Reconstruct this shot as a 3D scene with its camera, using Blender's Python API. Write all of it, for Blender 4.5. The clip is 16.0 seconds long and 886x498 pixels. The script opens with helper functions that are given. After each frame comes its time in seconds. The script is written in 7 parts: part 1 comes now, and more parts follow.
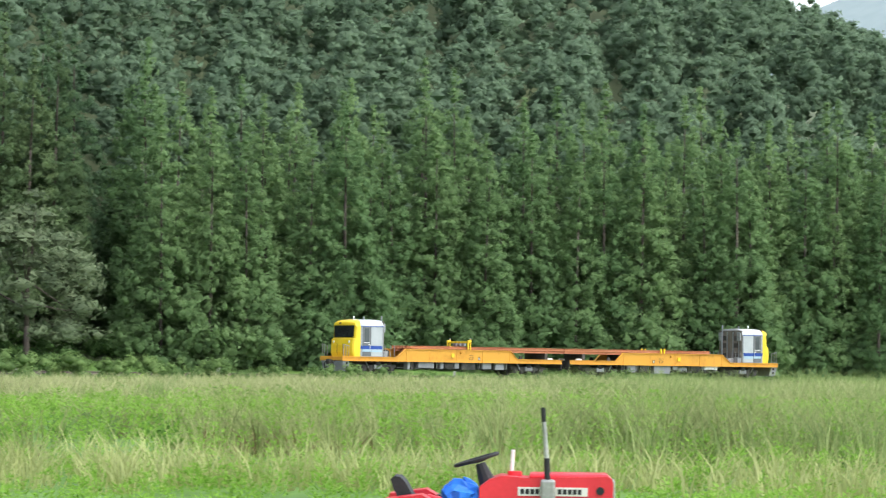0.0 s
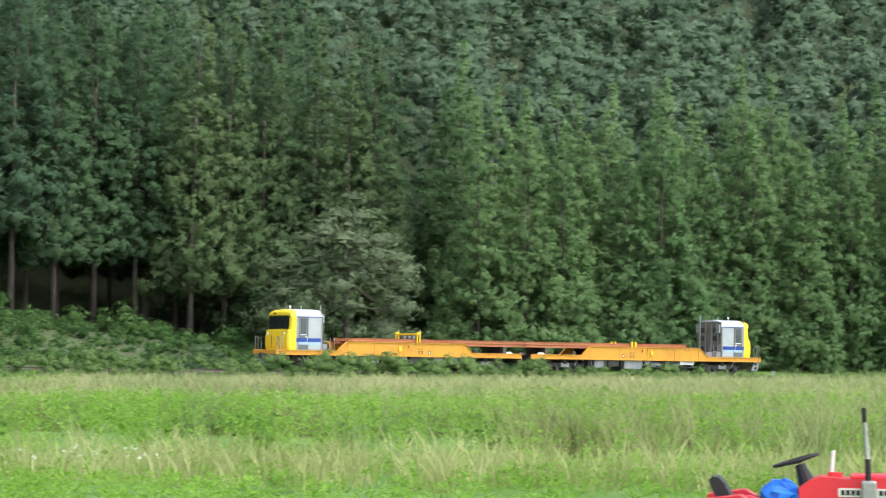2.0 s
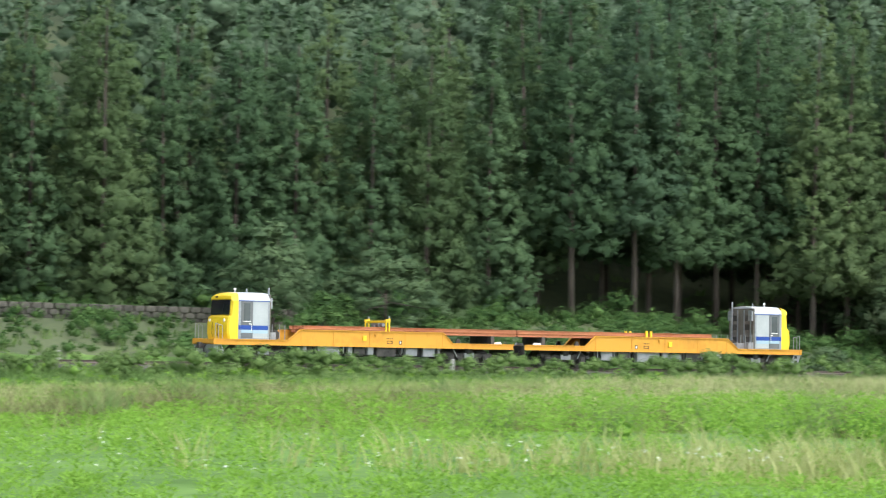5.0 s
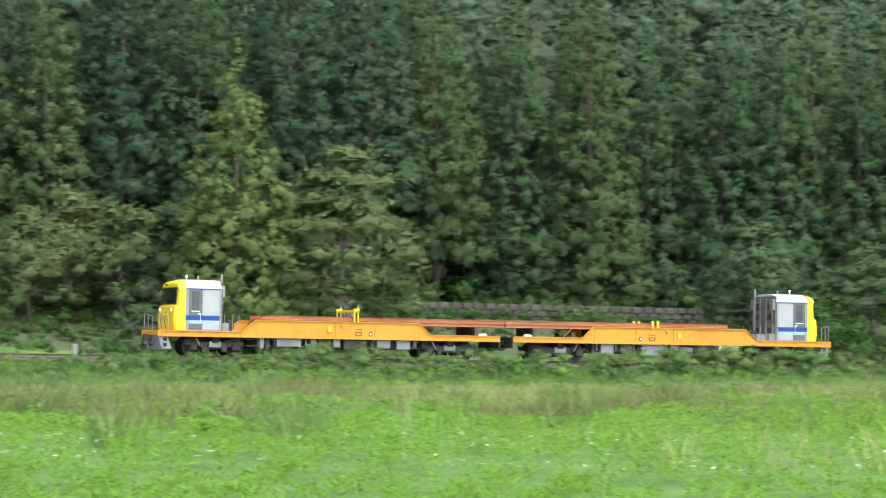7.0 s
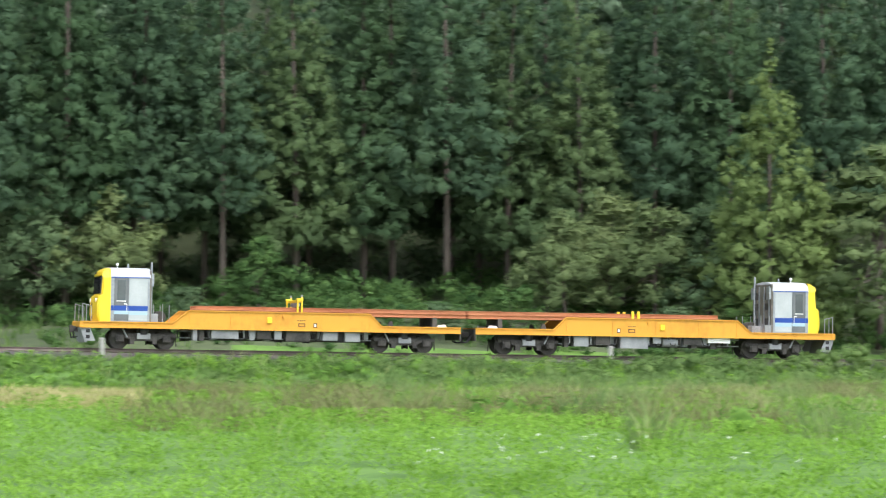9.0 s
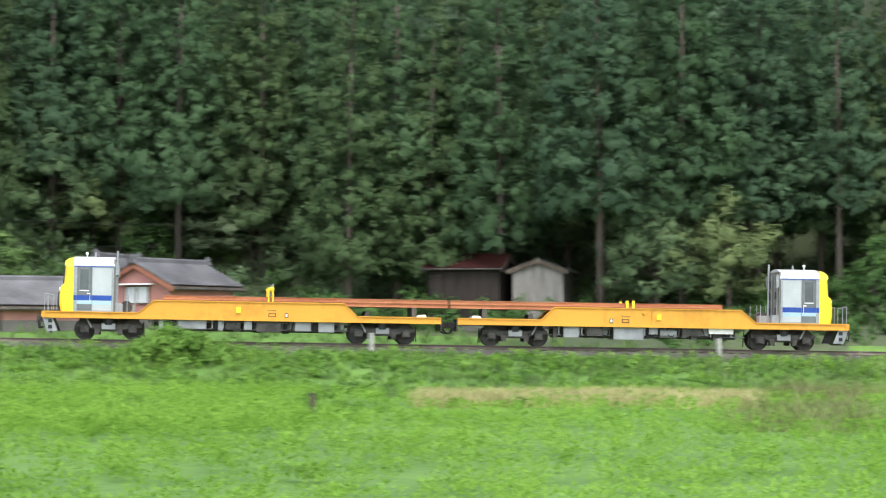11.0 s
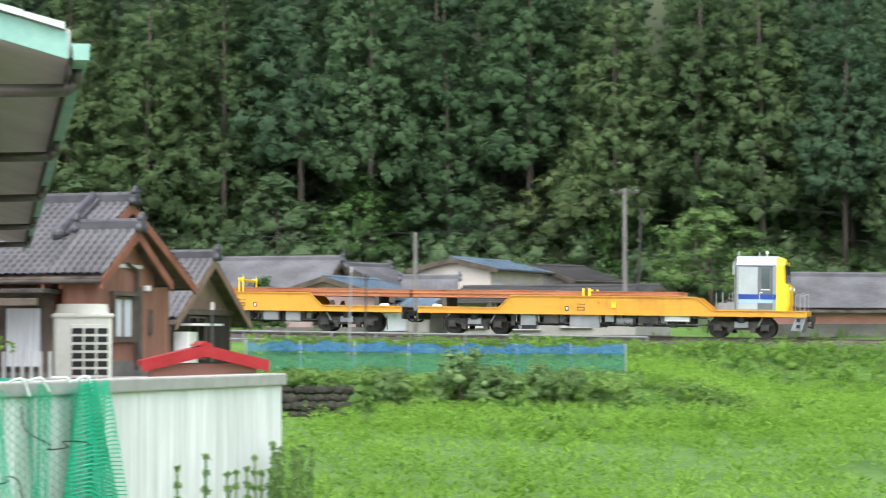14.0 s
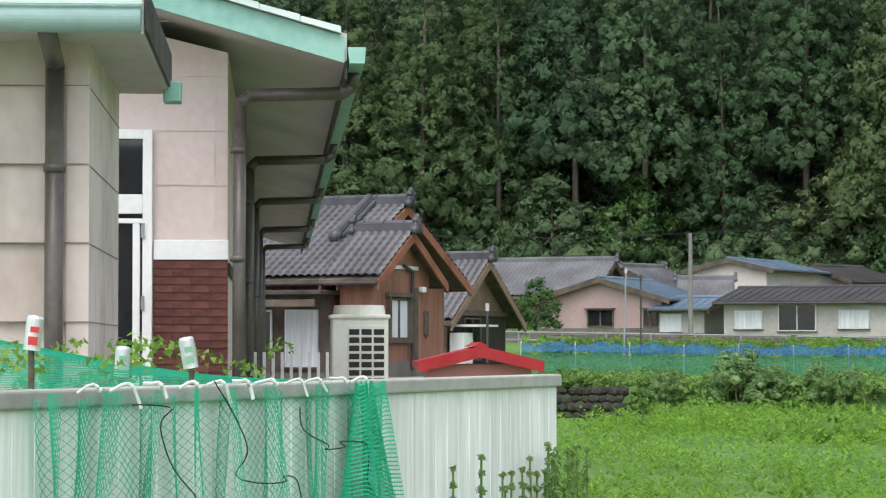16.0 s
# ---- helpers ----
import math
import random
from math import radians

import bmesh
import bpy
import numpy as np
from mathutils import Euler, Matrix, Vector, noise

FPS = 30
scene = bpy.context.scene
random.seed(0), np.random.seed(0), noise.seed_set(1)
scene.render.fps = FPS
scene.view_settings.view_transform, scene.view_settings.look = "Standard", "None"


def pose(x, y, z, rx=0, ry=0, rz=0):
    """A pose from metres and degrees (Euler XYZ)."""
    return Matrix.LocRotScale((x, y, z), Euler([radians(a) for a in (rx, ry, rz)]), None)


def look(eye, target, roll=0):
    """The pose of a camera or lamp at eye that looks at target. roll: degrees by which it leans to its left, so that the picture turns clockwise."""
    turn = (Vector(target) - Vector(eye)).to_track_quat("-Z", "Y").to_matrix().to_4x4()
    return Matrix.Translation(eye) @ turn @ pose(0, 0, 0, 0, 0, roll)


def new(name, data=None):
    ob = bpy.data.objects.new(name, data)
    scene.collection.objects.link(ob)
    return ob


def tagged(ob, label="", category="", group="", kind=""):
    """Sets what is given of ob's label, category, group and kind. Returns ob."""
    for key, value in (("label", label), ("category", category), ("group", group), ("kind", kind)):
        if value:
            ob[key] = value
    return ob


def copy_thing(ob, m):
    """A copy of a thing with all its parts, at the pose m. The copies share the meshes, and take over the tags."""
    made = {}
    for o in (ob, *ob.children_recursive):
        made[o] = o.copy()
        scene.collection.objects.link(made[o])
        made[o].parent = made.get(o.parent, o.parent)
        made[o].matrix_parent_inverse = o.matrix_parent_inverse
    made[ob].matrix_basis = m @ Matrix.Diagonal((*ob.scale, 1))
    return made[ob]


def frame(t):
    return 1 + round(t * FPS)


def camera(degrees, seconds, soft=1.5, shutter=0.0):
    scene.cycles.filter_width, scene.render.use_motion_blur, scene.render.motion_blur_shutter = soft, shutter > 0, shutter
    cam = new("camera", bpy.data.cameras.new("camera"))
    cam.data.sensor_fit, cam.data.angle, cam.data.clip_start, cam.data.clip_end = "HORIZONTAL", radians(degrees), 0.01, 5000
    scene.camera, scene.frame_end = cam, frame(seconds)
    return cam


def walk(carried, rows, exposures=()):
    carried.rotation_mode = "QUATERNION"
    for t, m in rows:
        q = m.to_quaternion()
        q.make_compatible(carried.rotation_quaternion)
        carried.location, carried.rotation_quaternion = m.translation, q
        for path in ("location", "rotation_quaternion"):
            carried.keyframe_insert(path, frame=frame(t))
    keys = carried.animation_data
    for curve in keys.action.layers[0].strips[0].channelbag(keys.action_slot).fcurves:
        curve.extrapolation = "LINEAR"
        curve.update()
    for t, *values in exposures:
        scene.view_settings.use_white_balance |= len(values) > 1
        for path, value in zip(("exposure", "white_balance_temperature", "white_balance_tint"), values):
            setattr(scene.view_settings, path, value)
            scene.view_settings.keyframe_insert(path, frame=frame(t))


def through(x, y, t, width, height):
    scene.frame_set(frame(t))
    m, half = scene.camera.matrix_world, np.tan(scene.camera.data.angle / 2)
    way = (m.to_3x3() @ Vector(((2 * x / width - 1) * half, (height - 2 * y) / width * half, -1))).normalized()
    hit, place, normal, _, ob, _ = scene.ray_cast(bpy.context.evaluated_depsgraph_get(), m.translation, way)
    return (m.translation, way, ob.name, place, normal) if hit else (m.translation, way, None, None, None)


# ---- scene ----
# ---- camera ----
cam = camera(19.5, 16.0, soft=1.15, shutter=0.45)
EYE = 2.0
# seconds, yaw, pitch, roll of a tripod head that pans after the train
PAN = [
    (0.0, -0.053, 2.314, 0.684), (0.5, 1.489, 2.287, 0.625), (1.0, 3.220, 2.276, 0.613), (1.5, 5.014, 2.255, 0.600),
    (2.0, 6.971, 2.239, 0.580), (2.5, 8.963, 2.225, 0.570), (3.0, 11.087, 2.213, 0.545), (3.5, 13.487, 2.196, 0.530),
    (4.0, 15.933, 2.183, 0.525), (4.2, 16.878, 2.172, 0.520), (6.3, 27.425, 2.132, 0.400), (6.5, 28.522, 2.118, 0.360),
    (7.0, 31.491, 2.109, 0.290), (7.5, 34.612, 2.095, 0.255), (8.0, 37.462, 2.091, 0.245), (8.2, 38.598, 2.094, 0.225),
    (10.3, 51.863, 2.081, 0.147), (10.5, 53.303, 2.078, 0.140), (11.0, 56.948, 2.086, 0.112), (11.5, 60.514, 2.093, 0.070),
    (12.0, 64.253, 2.096, 0.030), (12.5, 67.811, 2.119, -0.030), (13.0, 71.278, 2.124, -0.056), (13.5, 74.884, 2.129, -0.065),
    (14.0, 78.038, 2.145, -0.045), (14.5, 80.351, 2.150, -0.030), (15.0, 82.131, 2.157, -0.015), (15.5, 83.524, 2.169, -0.010),
    (16.0, 84.136, 2.170, 0.0),
]
walk(cam, [(t, pose(0, 0, EYE, 90 + p, 0, y) @ pose(0, 0, 0, 0, 0, r)) for t, y, p, r in PAN], exposures=[(0.0, 1.15), (13.6, 1.15), (14.2, 1.05), (15.2, 0.78), (16.0, 0.68)])

# ---- light: overcast day ----
world = bpy.data.worlds.new("overcast_sky")
scene.world = world
world.use_nodes = True
wn, wl = world.node_tree.nodes, world.node_tree.links
sky = wn.new("ShaderNodeTexSky")
sky.sky_type, sky.sun_disc = "NISHITA", False
sky.sun_elevation, sky.sun_rotation = radians(60), radians(109)
sky.air_density, sky.dust_density = 1.0, 2.0
grey = wn.new("ShaderNodeHueSaturation")
grey.inputs["Saturation"].default_value = 0.45
wl.new(sky.outputs[0], grey.inputs["Color"])
wl.new(grey.outputs[0], wn["Background"].inputs["Color"])
wn["Background"].inputs["Strength"].default_value = 0.2
sun = new("sun", bpy.data.lights.new("sun", "SUN"))
sun.data.energy, sun.data.angle, sun.data.color = 0.9, radians(50), (1.0, 0.97, 0.92)
sun.matrix_world = look((46, -16, 84), (0, 0, 0))


# ---- materials ----
def ramp_mat(name, dark, light, rough=0.8, metal=0.0, scale=3.0, fine=40.0, bump=0.15, spread=0.0, island=False, spec=0.3, coat=0.0, stretch=(1, 1, 1), mid=0.5):
    """A surface whose colour wanders between two tones at a coarse and a fine scale; spread varies it per object, or per island."""
    m = bpy.data.materials.new(name)
    m.use_nodes = True
    n, l = m.node_tree.nodes, m.node_tree.links
    b = n["Principled BSDF"]
    b.inputs["Roughness"].default_value, b.inputs["Metallic"].default_value = rough, metal
    b.inputs["Specular IOR Level"].default_value = spec
    b.inputs["Coat Weight"].default_value = coat
    tc, mp = n.new("ShaderNodeTexCoord"), n.new("ShaderNodeMapping")
    mp.inputs["Scale"].default_value = stretch
    l.new(tc.outputs["Object"], mp.inputs["Vector"])
    t1, t2 = n.new("ShaderNodeTexNoise"), n.new("ShaderNodeTexNoise")
    for t, s in ((t1, scale), (t2, fine)):
        t.inputs["Scale"].default_value, t.inputs["Detail"].default_value = s, 4.0
        l.new(mp.outputs[0], t.inputs["Vector"])
    mix = n.new("ShaderNodeMath")
    mix.operation = "MULTIPLY_ADD"
    l.new(t2.outputs["Fac"], mix.inputs[0])
    mix.inputs[1].default_value = 0.5
    l.new(t1.outputs["Fac"], mix.inputs[2])
    cr = n.new("ShaderNodeMapRange")
    cr.inputs["From Min"].default_value, cr.inputs["From Max"].default_value = mid, mid + 0.5
    l.new(mix.outputs[0], cr.inputs["Value"])
    fac = cr.outputs[0]
    if spread:
        src = n.new("ShaderNodeNewGeometry").outputs["Random Per Island"] if island else n.new("ShaderNodeObjectInfo").outputs["Random"]
        ad = n.new("ShaderNodeMath")
        ad.operation = "MULTIPLY_ADD"
        l.new(src, ad.inputs[0])
        ad.inputs[1].default_value = spread
        l.new(fac, ad.inputs[2])
        sb = n.new("ShaderNodeMath")
        sb.operation, sb.use_clamp = "SUBTRACT", True
        l.new(ad.outputs[0], sb.inputs[0])
        sb.inputs[1].default_value = spread * 0.5
        fac = sb.outputs[0]
    mc = n.new("ShaderNodeMix")
    mc.data_type = "RGBA"
    mc.inputs["A"].default_value, mc.inputs["B"].default_value = (*dark, 1), (*light, 1)
    l.new(fac, mc.inputs["Factor"])
    l.new(mc.outputs["Result"], b.inputs["Base Color"])
    if bump:
        bp = n.new("ShaderNodeBump")
        bp.inputs["Strength"].default_value, bp.inputs["Distance"].default_value = bump, 0.02
        l.new(t2.outputs["Fac"], bp.inputs["Height"])
        l.new(bp.outputs[0], b.inputs["Normal"])
    return m


def leaf_mat(name, dark, light, spread=0.9, through=0.25, patch=0.5, ragged=0.0, gap=0.56, each=0.0):
    """Leaves that let light through; each varies the tone from plant to plant."""
    m = ramp_mat(name, dark, light, rough=0.6, scale=patch, fine=5.0, bump=0.35, spread=spread, island=True, spec=0.08)
    m.node_tree.nodes["Bump"].inputs["Distance"].default_value = 0.12
    n, l = m.node_tree.nodes, m.node_tree.links
    b, o = n["Principled BSDF"], n["Material Output"]
    tr, mx = n.new("ShaderNodeBsdfTranslucent"), n.new("ShaderNodeMixShader")
    col = b.inputs["Base Color"].links[0].from_socket
    if each:
        hs, oi = n.new("ShaderNodeHueSaturation"), n.new("ShaderNodeObjectInfo")
        for sock, lo, hi, src in (("Value", 1 - each, 1 + each, oi.outputs["Random"]), ("Hue", 0.509, 0.491, oi.outputs["Random"])):
            mr = n.new("ShaderNodeMapRange")
            mr.inputs["To Min"].default_value, mr.inputs["To Max"].default_value = lo, hi
            l.new(src, mr.inputs["Value"])
            l.new(mr.outputs[0], hs.inputs[sock])
        l.new(col, hs.inputs["Color"])
        col = hs.outputs[0]
        l.new(col, b.inputs["Base Color"])
    l.new(col, tr.inputs["Color"])
    mx.inputs[0].default_value = through
    l.new(b.outputs[0], mx.inputs[1])
    l.new(tr.outputs[0], mx.inputs[2])
    last = mx
    if ragged:
        # ragged edges: small gaps between the needles and leaves
        hole, tex, gt = n.new("ShaderNodeMixShader"), n.new("ShaderNodeTexNoise"), n.new("ShaderNodeMath")
        tex.inputs["Scale"].default_value, tex.inputs["Detail"].default_value = ragged, 2.0
        l.new(n["Mapping"].outputs[0], tex.inputs["Vector"])
        gt.operation = "GREATER_THAN"
        l.new(tex.outputs["Fac"], gt.inputs[0])
        gt.inputs[1].default_value = gap
        l.new(gt.outputs[0], hole.inputs[0])
        l.new(mx.outputs[0], hole.inputs[1])
        l.new(n.new("ShaderNodeBsdfTransparent").outputs[0], hole.inputs[2])
        last = hole
    l.new(last.outputs[0], o.inputs["Surface"])
    return m


SOIL = ramp_mat("meadow_soil", (0.06, 0.135, 0.022), (0.135, 0.25, 0.048), scale=0.35, fine=2.6, bump=0.5)
YARD = ramp_mat("neutral_yard_ground", (0.16, 0.15, 0.13), (0.3, 0.28, 0.25), scale=0.6, fine=9, bump=0.3)
FLOOR = ramp_mat("forest_floor", (0.055, 0.078, 0.038), (0.11, 0.135, 0.062), scale=0.1, fine=1.5)
BALLAST = ramp_mat("ballast", (0.035, 0.033, 0.03), (0.12, 0.11, 0.1), scale=1.0, fine=12.0, bump=0.8)
YELLOW = ramp_mat("worn_orange_yellow_paint", (0.42, 0.18, 0.025), (0.67, 0.325, 0.04), rough=0.5, scale=0.5, fine=4, bump=0.05, spec=0.35, stretch=(1, 1, 0.8), mid=0.24)
CABYEL = ramp_mat("bright_yellow_paint", (0.76, 0.52, 0.02), (0.85, 0.61, 0.03), rough=0.35, scale=1.2, fine=20, bump=0.02, spec=0.5)
STEEL = ramp_mat("brushed_steel", (0.26, 0.28, 0.3), (0.38, 0.4, 0.42), rough=0.42, metal=0.6, scale=1.5, fine=30, bump=0.03, stretch=(1, 1, 8))
ROOFW = ramp_mat("pale_roof_paint", (0.38, 0.4, 0.42), (0.54, 0.56, 0.58), rough=0.5, scale=1.0, fine=18, bump=0.03)
DARKST = ramp_mat("dark_underframe_steel", (0.03, 0.029, 0.028), (0.1, 0.092, 0.083), rough=0.7, scale=2, fine=18)
GREYBOX = ramp_mat("grey_equipment_paint", (0.2, 0.21, 0.22), (0.34, 0.35, 0.36), rough=0.6, scale=1.5, fine=20)
DOORG = ramp_mat("dull_grey_door_paint", (0.1, 0.11, 0.115), (0.17, 0.18, 0.185), rough=0.5, scale=1.5, fine=20)
PANELG = ramp_mat("pale_grey_panel_paint", (0.36, 0.39, 0.4), (0.48, 0.51, 0.52), rough=0.45, scale=1.2, fine=16, bump=0.02)
BLUE = ramp_mat("blue_stripe_paint", (0.015, 0.05, 0.26), (0.03, 0.09, 0.36), rough=0.4, scale=1.0, fine=20, bump=0.0)
PALEBLUE = ramp_mat("pale_blue_stripe_paint", (0.3, 0.45, 0.55), (0.42, 0.56, 0.64), rough=0.4, scale=1.0, fine=20, bump=0.0)
RUST = ramp_mat("rusty_rail_steel", (0.28, 0.1, 0.05), (0.52, 0.22, 0.11), rough=0.8, scale=1.2, fine=25, bump=0.2, stretch=(0.2, 1, 1))
RAILM = ramp_mat("worn_rail_steel", (0.06, 0.045, 0.038), (0.16, 0.13, 0.115), rough=0.55, metal=0.3, scale=1, fine=20)
BLACK = ramp_mat("black_rubber", (0.012, 0.012, 0.013), (0.03, 0.03, 0.032), rough=0.55, scale=4, fine=30)
GLASS = ramp_mat("dark_window_glass", (0.012, 0.014, 0.016), (0.02, 0.022, 0.026), rough=0.06, scale=1, fine=4, bump=0.0, spec=0.6)
# blue-grey of the reflected sky is mixed into this glass colour
SKYGLASS = ramp_mat("sky_tinted_window_glass", (0.035, 0.05, 0.056), (0.075, 0.1, 0.11), rough=0.08, scale=1, fine=3, bump=0.0, spec=0.7)
WHITE = ramp_mat("white_paint", (0.7, 0.7, 0.68), (0.85, 0.85, 0.83), rough=0.5, scale=2, fine=20)
CONC = ramp_mat("weathered_concrete", (0.3, 0.29, 0.27), (0.52, 0.51, 0.48), rough=0.9, scale=0.8, fine=9, bump=0.25)
TIMBER = ramp_mat("weathered_timber", (0.05, 0.04, 0.032), (0.16, 0.13, 0.1), rough=0.9, scale=2, fine=20, bump=0.3)


# ---- mesh helpers ----
def part(name, bm, material, parent=None, label="", smooth=False):
    me = bpy.data.meshes.new(name)
    bmesh.ops.recalc_face_normals(bm, faces=bm.faces)
    bm.to_mesh(me)
    bm.free()
    me.materials.append(material)
    if smooth:
        me.shade_smooth()
    ob = new(name, me)
    ob.parent = parent
    if label:
        ob["label"] = label
    return ob


def raw(name, verts, faces, material, parent=None, label="", smooth=False, normals=None):
    """A mesh from arrays: verts n x 3 and faces m x k (all with k corners); normals soften the shading of leaf masses."""
    me = bpy.data.meshes.new(name)
    verts, faces = np.asarray(verts, dtype=np.float32), np.asarray(faces, dtype=np.int32)
    if normals is not None:
        geo = np.cross(verts[faces[:, 1]] - verts[faces[:, 0]], verts[faces[:, 2]] - verts[faces[:, 0]])
        turned = (geo * normals[faces].mean(1)).sum(1) < 0
        faces = np.where(turned[:, None], faces[:, ::-1], faces)
    k = faces.shape[1]
    me.vertices.add(len(verts))
    me.vertices.foreach_set("co", verts.ravel())
    me.loops.add(faces.size)
    me.loops.foreach_set("vertex_index", faces.ravel())
    me.polygons.add(len(faces))
    me.polygons.foreach_set("loop_start", np.arange(0, faces.size, k, dtype=np.int32))
    me.polygons.foreach_set("loop_total", np.full(len(faces), k, dtype=np.int32))
    me.update(calc_edges=True)
    me.materials.append(material)
    if smooth or normals is not None:
        me.shade_smooth()
    if normals is not None:
        me.normals_split_custom_set_from_vertices(normals.astype(np.float32))
    ob = new(name, me)
    ob.parent = parent
    if label:
        ob["label"] = label
    return ob


def B():
    return bmesh.new()


def box(bm, x0, x1, y0, y1, z0, z1, bev=0.0, m=None):
    r = bmesh.ops.create_cube(bm, size=1.0)
    vs = r["verts"]
    for v in vs:
        v.co = Vector(((x0 + x1) / 2 + v.co.x * (x1 - x0), (y0 + y1) / 2 + v.co.y * (y1 - y0), (z0 + z1) / 2 + v.co.z * (z1 - z0)))
    if bev:
        es = list({e for v in vs for e in v.link_edges})
        o = bmesh.ops.bevel(bm, geom=es, offset=bev, segments=2, affect="EDGES", profile=0.5)
        vs = list({v for f in o["faces"] for v in f.verts} | {v for v in vs if v.is_valid})
    if m is not None:
        bmesh.ops.transform(bm, matrix=m, verts=vs)
    return bm


def prism(bm, pts, y0, y1, m=None):
    """An outline in x, z drawn out from y0 to y1."""
    a = [bm.verts.new((x, y0, z)) for x, z in pts]
    b = [bm.verts.new((x, y1, z)) for x, z in pts]
    bm.faces.new(a)
    bm.faces.new(b[::-1])
    n = len(pts)
    for i in range(n):
        bm.faces.new((a[i], b[i], b[(i + 1) % n], a[(i + 1) % n]))
    if m is not None:
        bmesh.ops.transform(bm, matrix=m, verts=a + b)
    return bm


def tube(bm, p, q, r, n=10, r2=None):
    """A round bar from p to q."""
    p, q = Vector(p), Vector(q)
    d = q - p
    m = Matrix.Translation((p + q) / 2) @ d.to_track_quat("Z", "Y").to_matrix().to_4x4()
    bmesh.ops.create_cone(bm, cap_ends=True, segments=n, radius1=r, radius2=r if r2 is None else r2, depth=d.length, matrix=m)
    return bm


def pipe(bm, pts, r, n=8):
    for a, b in zip(pts, pts[1:]):
        tube(bm, a, b, r, n)
        bmesh.ops.create_uvsphere(bm, u_segments=n, v_segments=6, radius=r, matrix=Matrix.Translation(b))
    return bm


def hose(bm, pts, r, n=6, flat=1.0):
    """One bent round strip through the points."""
    rings = []
    for i, p in enumerate(pts):
        p = Vector(p)
        d = (Vector(pts[min(i + 1, len(pts) - 1)]) - Vector(pts[max(i - 1, 0)])).normalized()
        a = d.cross(Vector((0.31, 0.9, 0.3))).normalized()
        b = d.cross(a) * flat
        rings.append([bm.verts.new(p + (a * math.cos(2 * math.pi * k / n) + b * math.sin(2 * math.pi * k / n)) * r) for k in range(n)])
    for u, w in zip(rings, rings[1:]):
        for k in range(n):
            bm.faces.new((u[k], u[(k + 1) % n], w[(k + 1) % n], w[k]))
    bm.faces.new(rings[0])
    bm.faces.new(rings[-1][::-1])
    return bm


def thing(name, label, category, m=None, group="", kind=""):
    ob = tagged(new(name), label, category, group, kind)
    ob.empty_display_size = 0.2
    if m is not None:
        ob.matrix_basis = m
    return ob


def spot(az, d, z=0.0):
    """The place at a bearing (degrees to the left of y) and distance from the tripod."""
    return Vector((-d * math.sin(radians(az)), d * math.cos(radians(az)), z))


# ---- the railway's line: a long left-hand curve that climbs gently ----
SG = np.arange(-400.0, 500.0, 1.0)
SC = np.clip(SG, -190, 190) / 100
PSI = 0.9238 + 0.3114 * SC - 0.0542 * SC ** 2
TX = np.concatenate([[0], np.cumsum(-(np.cos(PSI[1:]) + np.cos(PSI[:-1])) / 2)])
TY = np.concatenate([[0], np.cumsum(-(np.sin(PSI[1:]) + np.sin(PSI[:-1])) / 2)])
TX += -67.563 - TX[400]
TY += 105.487 - TY[400]
TZ = EYE - 0.73 + 0.011 * SG + 0.3 * np.clip(SC, -1.2, 1.2) ** 2


def rail_at(s):
    """The place on the line, at rail height, and its heading in degrees."""
    x, y, z, p = (np.interp(s, SG, a) for a in (TX, TY, TZ, PSI))
    return float(x), float(y), float(z), math.degrees(float(p)) + 180


def off_line(x, y):
    """Nearest place s on the line, and the distance q beyond it (negative on the field's side)."""
    x, y = np.atleast_1d(x).astype(float), np.atleast_1d(y).astype(float)
    gs, gx, gy, gp = SG[::4], TX[::4], TY[::4], PSI[::4]
    k = np.empty(len(x), dtype=int)
    for a in range(0, len(x), 4000):
        k[a:a + 4000] = ((x[a:a + 4000, None] - gx) ** 2 + (y[a:a + 4000, None] - gy) ** 2).argmin(1)
    dx, dy = x - gx[k], y - gy[k]
    return gs[k] - dx * np.cos(gp[k]) - dy * np.sin(gp[k]), -dx * np.sin(gp[k]) + dy * np.cos(gp[k])


def ss(a, b, v):
    t = np.clip((v - a) / (b - a), 0, 1)
    return t * t * (3 - 2 * t)


def wob(x, y, k):
    return np.sin(x * k + 1.3 * np.sin(y * k * 0.7)) * np.cos(y * k * 1.1 + 0.8 * np.sin(x * k * 0.6))


def ground_z(x, y):
    x, y = np.atleast_1d(x).astype(float), np.atleast_1d(y).astype(float)
    s, q = off_line(x, y)
    form = np.interp(s, SG, TZ) - 0.55
    az, d = np.degrees(np.arctan2(-x, y)), np.hypot(x, y)
    field = 0.10 * wob(x, y, 0.09) + 0.05 * wob(x, y, 0.31)
    # the terrace of the village, and the plot behind the stone wall
    field = field + 1.15 * ss(82.6, 83.6, az) * ss(12.5, 14.5, d) + 0.95 * ss(70.0, 73.5, az) * ss(64.5, 65.8, d) * (1 - ss(82.6, 83.6, az))
    near = field * (1 - ss(-15, -5, q)) + form * ss(-15, -5, q)
    far = form + 0.14 * np.clip(q - 6, 0, 14) * ss(8, 18, az) * (1 - ss(46, 56, az)) + 0.03 * np.clip(q - 4, 0, 200) + 0.05 * np.clip(q - 12, 0, 18) + 0.5 * np.clip(q - 34 - 6 * ss(56, 64, az), 0, 140) * (0.2 + 0.8 * ss(-300, -130, s)) + ss(10, 40, q) * 0.5 * wob(x, y, 0.06)
    # beyond the end of the hill the ground falls away
    crest = EYE + d * np.tan(np.radians(7.6 + 0.45 * (az + 8))) - 17
    far = np.where((q > 30) & (az < -4) & (az > -60), np.minimum(far, np.maximum(crest + 30 * ss(-7, -4, az), form)), far)
    return np.where(q < 3, near, far)


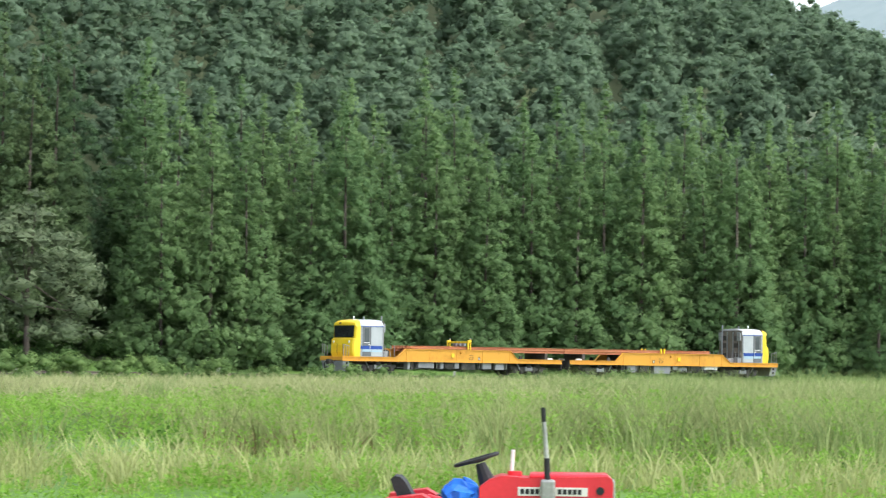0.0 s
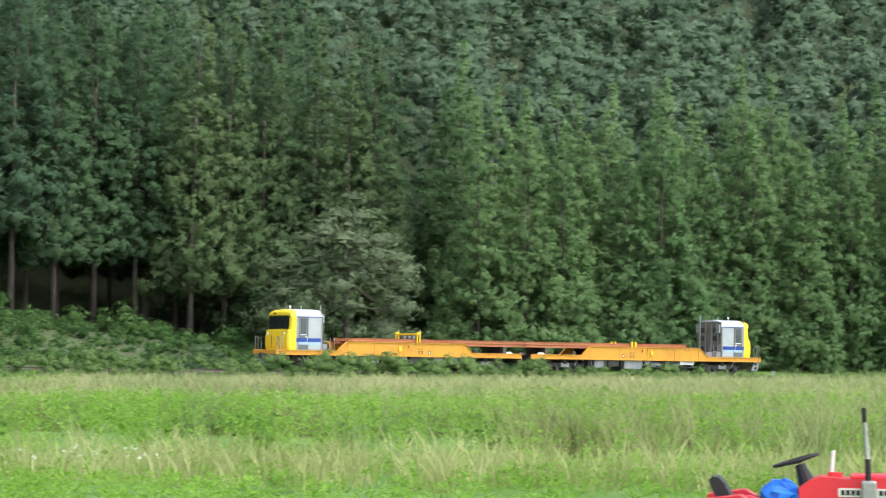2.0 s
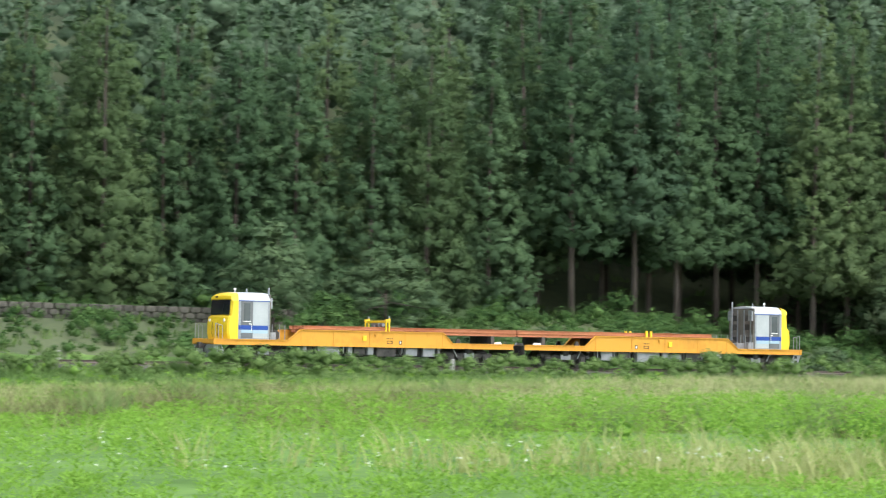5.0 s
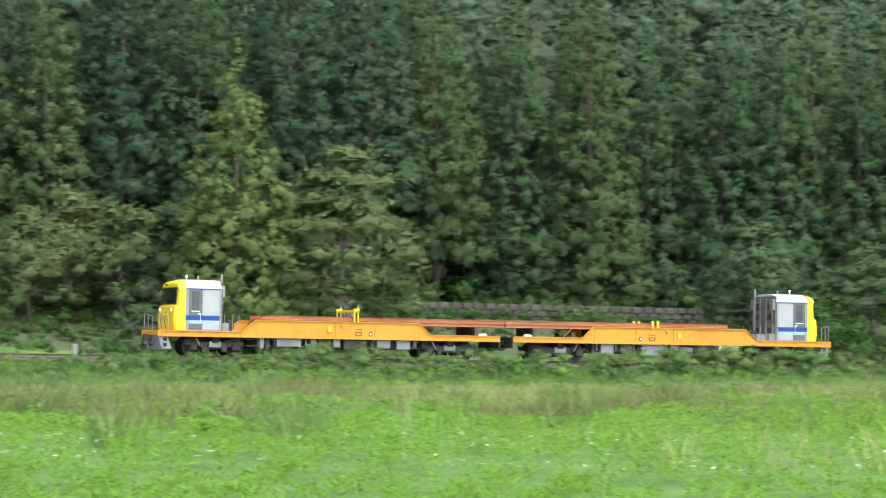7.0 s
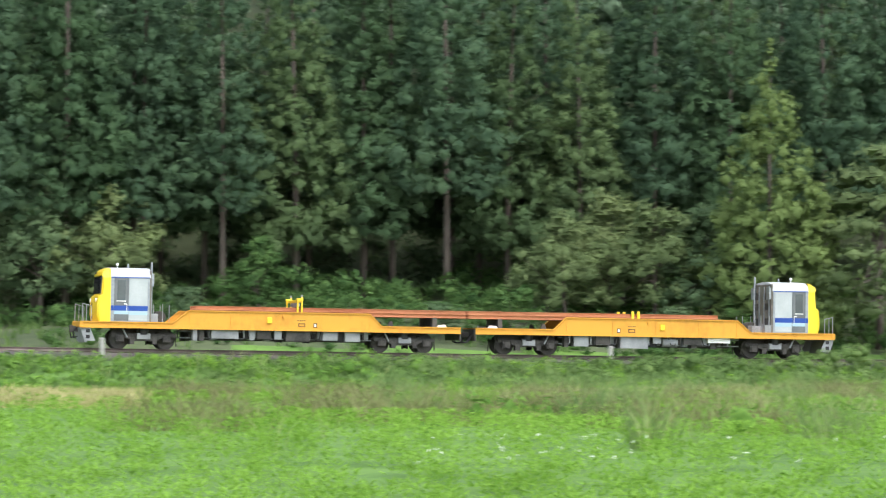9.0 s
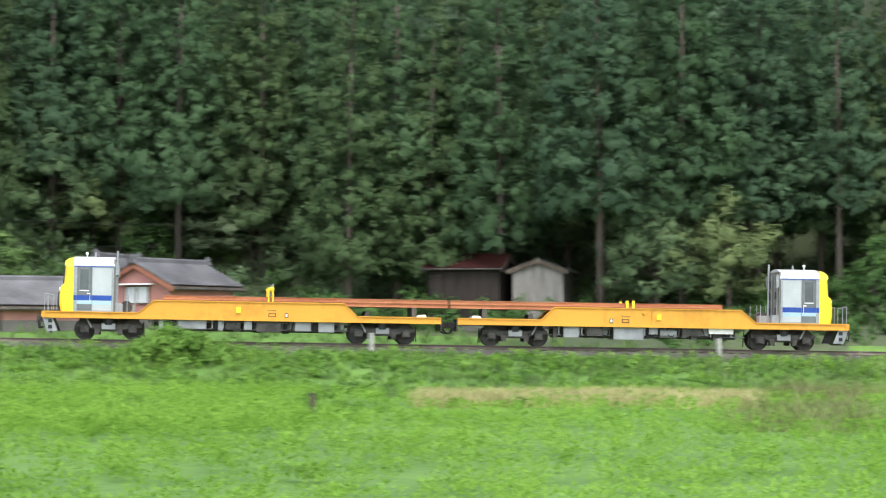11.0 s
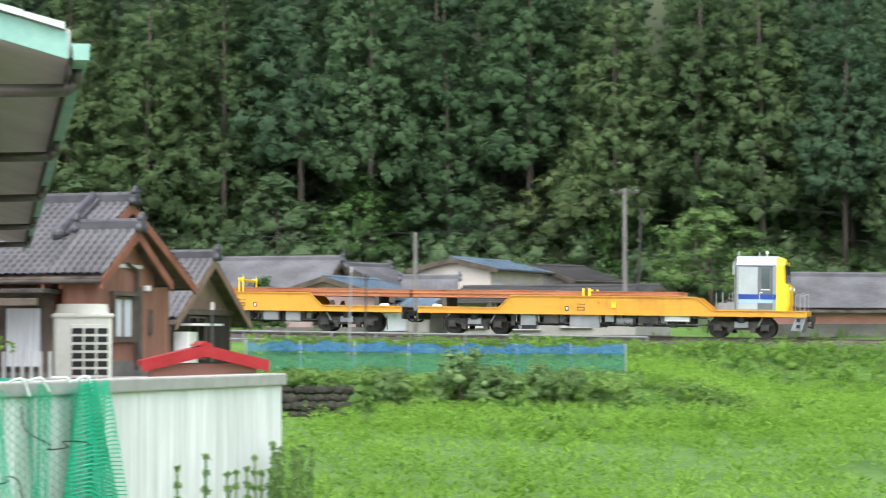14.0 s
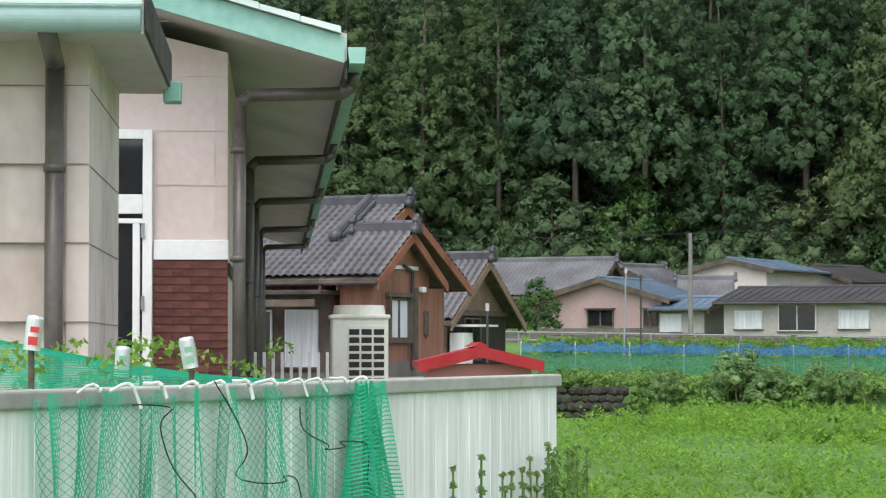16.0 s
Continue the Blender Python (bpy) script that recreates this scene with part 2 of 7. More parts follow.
def gz(x, y):
    return float(ground_z(x, y)[0])


def build_ground():
    # rings round the tripod, denser near it; one sheet out to the horizon
    rad = np.concatenate([[0.02], np.arange(0.5, 20, 0.75), np.arange(20, 260, 1.6), np.geomspace(262, 2500, 30)])
    ang = np.concatenate([np.arange(-14, 104, 0.5), np.arange(104, 346, 4.0)])
    R, A = np.meshgrid(rad, np.radians(ang), indexing="ij")
    x, y = -R * np.sin(A), R * np.cos(A)
    z = ground_z(x.ravel(), y.ravel())
    n, k = R.shape
    idx = np.arange(n * k).reshape(n, k)
    nx = np.roll(idx, -1, axis=1)
    f = np.stack([idx[:-1], idx[1:], nx[1:], nx[:-1]], -1).reshape(-1, 4)
    ob = raw("ground", np.stack([x.ravel(), y.ravel(), z], 1), f, SOIL, smooth=True)
    tagged(ob, "green weedy meadow rising to a wooded hillside", "ground", kind="structure")
    ob.data.materials.append(FLOOR)
    _, q = off_line(x.ravel()[f[:, 0]], y.ravel()[f[:, 0]])
    ob.data.materials.append(YARD)
    fx, fy = x.ravel()[f[:, 0]], y.ravel()[f[:, 0]]
    az, d = np.degrees(np.arctan2(-fx, fy)), np.hypot(fx, fy)
    # grey ground added behind the wall to keep green bounce off the hall
    yard = (az > 83.0) & (az < 180) & (d > 12) & (q < -8)
    ob.data.polygons.foreach_set("material_index", np.where(yard, 2, (q > np.where((az > 8) & (az < 56), 9, 22))).astype(np.int32))


# distance haze is put into the ridge's blue-grey base colour
HAZE = ramp_mat("haze_tinted_ridge", (0.2, 0.26, 0.26), (0.25, 0.31, 0.31), scale=0.01, fine=0.08, bump=0.0, rough=1.0)


def build_far_ridge():
    azs = np.arange(-40.0, 2.0, 1.0)
    v = []
    for i, a in enumerate(azs):
        top = 238 + 5 * math.sin(i * 0.7) - 9 * (a + 9)
        for d, z in ((1300, -5), (1500, top * 0.6), (1700, top), (2300, -5)):
            p = spot(a, d, z)
            v.append(tuple(p))
    f = [(4 * i + k, 4 * i + 4 + k, 4 * i + 5 + k, 4 * i + 1 + k) for i in range(len(azs) - 1) for k in range(3)]
    tagged(raw("backdrop", v, f, HAZE, smooth=True), "far wooded ridge with distance haze put into its pale colour", "ridge", kind="structure")


build_far_ridge()


def sweep(bm_verts, sections, s0, s1, step):
    """Draw a closed outline (lateral, height) along the line."""
    ss_ = np.arange(s0, s1 + 0.1, step)
    pts, k = [], len(sections)
    for s in ss_:
        x, y, z, h = rail_at(s)
        lx, ly = -math.sin(radians(h)), math.cos(radians(h))
        pts += [(x + lx * a, y + ly * a, z + b) for a, b in sections]
    f = [(i * k + j, i * k + (j + 1) % k, (i + 1) * k + (j + 1) % k, (i + 1) * k + j) for i in range(len(ss_) - 1) for j in range(k)]
    return pts, f


def build_track():
    p, f = sweep(None, [(-3.1, -0.9), (-1.7, -0.2), (1.7, -0.2), (3.1, -0.9)], -300, 320, 4)
    tagged(raw("track_bed", p, f, BALLAST), "dark stone ballast bed of a single railway line", "railway", kind="structure")
    prof = [(-0.06, -0.16), (0.06, -0.16), (0.06, -0.145), (0.012, -0.125), (0.012, -0.045), (0.033, -0.03), (0.033, 0), (-0.033, 0), (-0.033, -0.03), (-0.012, -0.045), (-0.012, -0.125), (-0.06, -0.145)]
    for side in (-0.56, 0.56):
        p, f = sweep(None, [(a + side, b) for a, b in prof], -300, 320, 4)
        tagged(raw("track_rail", p, f, RAILM), "brown steel running rail on the ballast", "rail", group="running rails", kind="structure")
    vs, fs = [], []
    for s in np.arange(-120, 230, 0.64):
        x, y, z, h = rail_at(s)
        m = pose(x, y, z - 0.235, 0, 0, h)
        b = len(vs)
        for dx in (-0.11, 0.11):
            for dy in (-1.05, 1.05):
                for dz in (-0.07, 0.07):
                    vs.append(m @ Vector((dx, dy, dz)))
        fs += [(b, b + 1, b + 3, b + 2), (b + 4, b + 6, b + 7, b + 5), (b, b + 4, b + 5, b + 1), (b + 2, b + 3, b + 7, b + 6), (b + 1, b + 5, b + 7, b + 3), (b, b + 2, b + 6, b + 4)]
    tagged(raw("sleepers", [tuple(v) for v in vs], fs, TIMBER), "grey sleepers across the railway line", "sleepers", kind="stuff")


build_ground()
build_track()


# ---- the rail-carrying train ----
def deck_rail(parent, pts, posts, r=0.018):
    bm = B()
    pipe(bm, pts, r, 6)
    for a, b in posts:
        tube(bm, a, b, r, 6)
    part("handrail", bm, GREYBOX, parent)


def build_car(label):
    car = thing("rail_carrier_car", label, "railway car", group="cars of the train")
    top = [(0.4, 0.92), (18.0, 0.92), (18.0, 1.15), (13.8, 1.15), (13.12, 1.70), (4.72, 1.70), (4.15, 1.15), (0.4, 1.15)]
    for sgn in (-1, 1):
        bm = prism(B(), top, sgn * 1.27, sgn * 1.36)
        for x0, x1, z in ((4.72, 13.12, 1.70), (0.4, 4.15, 1.15), (13.8, 18.0, 1.15)):
            box(bm, x0, x1, sgn * 1.22, sgn * 1.42, z - 0.01, z + 0.035)
        for a, b in (((4.15, 1.15), (4.72, 1.70)), ((13.12, 1.70), (13.8, 1.15))):
            n = Vector((-(b[1] - a[1]), b[0] - a[0])).normalized() * 0.03
            prism(bm, [a, b, (b[0] + n.x, b[1] + n.y), (a[0] + n.x, a[1] + n.y)], sgn * 1.22, sgn * 1.42)
        box(bm, 0.4, 18.0, sgn * 1.22, sgn * 1.42, 0.895, 0.925)
        for x in (4.75, 7.0, 9.1, 11.2, 13.08):
            box(bm, x - 0.012, x + 0.012, sgn * 1.355, sgn * 1.385, 0.93, 1.69)
        part("side_girder", bm, YELLOW, car)
        bm = B()
        box(bm, 9.3, 9.52, sgn * 1.36, sgn * 1.43, 1.22, 1.48, 0.01)
        part("control_box", bm, CABYEL, car)
        bm = B()
        tube(bm, (8.75, sgn * 1.36, 1.53), (8.75, sgn * 1.46, 1.53), 0.08, 12)
        part("side_lamp", bm, YELLOW, car)
        for x0, x1, z0, z1 in ((7.75, 8.08, 1.08, 1.24), (7.2, 7.36, 1.06, 1.26)):
            bm = B()
            for a in ((x0, x1, z0, z0 + 0.03), (x0, x1, z1 - 0.03, z1), (x0, x0 + 0.03, z0, z1), (x1 - 0.03, x1, z0, z1)):
                box(bm, a[0], a[1], sgn * 1.362, sgn * 1.372, a[2], a[3])
            part("data_frame", bm, BLACK, car)
        part("data_plate", box(B(), 7.24, 7.33, sgn * 1.362, sgn * 1.37, 1.1, 1.22), WHITE, car)
        for i in range(4):
            part("data_bar", box(B(), 7.75 + i * 0.1, 7.81 + i * 0.1, sgn * 1.362, sgn * 1.368, 1.34, 1.38), BLACK, car)
    bm = box(B(), 0.4, 13.3, -1.27, 1.27, 0.98, 1.06)
    for x in np.arange(0.9, 13, 1.2):
        box(bm, x - 0.06, x + 0.06, -1.26, 1.26, 0.92, 1.1)
    part("floor_frame", bm, DARKST, car)
    bm = box(B(), 13.3, 18.0, -1.27, 1.27, 1.0, 1.14)
    box(bm, 17.86, 18.02, -1.40, 1.40, 0.93, 1.16, 0.01)
    part("end_deck", bm, YELLOW, car)
    # rail supports between the girders
    for x in (1.6, 5.2, 7.4, 9.6, 11.8):
        bm = box(B(), x - 0.1, x + 0.1, -1.2, 1.2, 1.06, 1.6)
        part("bolster", bm, DARKST, car)
    for y in (-1.1, 1.1):
        bm = prism(B(), [(1.0, 1.15), (1.5, 1.15), (1.42, 1.28), (1.1, 1.3)], y - 0.1, y + 0.1)
        part("chock", bm, WHITE, car)
        part("chock", prism(B(), [(3.55, 1.15), (3.85, 1.15), (3.75, 1.4), (3.62, 1.42)], y - 0.06, y + 0.06), DARKST, car)
    # cab
    cab = tagged(new("cab"), "short driver's cab with steel sides and yellow nose")
    cab.parent = car
    W = 1.38
    sect = [(-W, 1.16), (W, 1.16), (W, 3.12), (W - 0.05, 3.28), (W - 0.18, 3.42), (W - 0.45, 3.52), (0, 3.58), (-W + 0.45, 3.52), (-W + 0.18, 3.42), (-W + 0.05, 3.28), (-W, 3.12)]
    m = Matrix(((0, 1, 0, 0), (1, 0, 0, 0), (0, 0, 1, 0), (0, 0, 0, 1)))
    bm = prism(B(), [(a, b) for a, b in sect if b < 3.2], 14.9, 16.65, m)
    part("cab_wall", bm, STEEL, cab)
    roof = [(W, 3.12), (W - 0.05, 3.28), (W - 0.18, 3.42), (W - 0.45, 3.52), (0, 3.58), (-W + 0.45, 3.52), (-W + 0.18, 3.42), (-W + 0.05, 3.28), (-W, 3.12)]
    part("cab_roof", prism(B(), roof, 14.86, 16.66, m), ROOFW, cab, "pale grey domed roof")
    # nose: yellow shell in slices, bulging below the windscreen
    side = [(16.65, 1.16), (17.22, 1.16), (17.30, 1.45), (17.30, 1.9), (17.24, 2.28), (17.1, 2.36), (17.04, 3.18), (17.10, 3.22), (17.06, 3.38), (16.9, 3.5), (16.65, 3.56)]
    ys = [-1.38, -1.3, -1.05, -0.5, 0, 0.5, 1.05, 1.3, 1.38]
    bm = B()
    rows = []
    for y in ys:
        k = abs(y) / 1.38
        rows.append([bm.verts.new((16.65 + (x - 16.65) * (1 - 0.10 * k ** 3 - 0.14 * (k > 0.97)), y, z - (max(0, z - 3.1)) * (0.1 * k + 0.75 * (k > 0.97) + 0.15 * (k > 0.9)))) for x, z in side])
    for a, b in zip(rows, rows[1:]):
        for i in range(len(side) - 1):
            bm.faces.new((a[i], b[i], b[i + 1], a[i + 1]))
    bm.faces.new(rows[0])
    bm.faces.new(rows[-1][::-1])
    part("nose", bm, CABYEL, cab, "bright yellow nose shell")
    bm = prism(B(), [(17.0, 2.4), (17.115, 2.4), (17.065, 3.16), (16.95, 3.16)], -1.18, 1.18)
    part("windscreen", bm, GLASS, cab, "dark wide windscreen")
    for sgn in (-1, 1):
        door = part("cab_door", box(B(), 15.85, 16.5, sgn * 1.375, sgn * 1.395, 1.22, 3.1, 0.008), DOORG, cab, "steel cab door with a window")
        part("door_window", box(B(), 16.0, 16.36, sgn * 1.39, sgn * 1.402, 2.12, 3.0, 0.004), SKYGLASS, door)
        part("window_ledge", box(B(), 15.97, 16.39, sgn * 1.39, sgn * 1.415, 2.06, 2.1), WHITE, door)
        bm = tube(B(), (15.93, sgn * 1.42, 1.6), (15.93, sgn * 1.42, 1.98), 0.012, 6)
        box(bm, 15.93, 16.06, sgn * 1.39, sgn * 1.43, 1.93, 1.98)
        part("door_handle", bm, WHITE, door)
        bm = box(B(), 14.98, 15.84, sgn * 1.385, sgn * 1.392, 1.66, 1.88)
        box(bm, 16.51, 16.65, sgn * 1.378, sgn * 1.386, 1.66, 1.88)
        box(bm, 15.85, 16.5, sgn * 1.394, sgn * 1.4, 1.66, 1.88)
        part("blue_stripe", bm, BLUE, cab, "deep blue stripe")
        bm = box(B(), 15.0, 15.82, sgn * 1.385, sgn * 1.391, 1.48, 1.656)
        box(bm, 15.85, 16.5, sgn * 1.394, sgn * 1.399, 1.5, 1.656)
        part("pale_stripe", bm, PALEBLUE, cab)
        part("side_panel", box(B(), 15.0, 15.82, sgn * 1.376, sgn * 1.384, 1.24, 3.06), PANELG, cab, "pale grey flush side panel")
        part("sill_strip", box(B(), 14.9, 16.65, sgn * 1.38, sgn * 1.40, 3.1, 3.14), BLUE, cab)
        for y, z in ((sgn * 0.95, 2.12),):
            bm = tube(B(), (17.2, y, z), (17.29, y, z), 0.09, 14)
            part("headlight", bm, WHITE, cab, "round headlight")
        bm = pipe(B(), [(17.33, sgn * 0.35, 1.3), (17.38, sgn * 0.35, 1.5), (17.36, sgn * 0.35, 2.0)], 0.015, 6)
        part("grab_iron", bm, BLACK, cab)
    part("top_lamp", box(B(), 17.05, 17.13, -0.55, -0.35, 3.28, 3.36), BLACK, cab)
    part("wiper", pipe(B(), [(17.14, 0.3, 2.4), (17.12, 0.55, 2.95)], 0.012, 5), BLACK, cab)
    bm = B()
    tube(bm, (15.75, 0.3, 3.55), (15.75, 0.3, 3.76), 0.06, 10, 0.03)
    part("horn", bm, STEEL, cab)
    bm = B()
    tube(bm, (16.15, -0.3, 3.55), (16.15, -0.3, 3.70), 0.025, 8)
    bmesh.ops.create_uvsphere(bm, u_segments=10, v_segments=8, radius=0.07, matrix=Matrix.Translation((16.15, -0.3, 3.73)))
    part("antenna", bm, WHITE, cab)
    # back wall with ribs, pipes and hatches
    back = part("back_wall", box(B(), 14.82, 14.9, -1.34, 1.34, 1.16, 3.45, 0.01), ramp_cached("dull_brown_steel"), cab, "dull ribbed steel back wall")
    for y in (-1.05, -0.35, 0.35, 1.05):
        part("rib", box(B(), 14.77, 14.83, y - 0.04, y + 0.04, 1.2, 3.35), STEEL, back)
    for z in (1.7, 2.4, 2.9):
        for y in (-0.7, 0.7):
            part("grille", box(B(), 14.79, 14.825, y - 0.22, y + 0.22, z - 0.16, z + 0.16), DARKST, back)
    bm = pipe(B(), [(14.76, 0.9, 1.16), (14.76, 0.9, 3.6), (14.76, 0.9, 3.78)], 0.05, 10)
    for z in (2.9, 3.2):
        tube(bm, (14.76, 0.9, z), (14.76, 0.9, z + 0.1), 0.07, 10)
    part("exhaust_pipe", bm, STEEL, cab)
    for sgn in (-1, 1):
        part("wall_locker", box(B(), 14.7, 14.83, sgn * 0.95, sgn * 1.3, 2.75, 3.3, 0.02), STEEL, back)
        part("lower_locker", box(B(), 14.5, 14.82, sgn * 0.95, sgn * 1.32, 1.16, 1.55, 0.02), GREYBOX, back)
    bm = box(B(), 14.0, 14.6, -0.9, -0.3, 1.15, 1.5, 0.03)
    part("winch_box", bm, GREYBOX, car)
    part("cable_drum", tube(B(), (14.35, 0.1, 1.42), (14.35, 0.9, 1.42), 0.26, 18), DARKST, car)
    # handrails
    for sgn in (-1, 1):
        y = sgn * 1.33
        deck_rail(car, [(14.0, y, 1.95), (14.0, y, 1.15)], [((14.3, y, 1.15), (14.3, y, 1.98)), ((14.72, y, 1.15), (14.72, y, 1.98))])
        deck_rail(car, [(17.5, y, 1.16), (17.5, y, 1.85), (17.9, y, 1.95), (17.9, y, 1.16)], [((17.72, y, 1.16), (17.72, y, 1.9))])
        # steps, end skirt
        bm = prism(B(), [(17.3, 0.32), (17.78, 0.32), (17.98, 0.93), (17.55, 0.93)], sgn * 1.28, sgn * 1.34)
        part("end_step", bm, GREYBOX, car, "pale grey step plate")
        for z in (0.42, 0.68):
            part("step_hole", box(B(), 17.55, 17.72, sgn * 1.335, sgn * 1.36, z, z + 0.16), BLACK, car)
    part("plough", prism(B(), [(17.65, 0.25), (17.75, 0.25), (17.98, 0.9), (17.86, 0.9)], -1.2, 1.2), GREYBOX, car, "grey track-clearing plate")
    bm = box(B(), 17.9, 18.22, -0.12, 0.12, 0.72, 0.96, 0.02)
    box(bm, 18.16, 18.3, -0.2, 0.2, 0.68, 1.0, 0.03)
    part("coupler", bm, DARKST, car)
    for y in (-0.5, 0.5):
        bm = B()
        pipe(bm, [(18.02, y, 0.9), (18.2, y * 1.1, 0.72), (18.16, y * 1.1, 0.45), (18.02, y, 0.5)], 0.03, 6)
        part("brake_hose", bm, BLACK, car)
    part("drawbar", box(B(), 0.02, 0.42, -0.15, 0.15, 0.75, 1.0, 0.02), DARKST, car)
    part("end_beam", box(B(), 0.36, 0.42, -1.3, 1.3, 0.6, 1.12), DARKST, car)
    for y in (-0.8, -0.5, 0.5, 0.8):
        bm = B()
        pipe(bm, [(0.36, y, 0.9), (0.16, y, 0.55), (0.02, y * 1.05, 0.5)], 0.03, 6)
        part("jumper_cable", bm, BLACK, car)
    # bogies
    for c in (3.0, 15.1):
        bogie = tagged(new("bogie"), "dark two-axle bogie")
        bogie.parent = car
        for sgn in (-1, 1):
            y = sgn * 0.98
            part("side_frame", prism(B(), [(c - 1.45, 0.52), (c - 0.8, 0.46), (c - 0.45, 0.34), (c + 0.45, 0.34), (c + 0.8, 0.46), (c + 1.45, 0.52), (c + 1.45, 0.66), (c - 1.45, 0.66)], y - 0.06, y + 0.06), DARKST, bogie)
            part("air_spring", tube(B(), (c, y, 0.62), (c, y, 0.9), 0.24, 16), BLACK, bogie)
            part("bogie_box", box(B(), c - 0.3, c + 0.3, sgn * 1.04, sgn * 1.16, 0.42, 0.68, 0.02), GREYBOX, bogie)
            for dx in (-1.06, 1.06):
                bm = box(B(), c + dx - 0.19, c + dx + 0.19, sgn * 0.93, sgn * 1.1, 0.28, 0.6, 0.03)
                tube(bm, (c + dx, sgn * 1.08, 0.43), (c + dx, sgn * 1.15, 0.43), 0.12, 12)
                part("axle_box", bm, DARKST, bogie)
            part("brake_rigging", box(B(), c - 0.62, c - 0.4, sgn * 0.7, sgn * 1.05, 0.2, 0.5, 0.02), DARKST, bogie)
            part("brake_rigging", box(B(), c + 0.4, c + 0.62, sgn * 0.7, sgn * 1.05, 0.2, 0.5, 0.02), DARKST, bogie)
            part("damper", tube(B(), (c + 0.75, sgn * 1.1, 0.5), (c + 0.95, sgn * 1.1, 0.88), 0.04, 8), GREYBOX, bogie)
            part("sand_pipe", tube(B(), (c - 1.55, sgn * 0.62, 0.12), (c - 1.5, sgn * 0.7, 0.75), 0.025, 6), DARKST, bogie)
        part("transom", box(B(), c - 0.25, c + 0.25, -0.95, 0.95, 0.5, 0.8), DARKST, bogie)
        for dx in (-1.06, 1.06):
            bm = B()
            for sgn in (-1, 1):
                tube(bm, (0, sgn * 0.49, 0), (0, sgn * 0.62, 0), 0.43, 28)
                tube(bm, (0, sgn * 0.46, 0), (0, sgn * 0.49, 0), 0.46, 28)
                tube(bm, (0, sgn * 0.62, 0), (0, sgn * 0.66, 0), 0.14, 12)
                for a in range(4):
                    box(bm, 0.2, 0.3, sgn * 0.615, sgn * 0.635, -0.03, 0.03, 0, pose(0, 0, 0, 0, a * 90, 0))
            tube(bm, (0, -0.5, 0), (0, 0.5, 0), 0.08, 12)
            w = part("wheelset", bm, DARKST, car, "steel wheelset, rolling")
            w.location = (c + dx, 0, 0.43)
    return car


_cache = {}


def ramp_cached(name):
    if name not in _cache:
        _cache[name] = ramp_mat(name, (0.13, 0.115, 0.1), (0.26, 0.24, 0.21), rough=0.5, metal=0.5, scale=1.5, fine=20, bump=0.1)
    return _cache[name]


def underbox(car, x0, x1, z0, mat, label="", bev=0.02):
    for sgn in (-1, 1):
        ob = part("equipment_box", box(B(), x0, x1, sgn * 0.75, sgn * 1.25, z0, 0.9, bev), mat, car, label)
        part("box_lid", box(B(), x0 + 0.06, x1 - 0.06, sgn * 1.25, sgn * 1.262, z0 + 0.06, 0.84), mat, ob)


def rail_load(label, n_from, n_to):
    load = thing("rail_load", label, "steel rails", group="rails on the train")
    prof = [(-0.06, 0), (0.06, 0), (0.06, 0.015), (0.012, 0.03), (0.012, 0.12), (0.033, 0.135), (0.033, 0.17), (-0.033, 0.17), (-0.033, 0.135), (-0.012, 0.12), (-0.012, 0.03), (-0.06, 0.015)]
    m = Matrix(((0, 1, 0, 0), (1, 0, 0, 0), (0, 0, 1, 0), (0, 0, 0, 1)))
    rng = random.Random(len(label))
    for i in range(13):
        y = -1.08 + i * 0.18
        for z in (1.6, 1.772):
            part("rail", prism(B(), [(y + a, z + b) for a, b in prof], n_from, n_to - rng.uniform(0, 0.25), m), RUST, load)
    for x in (1.6, 5.2, 9.6):
        part("clamp_bar", box(B(), x - 0.05, x + 0.05, -1.2, 1.2, 1.94, 1.96), RUST, load)
    return load


front = build_car("yellow rail-carrier car with a driver's cab, leading the train")
for a in ((12.05, 10.8, 0.5, GREYBOX), (10.3, 10.08, 0.45, GREYBOX), (9.15, 8.8, 0.5, GREYBOX), (8.6, 7.5, 0.42, DARKST), (6.9, 6.2, 0.48, GREYBOX), (5.85, 5.15, 0.45, GREYBOX), (9.95, 9.3, 0.5, DARKST), (12.9, 12.7, 0.4, GREYBOX)):
    underbox(front, a[1], a[0], a[2], a[3])
# portal for guiding the rails
gate = tagged(new("rail_guide_portal"), "yellow portal frame over the rails")
gate.parent = front
for y in (-1.22, 1.22):
    part("portal_post", box(B(), 7.86, 7.93, y - 0.05, y + 0.05, 1.62, 2.42, 0.01), CABYEL, gate)
    part("portal_post", box(B(), 8.05, 8.12, y - 0.05, y + 0.05, 1.62, 2.3, 0.01), CABYEL, gate)
    part("portal_head", box(B(), 7.84, 8.14, y - 0.07, y + 0.07, 2.24, 2.36, 0.02), CABYEL, gate)
    part("portal_lamp", tube(B(), (7.9, y, 2.42), (7.9, y, 2.52), 0.05, 10), STEEL, gate)
part("portal_beam", box(B(), 7.9, 8.05, -1.25, 1.25, 2.18, 2.3, 0.02), CABYEL, gate)
for y in (-0.5, 0.0, 0.5):
    part("guide_roller", tube(B(), (7.95, y - 0.15, 2.08), (7.95, y + 0.15, 2.08), 0.1, 12), STEEL, gate)


